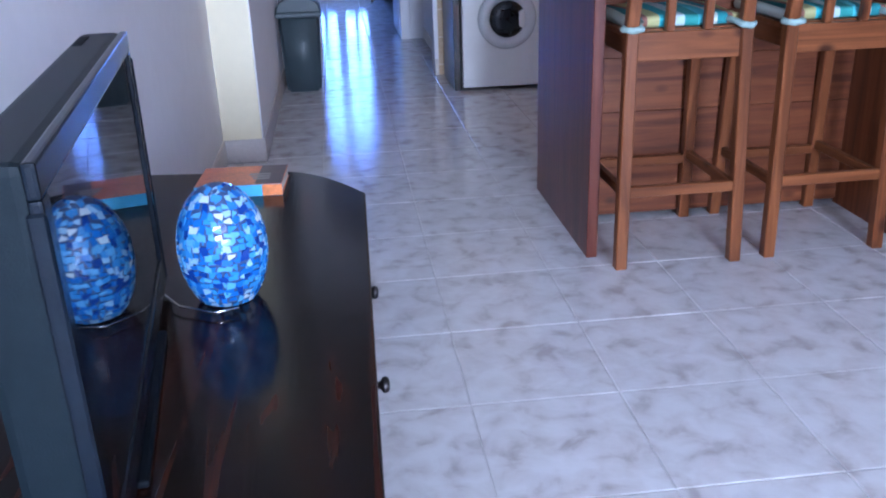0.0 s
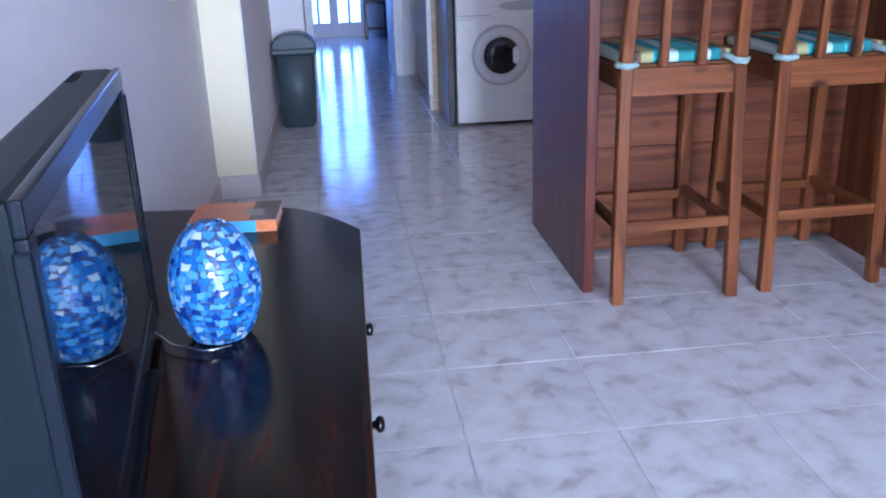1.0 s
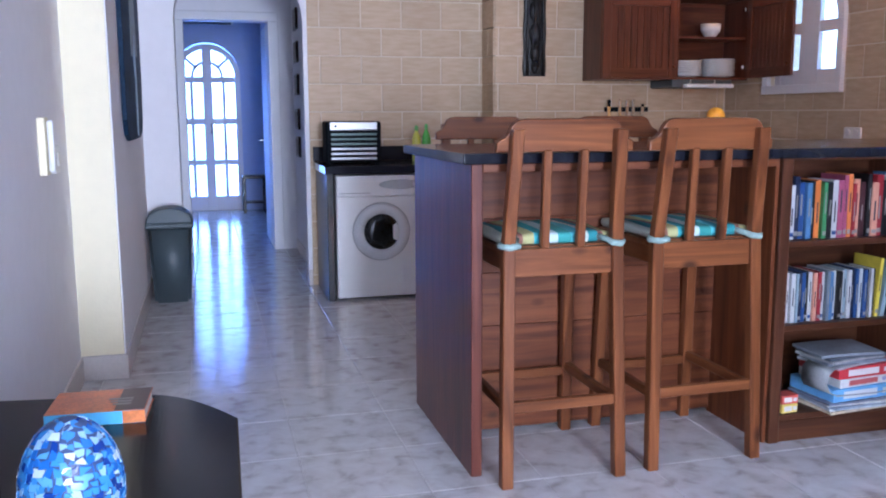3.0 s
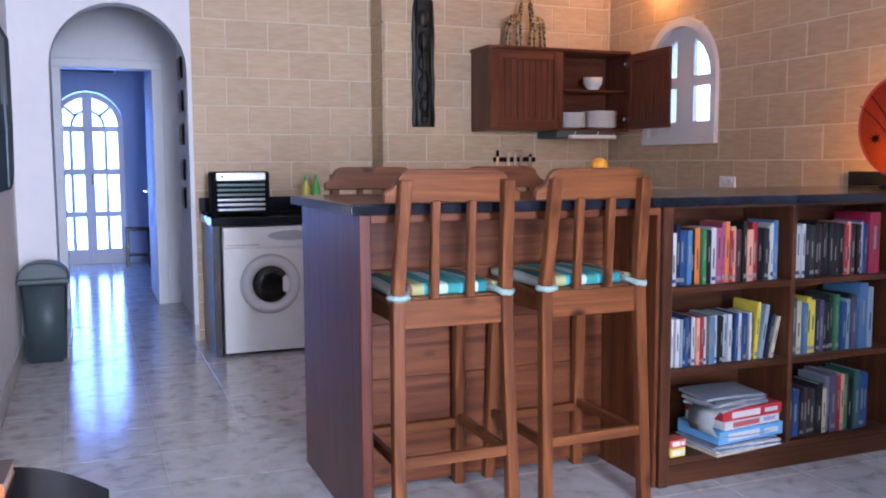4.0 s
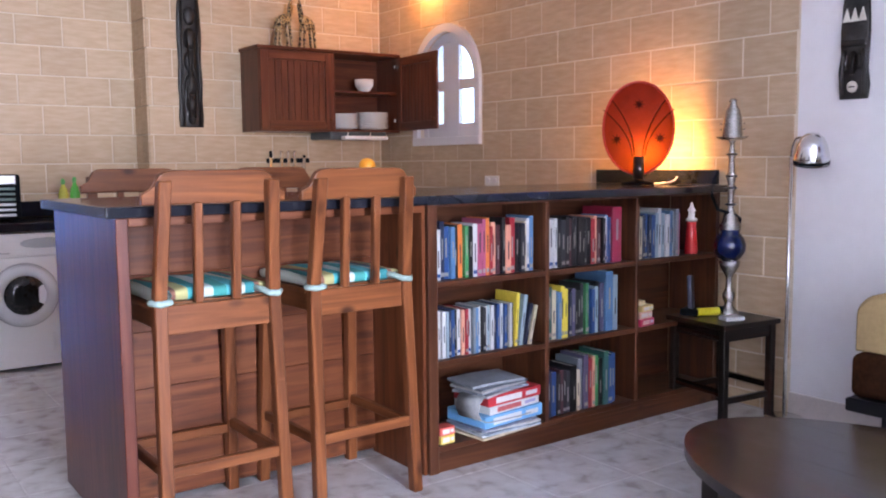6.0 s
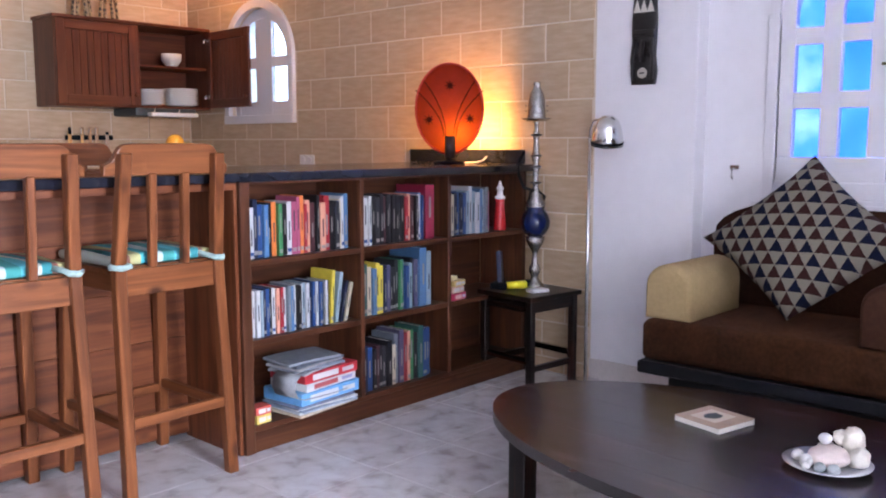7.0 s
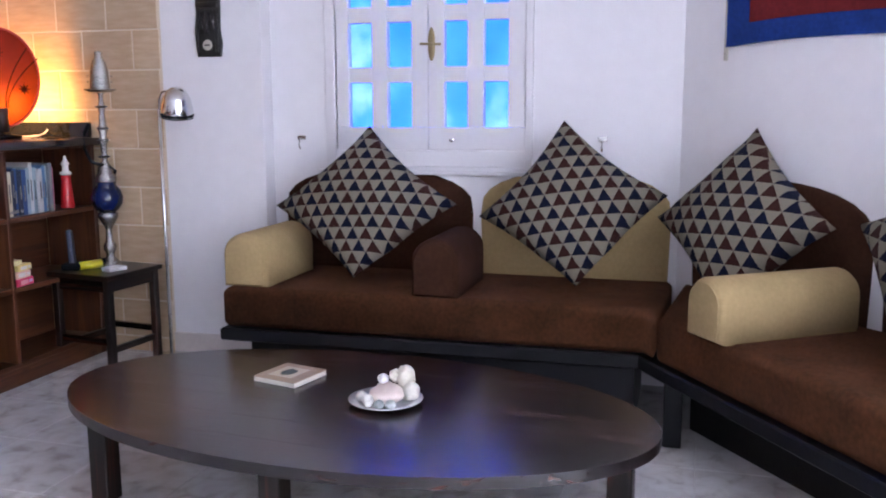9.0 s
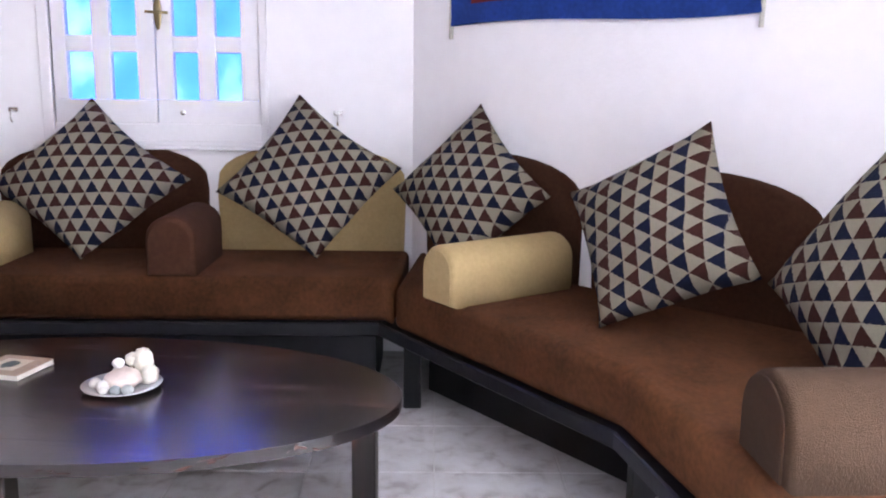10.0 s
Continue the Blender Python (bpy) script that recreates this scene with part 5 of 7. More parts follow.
# ---- hanging rug ----
def wall_rug():
    M_RED = fabric("red_wool", (0.14, 0.014, 0.016), 260, 0.3)
    M_BLUE = fabric("blue_wool", (0.012, 0.04, 0.20), 260, 0.3)
    rg = thing("wall_rug", pose(0, 0, 0), "woven wool rug with blue border and red field on the wall", "rug")
    a, b = C2 + D2 * 0.255, C2 + D2 * 1.665
    nrm = Vector((-D2.y, D2.x))
    nrm = nrm if nrm.dot(Vector((-1, 1))) > 0 else -nrm
    L = (b - a).length

    def sheet(nm, u0, u1, z0, z1, t0, t1, material, label=""):
        own = bmesh.new()
        n = 24
        cols = []
        for k in range(n + 1):
            u = lerp(u0, u1, k / n)
            sag = 0.012 * math.sin(u * 4.1)
            wv = 0.006 * math.sin(u * 9)
            vs = []
            for zz, t in ((z0 + sag, t0), (z1, t0), (z1, t1), (z0 + sag, t1)):
                p = a + D2 * u + nrm * (t + wv + 0.008)
                vs.append(own.verts.new((p.x, p.y, zz)))
            cols.append(vs)
        for p, q in zip(cols, cols[1:]):
            for j in range(4):
                own.faces.new((p[j], p[(j + 1) % 4], q[(j + 1) % 4], q[j]))
        own.faces.new(cols[0])
        own.faces.new(cols[-1][::-1])
        bmesh.ops.recalc_face_normals(own, faces=own.faces[:])
        return part(nm, own, material, rg, label)
    sheet("border", 0, L, 1.523, 2.35, 0.0, 0.010, M_BLUE, "deep blue woven border")
    sheet("field", 0.13, L - 0.13, 1.605, 2.25, 0.0115, 0.014, M_RED, "dark red woven field")
    mm = fabric("pale_motif", (0.40, 0.42, 0.36), 260, 0.2)
    for u in (0.32, 0.55, 0.78, 1.02, 1.22):
        sheet("motif", u - 0.045, u + 0.045, 1.77, 1.83, 0.0155, 0.018, mm)
    for u in (0.0, L):
        p = a + D2 * u + nrm * 0.012
        part("fringe", bm_tube([(p.x, p.y, 2.3), (p.x + 0.004, p.y, 1.9), (p.x, p.y, 1.56), (p.x + 0.006, p.y, 1.47)], 0.009, 6), mat("wool_fringe", (0.45, 0.42, 0.36), 0.9, 0, 40, 0.2), rg)


wall_rug()


# ---- scatter cushions ----
def triangle_cloth():
    m = bpy.data.materials.new("triangle_weave")
    m.use_nodes = True
    nt = m.node_tree
    b = nt.nodes["Principled BSDF"]
    tc = nt.nodes.new("ShaderNodeTexCoord")
    sep = nt.nodes.new("ShaderNodeSeparateXYZ")
    nt.links.new(tc.outputs["Object"], sep.inputs[0])

    def math_node(op, a, bb=None):
        n = nt.nodes.new("ShaderNodeMath")
        n.operation = op
        for k, v in enumerate((a, bb)):
            if v is None:
                continue
            if isinstance(v, (int, float)):
                n.inputs[k].default_value = v
            else:
                nt.links.new(v, n.inputs[k])
        return n.outputs[0]
    wob = nt.nodes.new("ShaderNodeTexNoise")
    wob.inputs["Scale"].default_value, wob.inputs["Detail"].default_value = 140, 2
    nt.links.new(tc.outputs["Object"], wob.inputs["Vector"])
    wv = math_node('MULTIPLY', wob.outputs["Fac"], 0.14)
    across = math_node('MULTIPLY', math_node('SUBTRACT', sep.outputs["X"], sep.outputs["Z"]), 0.7071 / 0.061)
    along = math_node('MULTIPLY', math_node('ADD', sep.outputs["X"], sep.outputs["Z"]), 0.7071 / 0.053)
    v = math_node('ADD', along, math_node('ADD', wv, 20.3))
    row, fv = math_node('FLOOR', v), math_node('FRACT', v)
    u = math_node('ADD', math_node('ADD', across, math_node('MULTIPLY', row, 0.5)), math_node('ADD', wv, 20))
    fu = math_node('FRACT', u)
    half = math_node('ABSOLUTE', math_node('SUBTRACT', fu, 0.5))
    up = math_node('GREATER_THAN', math_node('MULTIPLY', math_node('SUBTRACT', 0.97, fv), 0.5), half)
    par = math_node('GREATER_THAN', math_node('FRACT', math_node('MULTIPLY', math_node('FLOOR', u), 0.5)), 0.25)
    c1 = nt.nodes.new("ShaderNodeMix")
    c1.data_type = 'RGBA'
    c1.inputs[6].default_value, c1.inputs[7].default_value = (0.004, 0.006, 0.021, 1), (0.034, 0.010, 0.008, 1)
    nt.links.new(par, c1.inputs["Factor"])
    c2 = nt.nodes.new("ShaderNodeMix")
    c2.data_type = 'RGBA'
    c2.inputs[6].default_value = (0.185, 0.165, 0.125, 1)
    nt.links.new(up, c2.inputs["Factor"])
    nt.links.new(c1.outputs[2], c2.inputs[7])
    wn = nt.nodes.new("ShaderNodeTexNoise")
    wn.inputs["Scale"].default_value, wn.inputs["Detail"].default_value = 420, 2
    nt.links.new(tc.outputs["Object"], wn.inputs["Vector"])
    mx = nt.nodes.new("ShaderNodeMix")
    mx.data_type, mx.blend_type = 'RGBA', 'OVERLAY'
    mx.inputs["Factor"].default_value = 0.35
    nt.links.new(c2.outputs[2], mx.inputs[6])
    nt.links.new(wn.outputs["Fac"], mx.inputs[7])
    nt.links.new(mx.outputs[2], b.inputs["Base Color"])
    b.inputs["Roughness"].default_value = 0.95
    b.inputs["Specular IOR Level"].default_value = 0.15
    bp = nt.nodes.new("ShaderNodeBump")
    bp.inputs["Strength"].default_value, bp.inputs["Distance"].default_value = 0.6, 0.004
    nt.links.new(wn.outputs["Fac"], bp.inputs["Height"])
    nt.links.new(bp.outputs[0], b.inputs["Normal"])
    return m


M_TRI = triangle_cloth()


def pillow(x, y, z, yaw, lean, roll, side, seed, wide=1.0):
    rng = random.Random(seed)
    n = 22
    own = bmesh.new()
    ph = [rng.uniform(0, 6.28) for _ in range(4)]

    def pt(i, j, s):
        u, v = 2 * i / n - 1, 2 * j / n - 1
        e = (1 - abs(u) ** 2.6) * (1 - abs(v) ** 2.6)
        th = 0.112 * max(e, 0) ** 0.5
        pull = 1 - 0.10 * ((1 - u * u) * v * v + (1 - v * v) * u * u) * 1.0
        wr = 0.006 * math.sin(5 * u + 3 * v + ph[0]) * e + 0.004 * math.sin(9 * v - 4 * u + ph[1]) * e
        x, z = u * side / 2 * pull, v * side / 2 * pull
        k = (x - z) / 2 * (wide - 1)            # a little broader than tall when stood on a corner
        x, z = x + k, z - k
        low = max(0.0, -(x + z) * 0.7071 - 0.20)            # the bottom corner is crushed against the seat
        return (x + low * 0.12, s * (th + wr) - low * 0.3, z + low * 0.12)
    grid = {}
    for s in (-1, 1):
        for i in range(n + 1):
            for j in range(n + 1):
                if i in (0, n) or j in (0, n):
                    if (0, i, j) not in grid:
                        p = pt(i, j, 0)
                        grid[(0, i, j)] = own.verts.new(p)
                    grid[(s, i, j)] = grid[(0, i, j)]
                else:
                    grid[(s, i, j)] = own.verts.new(pt(i, j, s))
    for s in (-1, 1):
        for i in range(n):
            for j in range(n):
                q = [grid[(s, i, j)], grid[(s, i + 1, j)], grid[(s, i + 1, j + 1)], grid[(s, i, j + 1)]]
                own.faces.new(q if s < 0 else q[::-1])
    ob = part("scatter_cushion", own, M_TRI, None, "", True)
    ob.matrix_world = Matrix.Translation((x, y, z)) @ Matrix.Rotation(radians(yaw), 4, 'Z') @ Matrix.Rotation(radians(lean), 4, 'X') @ Matrix.Rotation(radians(roll), 4, 'Y')
    return tagged(ob, "square cushion woven with navy, brown and beige triangles", "cushion", "patterned cushions")


pillow(3.77, 1.34, 0.85, -90, -20, -47, 0.53, 1, 1.16)
pillow(3.77, 0.40, 0.868, -90, -20, -53, 0.545, 2, 1.04)
pillow(3.565, -0.27, 0.845, -124, -18, -47, 0.53, 3)
pillow(2.79, -0.85, 0.82, -136, -20, -31, 0.55, 4)
pillow(2.17, -1.26, 0.80, -160, -16, -58, 0.54, 5)


# ---- books ----
_book_mats = {}


def book_mat(c):
    if c not in _book_mats:
        _book_mats[c] = mat("book_cover", tuple(v * (1.2 if c in "weylo" else 0.65 if c in "nkdmvtb" else 0.9) for v in PALETTE[c]), 0.42, 0, 25, 0.18)
    return _book_mats[c]


PALETTE = {'w': (0.384, 0.384, 0.384), 'n': (0.013, 0.022, 0.065), 'b': (0.022, 0.086, 0.274), 's': (0.072, 0.173, 0.324), 'k': (0.011, 0.01, 0.012), 'g': (0.043, 0.216, 0.072), 't': (0.036, 0.144, 0.13), 'r': (0.302, 0.014, 0.022), 'c': (0.274, 0.011, 0.043), 'p': (0.36, 0.072, 0.144), 'o': (0.475, 0.13, 0.029), 'l': (0.475, 0.216, 0.144), 'y': (0.504, 0.396, 0.043), 'm': (0.094, 0.029, 0.036), 'e': (0.396, 0.346, 0.245), 'd': (0.036, 0.036, 0.043), 'v': (0.122, 0.108, 0.202), 'a': (0.158, 0.187, 0.216), 'i': (0.26, 0.341, 0.384)}
M_BAR_W = mat("spine_print_pale", (0.24, 0.22, 0.20), 0.5)
M_BAR_K = mat("spine_print_dark", (0.03, 0.03, 0.04), 0.5)
_brng = random.Random(11)


def book(x, y, z, w, h, d, c, tilt=0.0, label=""):
    """A closed book standing upright: cover boards, spine and paper block, with a plain bar for its title."""
    bk = thing("book", pose(x, y, z, 0, tilt, 0), label or "upright book with a " + NAMES[c] + " spine", "book", "books in the bookcase")
    cov = bm_box(0, 0, 0, w, 0.004, h, 0.0012)
    bm_box(0, 0.004, 0, 0.0025, d, h, bm=cov)
    bm_box(w - 0.0025, 0.004, 0, w, d, h, bm=cov)
    part("cover", cov, book_mat(c), bk)
    part("pages", bm_box(0.0027, 0.0045, 0.003, w - 0.0027, d - 0.004, h - 0.005), M_PAPER, bk)
    if w > 0.011:
        dark = c in "wyeilop"
        z0 = h * _brng.uniform(0.25, 0.45)
        part("title_bar", bm_box(w * 0.38, -0.0008, z0, w * 0.62, 0.0002, z0 + h * _brng.uniform(0.25, 0.42)), M_BAR_K if dark else M_BAR_W, bk)
        if _brng.random() < 0.5:
            part("title_bar", bm_box(w * 0.12, -0.0008, h * 0.06, w * 0.88, 0.0002, h * 0.13), M_BAR_W if c != "w" else book_mat("b"), bk)
    return bk


NAMES = {"w": "white", "n": "navy", "b": "blue", "s": "sky blue", "k": "black", "g": "green", "t": "teal", "r": "red", "c": "crimson", "p": "pink", "o": "orange", "l": "salmon",
         "y": "yellow", "m": "maroon", "e": "cream", "d": "charcoal", "v": "violet", "a": "grey", "i": "pale blue"}


def shelf_row(x0, x1, z, codes, hmin, hmax, d, thin=False, y=2.935):
    """Fills a stretch of shelf with books in the given colour order."""
    n = len(codes)
    ws = [_brng.uniform(0.7, 1.35) for _ in codes]
    k = (x1 - x0 - 0.001 * n) / sum(ws)
    x = x0
    for c, w in zip(codes, ws):
        h = _brng.uniform(hmin, hmax)
        book(x, y + _brng.uniform(-0.008, 0.012), z + 0.0005, w * k, h, min(d + _brng.uniform(-0.01, 0.02), 0.22), c)
        x += w * k + 0.001


shelf_row(2.168, 2.70, 0.7895, "wnbskogkwpporlmklrkdews", 0.205, 0.245, 0.14)
shelf_row(2.163, 2.585, 0.4645, "kwwinbkwlrwaswkwiwnbwbkwd", 0.190, 0.197, 0.135, True)
book(2.59, 2.94, 0.4645, 0.016, 0.235, 0.15, "y", 4, "tall yellow leaning book")
book(2.615, 2.94, 0.4645, 0.02, 0.225, 0.15, "i", 9, "pale blue leaning book")
book(2.647, 2.94, 0.4645, 0.016, 0.185, 0.14, "n", 12, "thin navy book leaning sideways")
book(2.673, 2.94, 0.4645, 0.016, 0.175, 0.14, "e", 13, "thin cream book leaning sideways")
shelf_row(2.765, 3.055, 0.7895, "iwwkdkmkdkkdk", 0.215, 0.235, 0.15)
shelf_row(3.056, 3.185, 0.7895, "rlmkwsb", 0.19, 0.23, 0.15)
book(3.19, 2.93, 0.7895, 0.06, 0.262, 0.20, "c", 0, "large crimson hardback book")
shelf_row(2.765, 3.145, 0.4645, "ktesyynvkkdgtbikv", 0.20, 0.24, 0.15)
book(3.15, 2.93, 0.4645, 0.045, 0.285, 0.21, "s", 0, "tall sky blue folder book")
book(3.197, 2.93, 0.4645, 0.03, 0.265, 0.2, "i", 0, "tall pale blue book")
shelf_row(2.765, 2.985, 0.1095, "nbkmkdke", 0.19, 0.23, 0.15)
shelf_row(2.986, 3.235, 0.1095, "avrlgktbb", 0.225, 0.262, 0.16)
shelf_row(3.348, 3.69, 0.7895, "kenbnbiwiwsiap", 0.20, 0.245, 0.15)


def box_thing(name, x, y, z, w, d, h, yaw, colour, label, category, stripe=None, group=""):
    b = thing(name, pose(x, y, z, 0, 0, yaw), label, category, group)
    part("body", bm_box(-w / 2, -d / 2, 0, w / 2, d / 2, h, 0.002), mat(name + "_print", colour, 0.4, 0, 22, 0.22), b)
    if stripe:
        part("print_bar", bm_box(-w * 0.36, -d / 2 - 0.001, h * 0.22, w * 0.12, -d / 2 + 0.001, h * 0.78), mat(name + "_bar", stripe, 0.4), b)
        part("print_bar", bm_box(w * 0.2, -d / 2 - 0.001, h * 0.3, w * 0.42, -d / 2 + 0.001, h * 0.7), mat(name + "_bar_two", tuple(0.5 * v + 0.3 for v in stripe[::-1]), 0.4), b)
    return b


# boxes and magazines piled on the bottom shelf
def magazine(x, y, z, w, d, h, yaw, colour, label, curl=0.0):
    own = bmesh.new()
    n = 10
    cols = []
    for k in range(n + 1):
        u = -w / 2 + w * k / n
        dz = curl * (2 * u / w) ** 2 * (1 if u < 0 else 0.2)
        cols.append([own.verts.new(p) for p in ((u, -d / 2, dz), (u, d / 2, dz), (u, d / 2, dz + h), (u, -d / 2, dz + h))])
    for p, q in zip(cols, cols[1:]):
        for j in range(4):
            own.faces.new((p[j], p[(j + 1) % 4], q[(j + 1) % 4], q[j]))
    own.faces.new(cols[0])
    own.faces.new(cols[-1][::-1])
    bmesh.ops.recalc_face_normals(own, faces=own.faces[:])
    ob = part("magazine", own, mat("magazine_cover", colour, 0.35, 0, 18, 0.35), None)
    ob.matrix_world = pose(x, y, z, 0, 0, yaw)
    tagged(ob, label, "magazine", "piled magazines")


zp = 0.1095
magazine(2.50, 2.985, zp, 0.34, 0.24, 0.010, 6, (0.62, 0.50, 0.36), "buff paper magazine with a curled edge", 0.0)
zp += 0.0105
for c, yw in (((0.55, 0.58, 0.62), 4), ((0.30, 0.36, 0.45), 8), ((0.60, 0.60, 0.58), 3), ((0.20, 0.22, 0.30), 6)):
    magazine(2.50 + 0.01 * math.sin(yw * 5), 2.975, zp, 0.33, 0.23, 0.008, yw * 2 - 8, c, "glossy magazine in a pile on the bottom shelf")
    zp += 0.0085
box_thing("game_box", 2.52, 2.99, zp, 0.35, 0.24, 0.052, 5, (0.16, 0.42, 0.72), "pale blue and white game box in the pile", "box", (0.68, 0.68, 0.70))
zp += 0.0525
box_thing("game_box", 2.53, 2.99, zp, 0.31, 0.22, 0.036, 7, (0.66, 0.66, 0.64), "white game box in the pile", "box", (0.50, 0.10, 0.10))
zp += 0.0365
box_thing("game_box", 2.53, 2.985, zp, 0.32, 0.22, 0.045, 5, (0.52, 0.03, 0.04), "red game box in the pile", "box", (0.70, 0.68, 0.66))
zp += 0.0455
for c, yw in (((0.60, 0.62, 0.66), 10), ((0.32, 0.36, 0.44), 3), ((0.58, 0.58, 0.58), 8), ((0.14, 0.16, 0.20), 5), ((0.45, 0.50, 0.56), 2)):
    magazine(2.47 + 0.012 * math.sin(yw * 2.7), 2.98, zp, 0.27, 0.20, 0.010, yw * 2 - 8, tuple(v * 0.6 for v in c), "glossy magazine on top of the game boxes", -0.006)
    zp += 0.0105
def curled_magazine(x, y, z):
    """A floppy magazine bent over at the pile's edge like a breaking wave."""
    own = bmesh.new()
    path = [(0.16, 0.0), (0.05, -0.004), (-0.06, 0.0), (-0.14, 0.004), (-0.18, 0.02), (-0.197, 0.055), (-0.19, 0.095), (-0.165, 0.115)]
    rows = []
    for px, pz in path:
        rows.append([own.verts.new((px, py, pz + dz)) for py, dz in ((-0.10, 0), (0.04, 0), (0.04, 0.005), (-0.10, 0.005))])
    for p, q in zip(rows, rows[1:]):
        for j in range(4):
            own.faces.new((p[j], p[(j + 1) % 4], q[(j + 1) % 4], q[j]))
    own.faces.new(rows[0])
    own.faces.new(rows[-1][::-1])
    bmesh.ops.recalc_face_normals(own, faces=own.faces[:])
    ob = part("magazine", own, mat("white_magazine", (0.33, 0.34, 0.35), 0.4, 0, 18, 0.25), None, "", True)
    ob.matrix_world = pose(x, y, z, 0, 0, 6)
    tagged(ob, "white magazine bent over at the edge of the pile", "magazine", "piled magazines")


curled_magazine(2.50, 2.965, 0.176)
box_thing("small_box", 2.205, 2.945, 0.1095, 0.075, 0.06, 0.036, 4, (0.72, 0.55, 0.12), "small yellow and white carton", "box", (0.7, 0.66, 0.6))
box_thing("small_box", 2.205, 2.945, 0.146, 0.075, 0.06, 0.034, 2, (0.62, 0.10, 0.08), "small red and white carton", "box", (0.7, 0.66, 0.6))
box_thing("card_box", 3.410, 2.95, 0.4645, 0.115, 0.09, 0.035, 8, (0.50, 0.03, 0.10), "crimson playing card box", "box", (0.66, 0.4, 0.4))
box_thing("card_box", 3.405, 2.95, 0.50, 0.10, 0.08, 0.034, 4, (0.62, 0.42, 0.32), "small buff card box", "box", (0.6, 0.6, 0.6))
box_thing("card_box", 3.415, 2.95, 0.5345, 0.105, 0.08, 0.028, 10, (0.68, 0.56, 0.20), "small yellow card box", "box", (0.7, 0.7, 0.66))
box_thing("card_box", 3.385, 2.955, 0.563, 0.07, 0.06, 0.022, 3, (0.70, 0.62, 0.35), "pale yellow card box on the pile", "box")

pm = thing("lighthouse_ornament", pose(3.79, 2.95, 0.7895), "red and white turned lighthouse ornament on the shelf", "ornament")
part("tower", bm_lathe([(0, 0), (0.034, 0), (0.035, 0.008), (0.024, 0.14), (0.026, 0.165), (0, 0.166)], 22), mat("red_lacquer", (0.45, 0.015, 0.02), 0.25, 0, 10, 0.08), pm, "", True)
part("lantern", bm_lathe([(0.022, 0.166), (0.03, 0.172), (0.028, 0.18), (0.016, 0.186), (0.015, 0.215), (0.022, 0.222), (0.01, 0.24), (0.006, 0.262), (0, 0.265)], 18), M_WHITE, pm, "white lantern top", True)

# things on the side table
box_thing("cigarette_packet", 3.74, 2.66, 0.491, 0.10, 0.07, 0.018, -20, (0.66, 0.66, 0.68), "flat white carton on the side table", "box")
yb = thing("yellow_torch", pose(3.735, 2.80, 0.491, 0, 0, -25), "yellow and black plastic torch lying flat", "torch")
part("body", bm_cyl((-0.05, 0, 0.022), (0.06, 0, 0.022), 0.020, 0.022, 16), mat("yellow_plastic", (0.70, 0.62, 0.02), 0.35, 0, 9, 0.06), yb, "", True)
part("head", bm_cyl((0.06, 0, 0.024), (0.085, 0, 0.024), 0.024, 0.024, 16), M_BLACK, yb, "", True)
ph = thing("cordless_phone", pose(3.70, 2.87, 0.491, 0, 0, 20), "black cordless telephone with handset in its cradle", "telephone")
part("cradle", bm_box(-0.05, -0.045, 0, 0.05, 0.045, 0.035, 0.01, seg=2), M_BLACK, ph)
own = bm_box(-0.022, -0.014, 0.0, 0.022, 0.014, 0.17, 0.008, seg=2)
bmesh.ops.transform(own, matrix=pose(0.0, 0.0, 0.03, -8, 14, 0), verts=own.verts[:])
part("handset", own, mat("blue_black_plastic", (0.02, 0.03, 0.06), 0.3), ph)


# ---- stool pads ----
def stripe_cloth():
    m = bpy.data.materials.new("striped_pad_cloth")
    m.use_nodes = True
    nt = m.node_tree
    b = nt.nodes["Principled BSDF"]
    tc = nt.nodes.new("ShaderNodeTexCoord")
    sep = nt.nodes.new("ShaderNodeSeparateXYZ")
    nt.links.new(tc.outputs["Object"], sep.inputs[0])
    mu = nt.nodes.new("ShaderNodeMath")
    mu.operation = 'MULTIPLY_ADD'
    mu.inputs[1].default_value, mu.inputs[2].default_value = 3.4, 10.0
    nt.links.new(sep.outputs["X"], mu.inputs[0])
    fr = nt.nodes.new("ShaderNodeMath")
    fr.operation = 'FRACT'
    nt.links.new(mu.outputs[0], fr.inputs[0])
    r = ramp(nt, [(0.0, (0.05, 0.30, 0.28)), (0.16, (0.12, 0.55, 0.60)), (0.30, (0.55, 0.60, 0.52)), (0.38, (0.03, 0.22, 0.24)), (0.50, (0.22, 0.10, 0.07)), (0.56, (0.42, 0.40, 0.18)), (0.70, (0.06, 0.42, 0.45)), (0.86, (0.50, 0.62, 0.60))])
    r.color_ramp.interpolation = 'CONSTANT'
    nt.links.new(fr.outputs[0], r.inputs["Fac"])
    nt.links.new(r.outputs[0], b.inputs["Base Color"])
    b.inputs["Roughness"].default_value = 0.9
    n = nt.nodes.new("ShaderNodeTexNoise")
    n.inputs["Scale"].default_value = 380
    nt.links.new(tc.outputs["Object"], n.inputs["Vector"])
    bp = nt.nodes.new("ShaderNodeBump")
    bp.inputs["Strength"].default_value, bp.inputs["Distance"].default_value = 0.5, 0.003
    nt.links.new(n.outputs["Fac"], bp.inputs["Height"])
    nt.links.new(bp.outputs[0], b.inputs["Normal"])
    return m


M_STRIPE = stripe_cloth()
M_TIE = fabric("pale_teal_tie", (0.34, 0.46, 0.43), 300, 0.25)


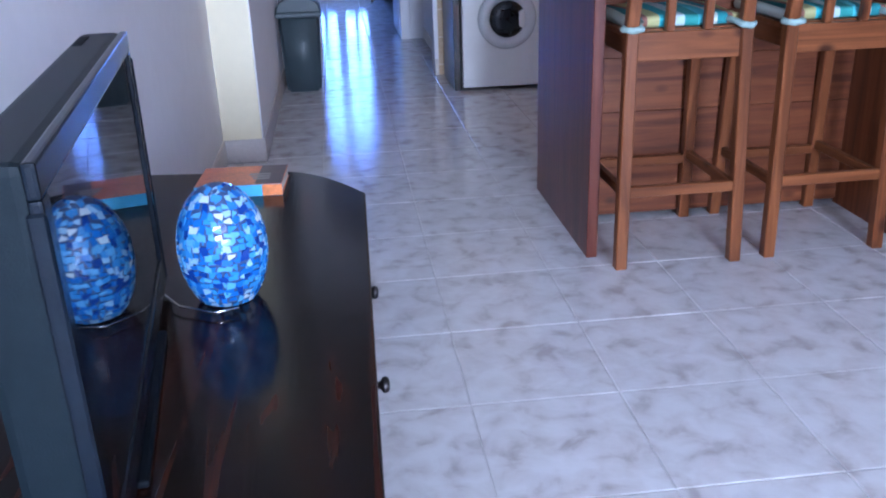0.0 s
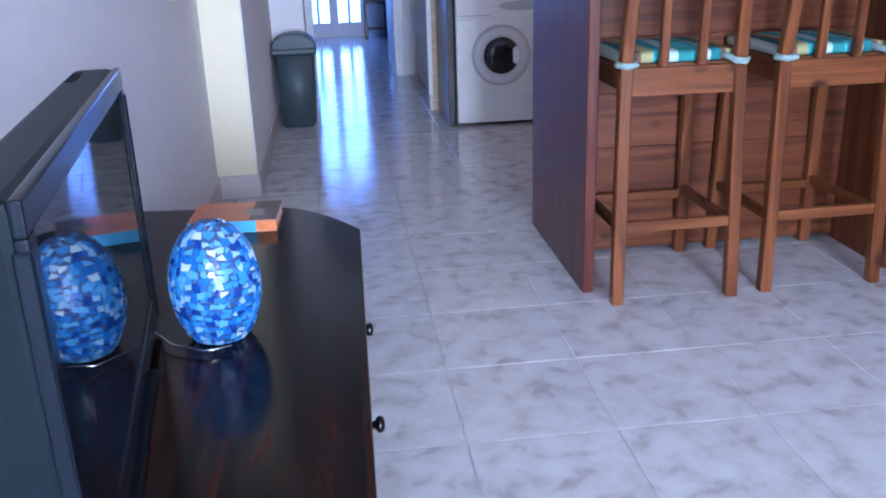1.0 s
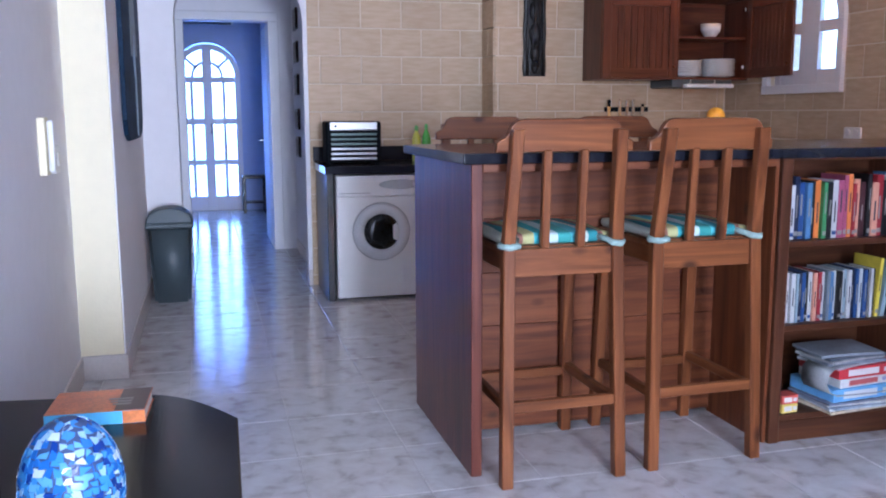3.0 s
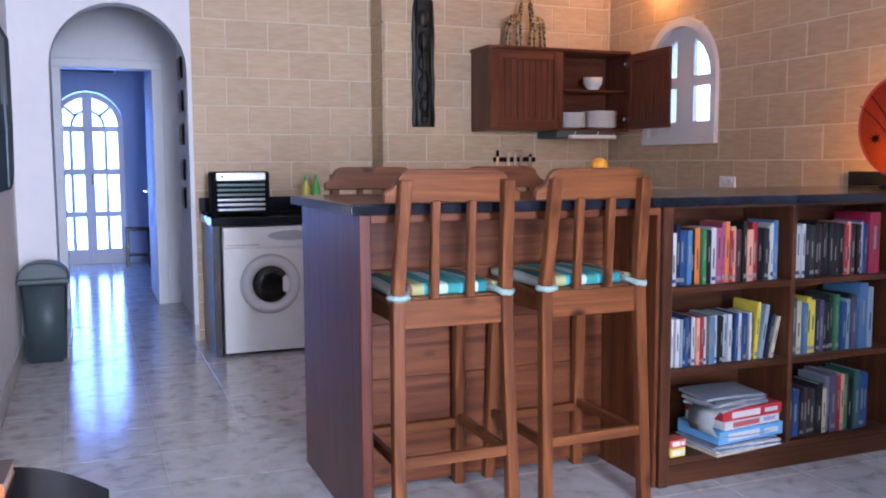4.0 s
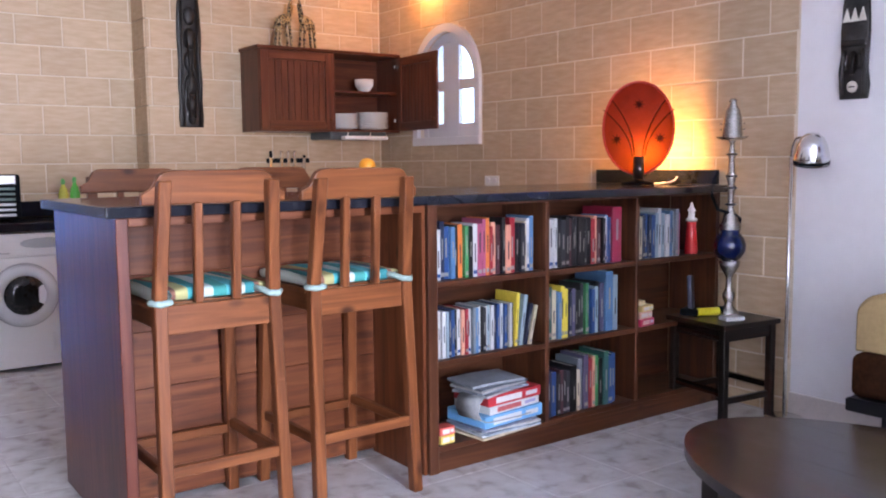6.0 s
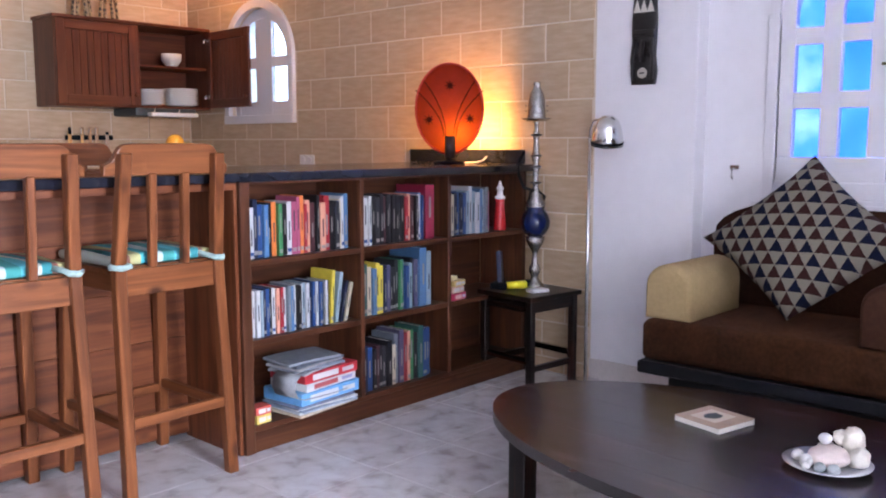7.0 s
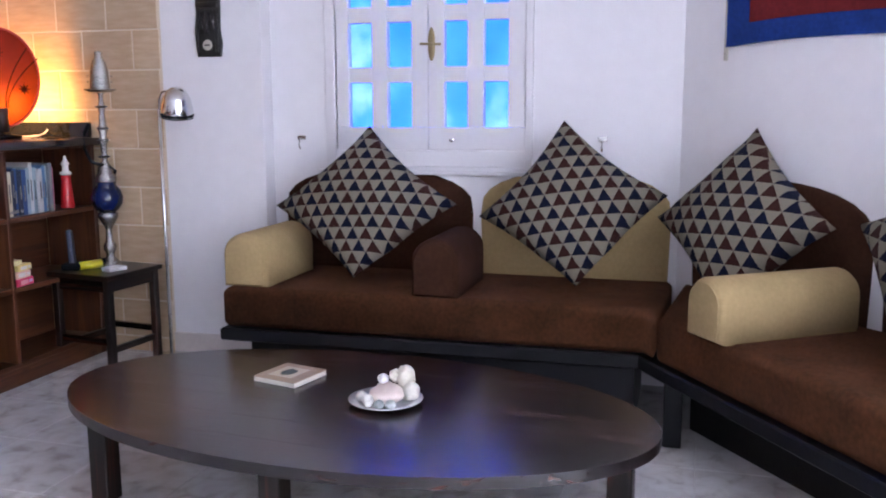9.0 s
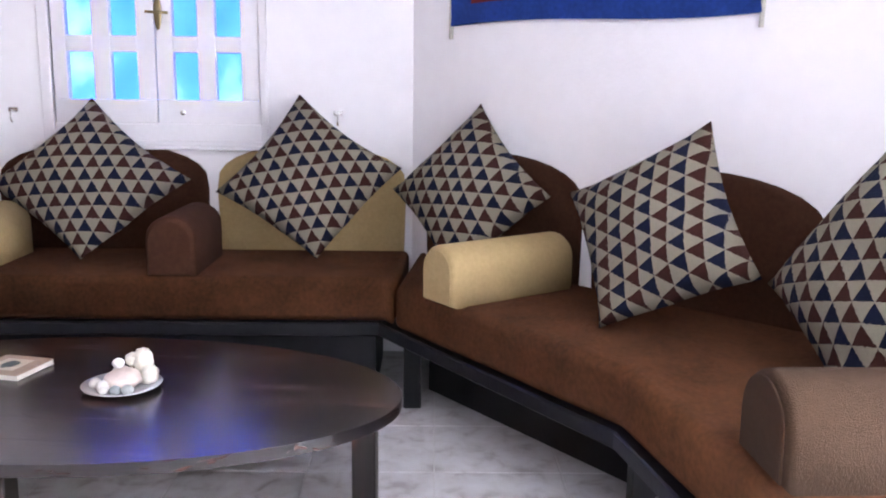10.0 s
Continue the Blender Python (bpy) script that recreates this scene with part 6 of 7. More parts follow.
def seat_pad():
    pd = thing("seat_pad", pose(0, 0, 0), "teal striped cotton seat pad tied to a bar stool", "seat pad", "stool pads")
    n = 14
    own = bm_box(-0.205, -0.165, 0.0, 0.205, 0.225, 0.042, 0.018, seg=3)
    bmesh.ops.subdivide_edges(own, edges=[e for e in own.edges if e.calc_length() > 0.2], cuts=6, use_grid_fill=True)
    for v in own.verts:
        if v.co.z > 0.03:
            v.co.z += 0.010 * math.cos(v.co.x * 7) * math.cos((v.co.y - 0.03) * 7) - 0.006
            v.co.z += 0.003 * math.sin(v.co.x * 31 + v.co.y * 17)
    part("cushion", own, M_STRIPE, pd, "", True)
    for s in (-1, 1):
        part("tie", bm_tube([(s * 0.15, -0.16, 0.02), (s * 0.172, -0.19, 0.012), (s * 0.170, -0.235, 0.008), (s * 0.20, -0.238, 0.004), (s * 0.224, -0.205, 0.006), (s * 0.20, -0.17, 0.012)], 0.011, 8), M_TIE, pd, "pale cloth tie", True)
    return pd


pad_a = seat_pad()
pad_a.matrix_world = pose(1.205, 3.03, 0.826)
copy_thing(pad_a, pose(1.755, 3.045, 0.826, 0, 0, 1.0))


# ---- television, egg lamp, book on the stand ----
def television():
    tv = thing("television", pose(-0.283, 1.285, 0.50, 0, 0, 6.6), "black flat-screen television on its stand", "television")
    # local: y runs along the screen, +x faces the room
    w, h, d, z0 = 0.465, 0.537, 0.085, 0.025
    part("back_shell", bm_box(-d, -w, z0, -0.012, w, h, 0.012, seg=2), M_SHELL, tv, "blue-black plastic back")
    for nm, b in (("bezel", (-0.014, -w, h - 0.038, 0.0, w, h)), ("bezel", (-0.014, -w, z0, 0.0, w, z0 + 0.055)), ("bezel", (-0.014, -w, z0 + 0.055, 0.0, -w + 0.036, h - 0.038)), ("bezel", (-0.014, w - 0.036, z0 + 0.055, 0.0, w, h - 0.038))):
        part(nm, bm_box(*b, 0.004, seg=2), M_TVRIM, tv, "glossy black bezel")
    part("screen", bm_box(-0.013, -w + 0.034, z0 + 0.053, -0.005, w - 0.034, h - 0.036), M_SCREEN, tv, "dark reflecting screen")
    part("button_slot", bm_box(-0.075, w - 0.16, h - 0.001, -0.060, w - 0.06, h + 0.002), M_BLACK, tv)
    for s in (-1, 1):
        part("edge_trim", bm_box(-0.018, s * w - 0.004, z0, 0.002, s * w + 0.004, h - 0.05, 0.003), M_TVRIM, tv, "shiny edge trim")
    part("neck", bm_box(-0.075, -0.08, 0.012, -0.03, 0.08, z0 + 0.01, 0.004), M_BLACK, tv)
    part("foot", bm_box(-0.13, -0.24, 0.001, 0.01, 0.24, 0.014, 0.006, seg=2), M_BLACK, tv)
    part("brand_bar", bm_box(-0.07, -w - 0.0012, 0.13, -0.04, -w + 0.001, 0.142), M_CHROME, tv)


television()


def egg_lamp():
    """Glass egg covered with irregular blue mosaic chips standing proud of dark grout."""
    eg = thing("egg_lamp", pose(-0.203, 1.685, 0.501), "egg-shaped lamp covered in blue glass mosaic", "lamp")
    hgt, rmax = 0.245, 0.0885

    def radius(t):
        q = (0.46 - t) / 0.58 if t < 0.46 else (t - 0.46) / 0.54
        return rmax * math.sqrt(max(0.0, 1 - q * q))
    prof = [(radius(k / 40) * 0.982, hgt * k / 40) for k in range(41)]
    prof = [(0, 0)] + prof
    body = part("body", bm_lathe(prof, 40), mat("dark_blue_grout", (0.03, 0.06, 0.16), 0.5, 0, 40, 0.2), eg, "", True)
    m = bpy.data.materials.new("blue_glass_chips")
    m.use_nodes = True
    nt = m.node_tree
    b = nt.nodes["Principled BSDF"]
    geo = nt.nodes.new("ShaderNodeNewGeometry")
    r = ramp(nt, [(0.0, (0.015, 0.05, 0.26)), (0.12, (0.03, 0.15, 0.48)), (0.36, (0.06, 0.25, 0.58)), (0.62, (0.13, 0.36, 0.66)), (0.82, (0.30, 0.48, 0.70)), (0.94, (0.55, 0.64, 0.72))])
    r.color_ramp.interpolation = 'CONSTANT'
    oi = nt.nodes.new("ShaderNodeObjectInfo")
    both = nt.nodes.new("ShaderNodeMath")
    both.operation = 'ADD'
    nt.links.new(geo.outputs["Random Per Island"], both.inputs[0])
    nt.links.new(oi.outputs["Random"], both.inputs[1])
    wrap = nt.nodes.new("ShaderNodeMath")
    wrap.operation = 'FRACT'
    nt.links.new(both.outputs[0], wrap.inputs[0])
    nt.links.new(wrap.outputs[0], r.inputs["Fac"])
    nt.links.new(r.outputs[0], b.inputs["Base Color"])
    b.inputs["Roughness"].default_value = 0.12
    b.inputs["Coat Weight"].default_value = 0.4
    own = bmesh.new()
    rng = random.Random(5)
    rows = 19
    for k in range(rows):
        t0, t1 = k / rows, (k + 1) / rows
        rm = radius((t0 + t1) / 2)
        n = max(4, int(2 * math.pi * rm / rng.uniform(0.0125, 0.0165)))
        cuts = sorted((j + rng.uniform(-0.28, 0.28)) / n for j in range(n))
        ofs = rng.random()
        for j in range(n):
            a0, a1 = cuts[j], cuts[(j + 1) % n] + (1 if j == n - 1 else 0)
            g = 0.0009 / max(2 * math.pi * rm, 0.02)
            corners = []
            for tt, aa in ((t0, a0 + g), (t0, a1 - g), (t1, a1 - g), (t1, a0 + g)):
                tt = min(max(tt + rng.uniform(-0.019, 0.019) + (0.004 if tt == t0 else -0.004), 0.004), 0.992)
                aa = (aa + rng.uniform(-0.26, 0.26) / n + ofs) * 2 * math.pi
                rr = radius(tt) + 0.0012 + rng.uniform(0, 0.0008)
                corners.append((rr * math.cos(aa), rr * math.sin(aa), hgt * tt))
            single = sum(c[1] for c in corners) < 0.0
            chip = bmesh.new() if single else own
            top = [chip.verts.new(c) for c in corners]
            low = [chip.verts.new((c[0] * 0.965, c[1] * 0.965, c[2])) for c in corners]
            chip.faces.new(top)
            for q in range(4):
                chip.faces.new((low[q], low[(q + 1) % 4], top[(q + 1) % 4], top[q]))
            if single:
                part("mosaic_chip", chip, m, body)
    part("mosaic_rest", own, m, eg, "irregular blue glass chips")["kind"] = "stuff"
    part("cord", bm_tube([(0.03, -0.088, 0.012), (-0.02, -0.10, 0.010), (-0.09, -0.06, 0.012), (-0.15, 0.02, 0.02), (-0.17, 0.12, 0.05), (-0.16, 0.16, 0.09), (-0.20, 0.16, 0.08)], 0.0022, 6), M_CHROME, eg, "thin clear flex", True)


egg_lamp()


def stand_book():
    b = thing("paperback_book", pose(-0.24, 2.44, 0.5005, 0, 0, -3), "thick paperback with an orange and dark cover lying flat", "book")
    w, d, h = 0.24, 0.185, 0.034
    part("pages", bm_box(-w / 2 + 0.003, -d / 2 + 0.002, 0.002, w / 2 - 0.004, d / 2 - 0.003, h - 0.002), M_PAPER, b)
    mo = mat("orange_cover", (0.50, 0.11, 0.03), 0.35, 0, 14, 0.45)
    part("cover", bm_box(-w / 2, -d / 2, h - 0.002, w / 2, d / 2, h, 0.0008), mo, b, "orange sunset cover")
    part("cover", bm_box(-w / 2, -d / 2, 0, w / 2, d / 2, 0.002, 0.0008), mo, b)
    part("spine", bm_box(-w / 2, -d / 2 - 0.0005, 0.0005, w / 2, -d / 2 + 0.0015, h - 0.0005), mat("blue_spine", (0.12, 0.50, 0.80), 0.4, 0, 14, 0.1), b, "bright blue spine")
    part("spine_patch", bm_box(w / 2 - 0.055, -d / 2 - 0.0012, 0.001, w / 2, -d / 2, h - 0.001), mat("orange_patch", (0.66, 0.20, 0.06), 0.4, 0, 60, 0.4), b)
    part("cover_panel", bm_box(w / 2 - 0.075, -d / 2 + 0.004, h, w / 2 - 0.002, d / 2 - 0.002, h + 0.0006), mat("dark_cover_panel", (0.06, 0.02, 0.02), 0.35, 0, 20, 0.3), b)
    for k in range(3):
        part("title_bar", bm_box(w / 2 - 0.085 - k * 0.008, -0.045 + k * 0.022, h + 0.0002, w / 2 - 0.04, -0.033 + k * 0.022, h + 0.0012), M_BAR_W, b)


stand_book()
cab = thing("cable", pose(0, 0, 0), "loose black cable hanging behind the television", "cable")
part("flex", bm_tube([(-0.44, 1.10, 0.66), (-0.47, 1.08, 0.58), (-0.49, 1.05, 0.51), (-0.45, 1.0, 0.506), (-0.42, 0.96, 0.507), (-0.45, 0.92, 0.507), (-0.50, 0.98, 0.51), (-0.53, 1.08, 0.52), (-0.55, 1.14, 0.60), (-0.57, 1.12, 0.70)], 0.0045, 6), M_BLACK, cab)


# ---- coffee table things ----
bk = thing("coaster_book", pose(2.768, 1.235, 0.346, 0, 0, -13.5), "small square card-covered notebook on the coffee table", "notebook")
part("pages", bm_box(-0.088, -0.088, 0.002, 0.088, 0.088, 0.016), M_PAPER, bk)
part("cover", bm_box(-0.09, -0.09, 0.016, 0.09, 0.09, 0.019, 0.001), mat("tan_card", (0.36, 0.25, 0.17), 0.5, 0, 20, 0.2), bk, "tan card cover")
part("cover", bm_box(-0.09, -0.09, 0.0, 0.09, 0.09, 0.002, 0.0005), mat("white_card", (0.66, 0.62, 0.58), 0.6), bk)
part("picture_panel", bm_box(-0.055, -0.045, 0.019, 0.055, 0.055, 0.0198), mat("cream_panel", (0.55, 0.47, 0.36), 0.5, 0, 30, 0.1), bk)
part("picture_shape", bm_prism([(0.038 * math.cos(k * math.pi / 8) * (1 if k % 3 else 0.8), 0.005 + 0.026 * math.sin(k * math.pi / 8)) for k in range(16)], 0.0199, 0.0206), mat("slate_print", (0.03, 0.045, 0.05), 0.5), bk)


def shell_plate():
    cx, cy, cz = 2.60, 0.82, 0.346
    tagged(part("saucer", bm_lathe([(0, 0.002), (0.06, 0.0), (0.085, 0.006), (0.118, 0.016), (0.12, 0.019), (0.085, 0.010), (0.05, 0.005), (0, 0.005)], 36), M_CHINA2, None, "", True), "shallow silver-white dish holding pale stones", "dish").location = (cx, cy, cz)
    rng = random.Random(3)
    stones = [(0.0, -0.005, 0.033, 0.062, 0.030, (0.66, 0.55, 0.50)), (0.055, -0.05, 0.030, 0.036, 0.028, (0.66, 0.62, 0.52)), (0.03, -0.075, 0.036, 0.03, 0.03, (0.64, 0.60, 0.52)), (0.055, 0.02, 0.03, 0.034, 0.026, (0.62, 0.58, 0.54)),
              (-0.05, 0.04, 0.024, 0.022, 0.018, (0.68, 0.66, 0.62)), (-0.075, -0.005, 0.022, 0.018, 0.014, (0.30, 0.33, 0.33)), (-0.07, -0.04, 0.022, 0.02, 0.014, (0.40, 0.43, 0.42)), (-0.02, 0.075, 0.024, 0.02, 0.016, (0.68, 0.64, 0.58)),
              (0.02, 0.015, 0.075, 0.020, 0.016, (0.70, 0.69, 0.66)), (0.045, -0.02, 0.080, 0.024, 0.022, (0.70, 0.66, 0.56)), (0.05, -0.05, 0.078, 0.034, 0.036, (0.68, 0.63, 0.53)), (-0.08, 0.03, 0.022, 0.014, 0.012, (0.66, 0.64, 0.6))]
    for k, (x, y, z, r, rz, c) in enumerate(stones):
        bm = bmesh.new()
        bmesh.ops.create_icosphere(bm, subdivisions=3, radius=1)
        amp = 0.28 if k in (1, 2, 9, 10) else 0.10
        for v in bm.verts:
            q = 1 + amp * noise.noise(v.co * (3.2 if amp > 0.2 else 1.6) + Vector((k * 3.7, 0, 0)))
            v.co = Vector((v.co.x * r, v.co.y * r * 0.9, v.co.z * rz)) * q
        o = part("shell" if amp > 0.2 else "pebble", bm, mat("shell_stone", c, 0.7, 0, 40, 0.15, 0.4, 120), None, "", True)
        o.location = (cx + x, cy + y, cz + z)
        tagged(o, "rough cream coral piece on the dish" if amp > 0.2 else "smooth pale pebble on the dish", "shell" if amp > 0.2 else "pebble", "stones on the dish")


M_CHINA2 = mat("silvered_dish", (0.62, 0.62, 0.64), 0.25, 0.3, 12, 0.08)
shell_plate()


# ---- hall things ----
def pedal_bin():
    b = thing("waste_bin", pose(-0.207, 6.29, 0) @ Matrix.Diagonal((1.12, 1, 1.04, 1)), "tall dark grey plastic kitchen bin with domed swing lid", "bin")
    own = bmesh.new()
    lo = [(-0.105, -0.085), (0.105, -0.085), (0.105, 0.085), (-0.105, 0.085)]
    v0 = [own.verts.new((x, y, 0.0)) for x, y in lo]
    v1 = [own.verts.new((x * 1.2, y * 1.2, 0.50)) for x, y in lo]
    own.faces.new(v0[::-1])
    own.faces.new(v1)
    for k in range(4):
        own.faces.new((v0[k], v0[(k + 1) % 4], v1[(k + 1) % 4], v1[k]))
    bmesh.ops.bevel(own, geom=own.edges[:], offset=0.018, segments=3, affect='EDGES')
    part("body", own, M_DGREY, b, "", True)
    part("rim", bm_box(-0.138, -0.112, 0.492, 0.138, 0.112, 0.525, 0.01, seg=2), M_DGREY, b)
    pr = [(-0.135, 0)] + [(0.135 * -math.cos(math.pi * k / 12), 0.105 * math.sin(math.pi * k / 12) ** 0.8) for k in range(13)] + [(0.135, 0)]
    part("lid", bm_prism([(x, 0.522 + z) for x, z in pr[1:-1]], -0.108, 0.108, 0.01, 2, m=TO_Y), M_DGREY, b, "", False)


pedal_bin()


def hall_picture():
    m = mat("dark_blue_painting", (0.012, 0.032, 0.065), 0.6, 0, 5, 0.7, spec=0.12)
    p = thing("wall_picture", pose(0, 0, 0), "tall rounded dark blue painted panel in the hall", "picture")
    out = [(5.02, 1.24), (5.08, 1.16), (5.22, 1.125), (5.95, 1.125), (6.12, 1.15), (6.22, 1.22), (6.30, 1.5), (6.30, 2.05), (5.02, 2.05)]
    part("panel", bm_prism(out, -0.366, -0.340, 0.005, 2, m=TO_X), m, p)
    part("pale_shape", bm_prism([(5.72, 1.15), (5.80, 1.14), (5.84, 1.50), (5.76, 1.75), (5.66, 1.62), (5.74, 1.45)], -0.340, -0.337, m=TO_X), mat("pale_blue_paint", (0.22, 0.36, 0.46), 0.4, 0, 9, 0.3), p)
    part("dark_shape", bm_prism([(5.5, 1.6), (5.95, 1.62), (5.9, 2.0), (5.55, 2.0)], -0.340, -0.3375, m=TO_X), mat("green_grey_paint", (0.07, 0.12, 0.12), 0.4, 0, 9, 0.4), p)


hall_picture()
ic = thing("entry_phone", pose(XW, 3.80, 1.035), "white wall-mounted entry phone", "entry phone")
part("base", bm_box(0, -0.045, 0, 0.03, 0.045, 0.225, 0.008, seg=2), M_CREAM, ic)
part("handset", bm_box(0.031, -0.02, 0.012, 0.055, 0.02, 0.212, 0.01, seg=2), M_WHITE, ic)
th2 = thing("wall_switch", pose(XW, 4.02, 1.03), "white plastic wall switch box with a cable", "switch")
part("plate", bm_box(0, -0.05, 0, 0.03, 0.05, 0.115, 0.008, seg=2), M_WHITE, th2)
part("rocker", bm_box(0.03, -0.025, 0.03, 0.037, 0.025, 0.085, 0.003), M_WHITE, th2)
for k, z in enumerate((2.08, 1.80, 1.52, 1.22, 0.98)):
    fr = thing("framed_picture", pose(0.86, 8.03, z), "small dark square framed picture in the hall", "picture", "hall pictures")
    part("frame", bm_box(-0.022, -0.13, -0.09, -0.001, 0.13, 0.09, 0.004), M_DARK_Y, fr)
    part("print", bm_box(-0.0235, -0.10, -0.065, -0.0221, 0.10, 0.065), mat("hall_print", (0.12, 0.07, 0.05), 0.4, 0, 20, 0.5), fr)


def hall_bench():
    s = thing("hall_stool", pose(0.68, 11.80, 0), "dark low wooden bench beside the glazed door", "bench")
    part("top", bm_box(-0.19, -0.13, 0.44, 0.11, 0.13, 0.475, 0.004), M_DARK_X, s)
    for a in (-0.17, 0.09):
        for b in (-0.11, 0.11):
            part("leg", bm_box(a - 0.018, b - 0.018, 0, a + 0.018, b + 0.018, 0.44, 0.003), M_DARK_Z, s)
    part("shelf", bm_box(-0.17, -0.11, 0.12, 0.09, 0.11, 0.14, 0.003), M_DARK_X, s)


hall_bench()
ac = thing("air_conditioner", pose(0, 0, 0), "long white wall air conditioner above the glazed door", "air conditioner")
part("body", bm_box(-0.30, 11.90, 2.40, 0.46, 12.098, 2.66, 0.02, seg=3), M_WHITE, ac)
part("outlet", bm_box(-0.27, 11.892, 2.395, 0.43, 11.96, 2.43, 0.004), M_DGREY, ac, "dark air outlet slot")
wl = thing("wall_lamp", pose(XK - 0.01, 5.56, 2.60), "small warm wall lamp above the kitchen window", "lamp")
part("bracket", bm_box(-0.03, -0.03, 0.06, 0.0, 0.03, 0.12, 0.004), M_BRASS, wl)
part("shade", bm_lathe([(0.05, 0.03), (0.075, 0.12), (0.072, 0.12), (0.047, 0.03)], 24, m=pose(-0.10, 0, 0.0)), M_BONE, wl, "", True)
part("arm", bm_tube([(-0.02, 0, 0.10), (-0.06, 0, 0.13), (-0.10, 0, 0.125), (-0.10, 0, 0.10)], 0.006, 8), M_BRASS, wl)


# ---- wall tiles and floor tiles, piece by piece ----
def tile_mesh(name, w, h, t, material, bevel=0.0035):
    """A thin slab with a chamfered face, built in the plane (x, y), face at z = t."""
    me = bpy.data.meshes.new(name)
    b = bevel
    vs = [(0, 0, 0), (w, 0, 0), (w, h, 0), (0, h, 0), (0, 0, t - b * 0.5), (w, 0, t - b * 0.5), (w, h, t - b * 0.5), (0, h, t - b * 0.5), (b, b, t), (w - b, b, t), (w - b, h - b, t), (b, h - b, t)]
    fs = [(0, 1, 5, 4), (1, 2, 6, 5), (2, 3, 7, 6), (3, 0, 4, 7), (4, 5, 9, 8), (5, 6, 10, 9), (6, 7, 11, 10), (7, 4, 8, 11), (8, 9, 10, 11)]
    me.from_pydata(vs, [], fs)
    me.materials.append(material)
    return me


_tile_cache = {}


def tile_wall(parent, m, u0, u1, z1, hole=None, course=0.2005, length=0.302, gap=0.008, shift=0.0):
    """Running-bond tiles over the stretch u0..u1 of a wall plane given by m (u, height, outwards)."""
    rng = random.Random(7)
    row = 0
    z = -0.1185
    while z < z1 - 0.01:
        hh = min(course, z1 - z) - gap
        u = u0 - (length / 2 if row % 2 else 0) - shift
        while u < u1 - 0.012:
            a, b = max(u, u0), min(u + length, u1) - gap
            pieces = [(a, b, z, hh)]
            if hole:
                pieces = []
                for k in range(4 if hole(z, z + hh) else 1):      # tiles beside the opening are cut to fit it
                    za, hb = (z + hh * k / 4, hh / 4) if hole(z, z + hh) else (z, hh)
                    gone = hole(za, za + hb)
                    cut = [(a, b)] if not gone or b <= gone[0] or a >= gone[1] else [(a, min(b, gone[0])), (max(a, gone[1]), b)]
                    pieces += [(p, q, za, hb) for p, q in cut]
                if all((p, q) == (a, b) for p, q, *_ in pieces):
                    pieces = [(a, b, z, hh)]
            lift = rng.uniform(-0.0015, 0.001)
            for p, q, za, hb in pieces:
                if q - p < 0.012:
                    continue
                key = (round(q - p, 3), round(hb, 3))
                if key not in _tile_cache:
                    _tile_cache[key] = tile_mesh("wall_tile", q - p, hb, 0.012, M_BRICK, 0.0035 if hb > 0.1 else 0.0)
                ob = new("wall_tile", _tile_cache[key])
                ob.parent = parent
                ob.matrix_world = m @ Matrix.Translation((p, za, lift))
            u += length
        z += course
        row += 1


def window_gap(z0, z1):
    """The stretch of the side wall taken up by the arched window between two heights."""
    if z1 < 1.43 or z0 > 2.25:
        return None
    hw = 0.39 if z0 < 1.87 else math.sqrt(max(0.0, 0.39 ** 2 - (z0 - 1.87) ** 2))
    return (-5.37 - hw, -5.37 + hw)


by_name = bpy.data.objects
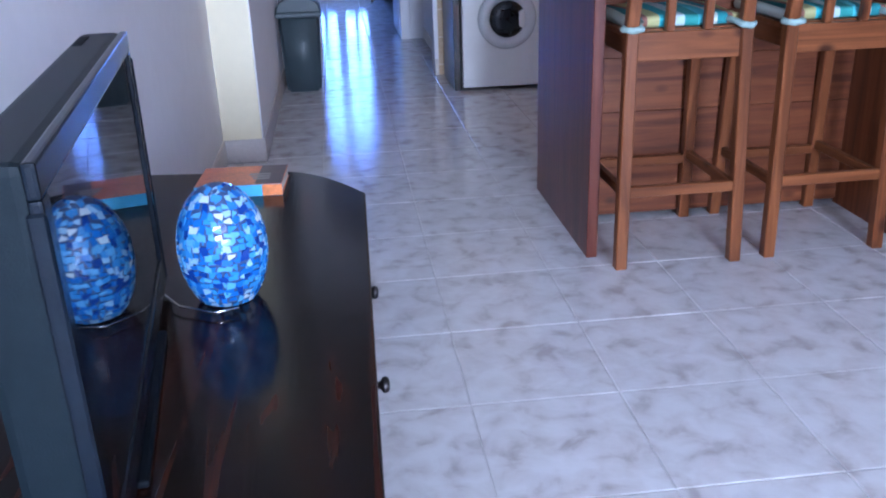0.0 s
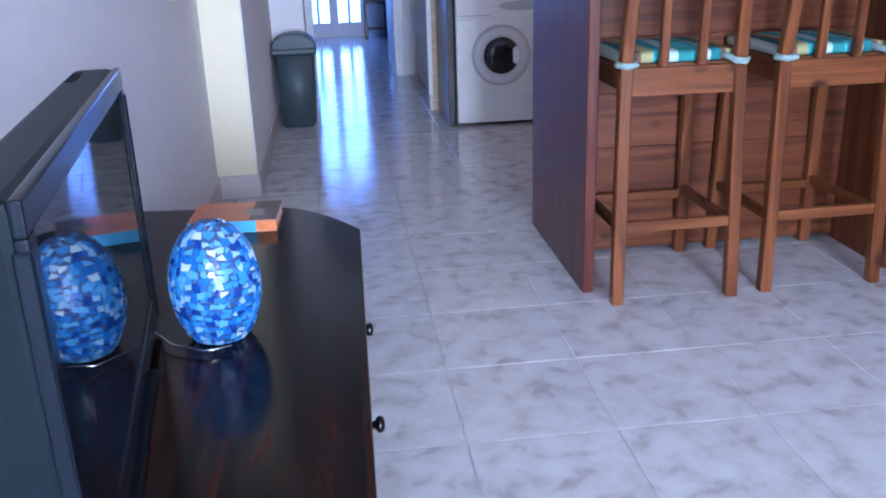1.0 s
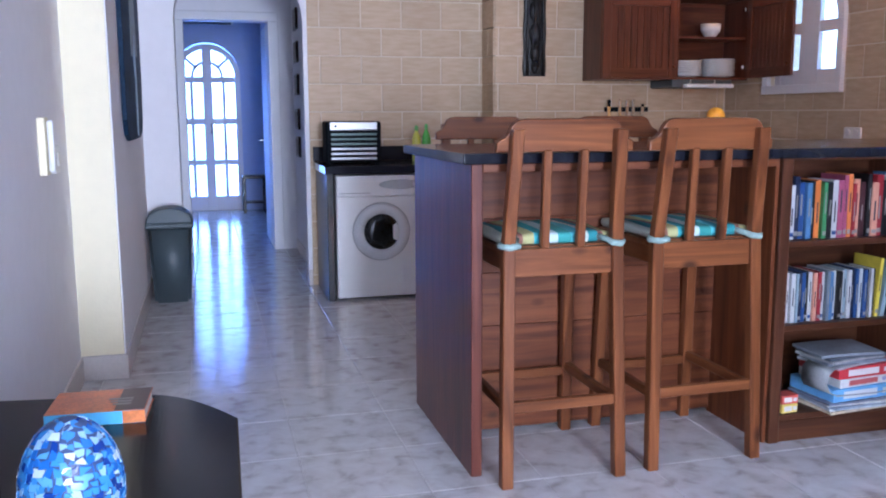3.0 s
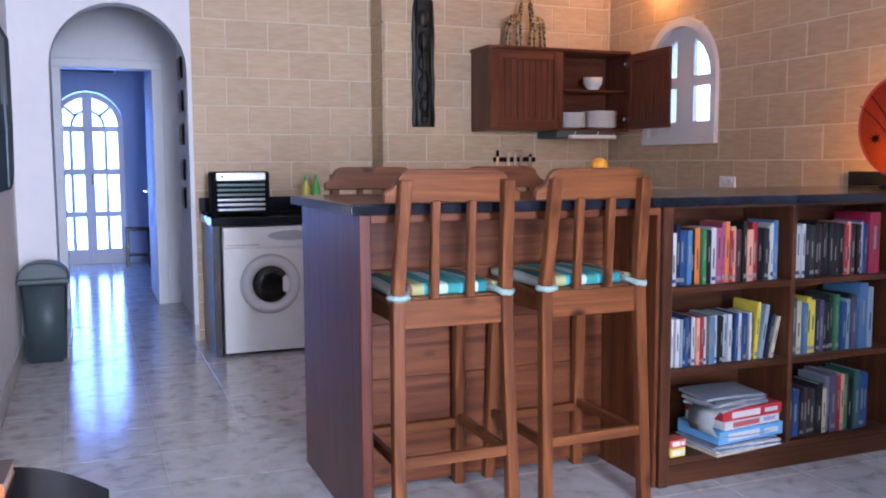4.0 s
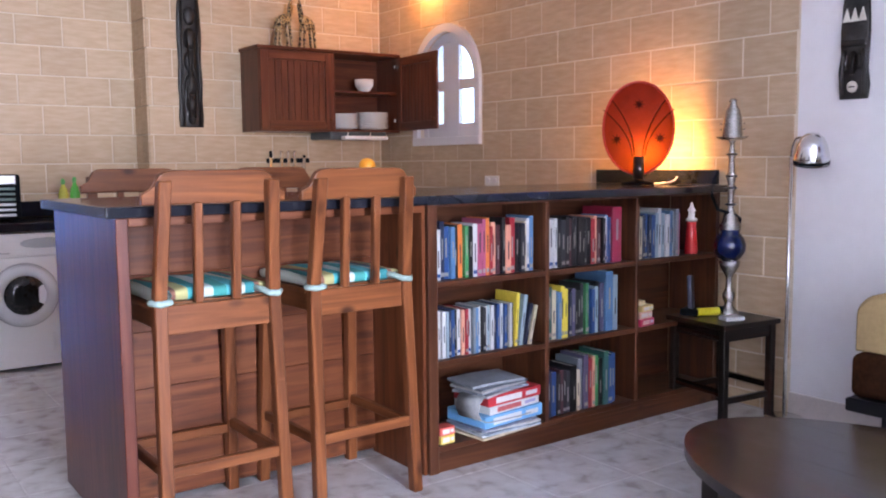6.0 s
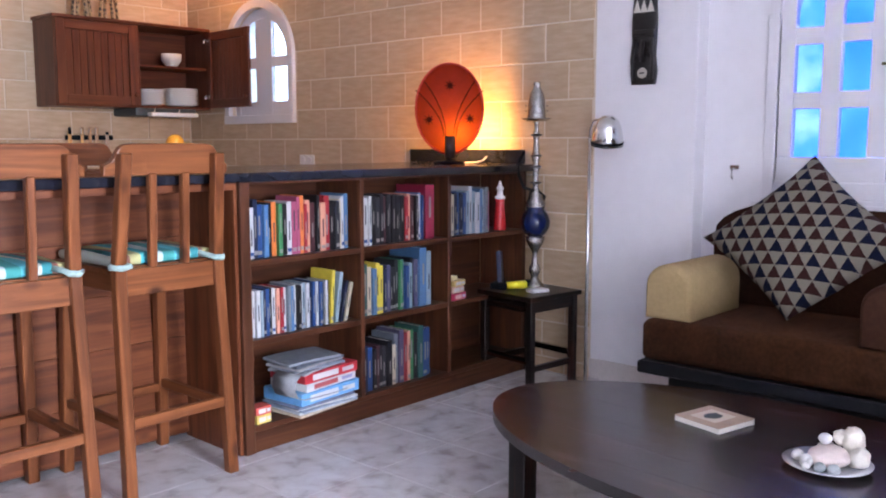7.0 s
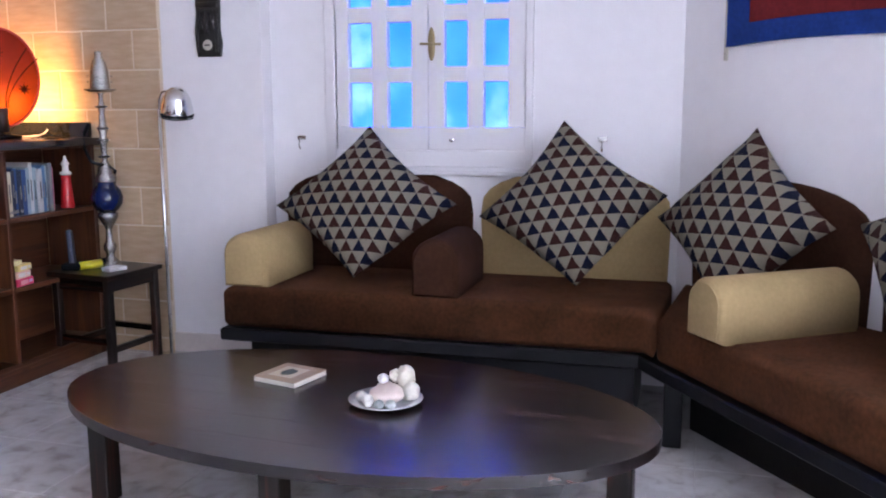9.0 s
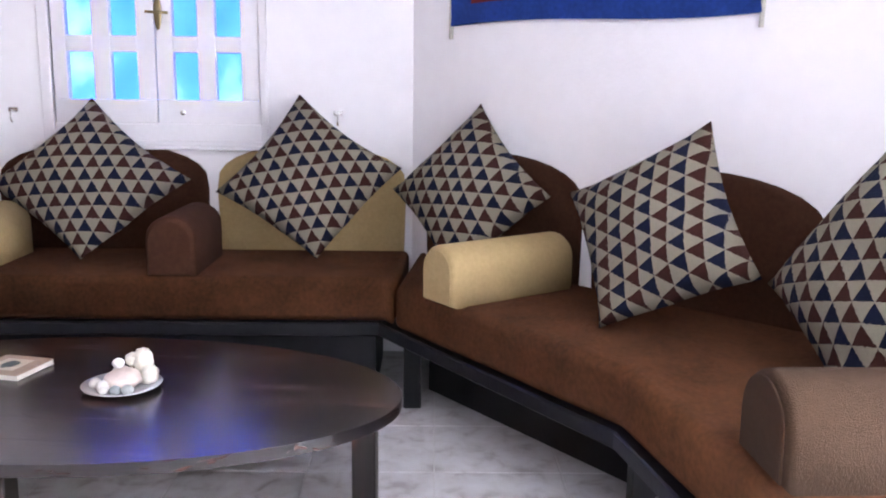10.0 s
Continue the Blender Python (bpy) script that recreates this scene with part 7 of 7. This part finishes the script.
# back wall, left plane (facing -y): u runs along +x
FACE_Y = Matrix(((1, 0, 0, 0), (0, 0, -1, 0), (0, 1, 0, 0), (0, 0, 0, 1)))
FACE_X = Matrix(((0, 0, -1, 0), (-1, 0, 0, 0), (0, 1, 0, 0), (0, 0, 0, 1)))
tile_wall(by_name["wall_kitchen_left"], Matrix.Translation((0, YB1 + 0.012, 0)) @ FACE_Y, 0.787, 2.11, H, shift=0.211)
tile_wall(by_name["wall_kitchen_right"], Matrix.Translation((0, YB2 + 0.012, 0)) @ FACE_Y, 2.112, XK - 0.002, H, shift=0.12)
# return of the projecting plane, facing -x: u runs along -y
tile_wall(by_name["wall_kitchen_right"], Matrix.Translation((2.112, 0, 0)) @ FACE_X, -YB1, -YB2 - 0.002, H)
tile_wall(by_name["wall_kitchen_side"], Matrix.Translation((XK + 0.012, 0, 0)) @ FACE_X, -YB2, -2.517, H,
          hole=window_gap)

TSX, TSY, TX, TY = 0.405, 0.424, 0.337, 1.978      # floor tile and the corner of one of them
_ft = tile_mesh("floor_tile", TSX - 0.004, TSY - 0.004, 0.006, M_FLOOR, 0.0022)
rest_v, rest_f = [], []
rngf = random.Random(9)
for i in range(-4, 11):
    for j in range(-17, 26):
        x, y = TX + i * TSX, TY + j * TSY
        if x < -1.2 or x > 4.4:
            continue
        near = -0.7 < x < 4.2 and -1.7 < y < 7.5
        if near:
            ob = new("floor_tile", _ft)
            ob.parent = floor
            ob.matrix_world = pose(x + 0.002, y + 0.002, -0.006 + rngf.uniform(-0.0004, 0.0002), rngf.uniform(-0.05, 0.05), rngf.uniform(-0.05, 0.05), 0)
        else:
            k = len(rest_v)
            w, h = TSX - 0.004, TSY - 0.004
            rest_v += [(x, y, -0.005), (x + w, y, -0.005), (x + w, y + h, -0.005), (x, y + h, -0.005), (x + 0.002, y + 0.002, 0), (x + w - 0.002, y + 0.002, 0), (x + w - 0.002, y + h - 0.002, 0), (x + 0.002, y + h - 0.002, 0)]
            rest_f += [(k, k + 1, k + 5, k + 4), (k + 1, k + 2, k + 6, k + 5), (k + 2, k + 3, k + 7, k + 6), (k + 3, k, k + 4, k + 7), (k + 4, k + 5, k + 6, k + 7)]
me = bpy.data.meshes.new("far_floor_tiles")
me.from_pydata(rest_v, [], rest_f)
me.materials.append(M_FLOOR)
ob = new("far_floor_tiles", me)
ob.parent = floor
ob["kind"] = "stuff"
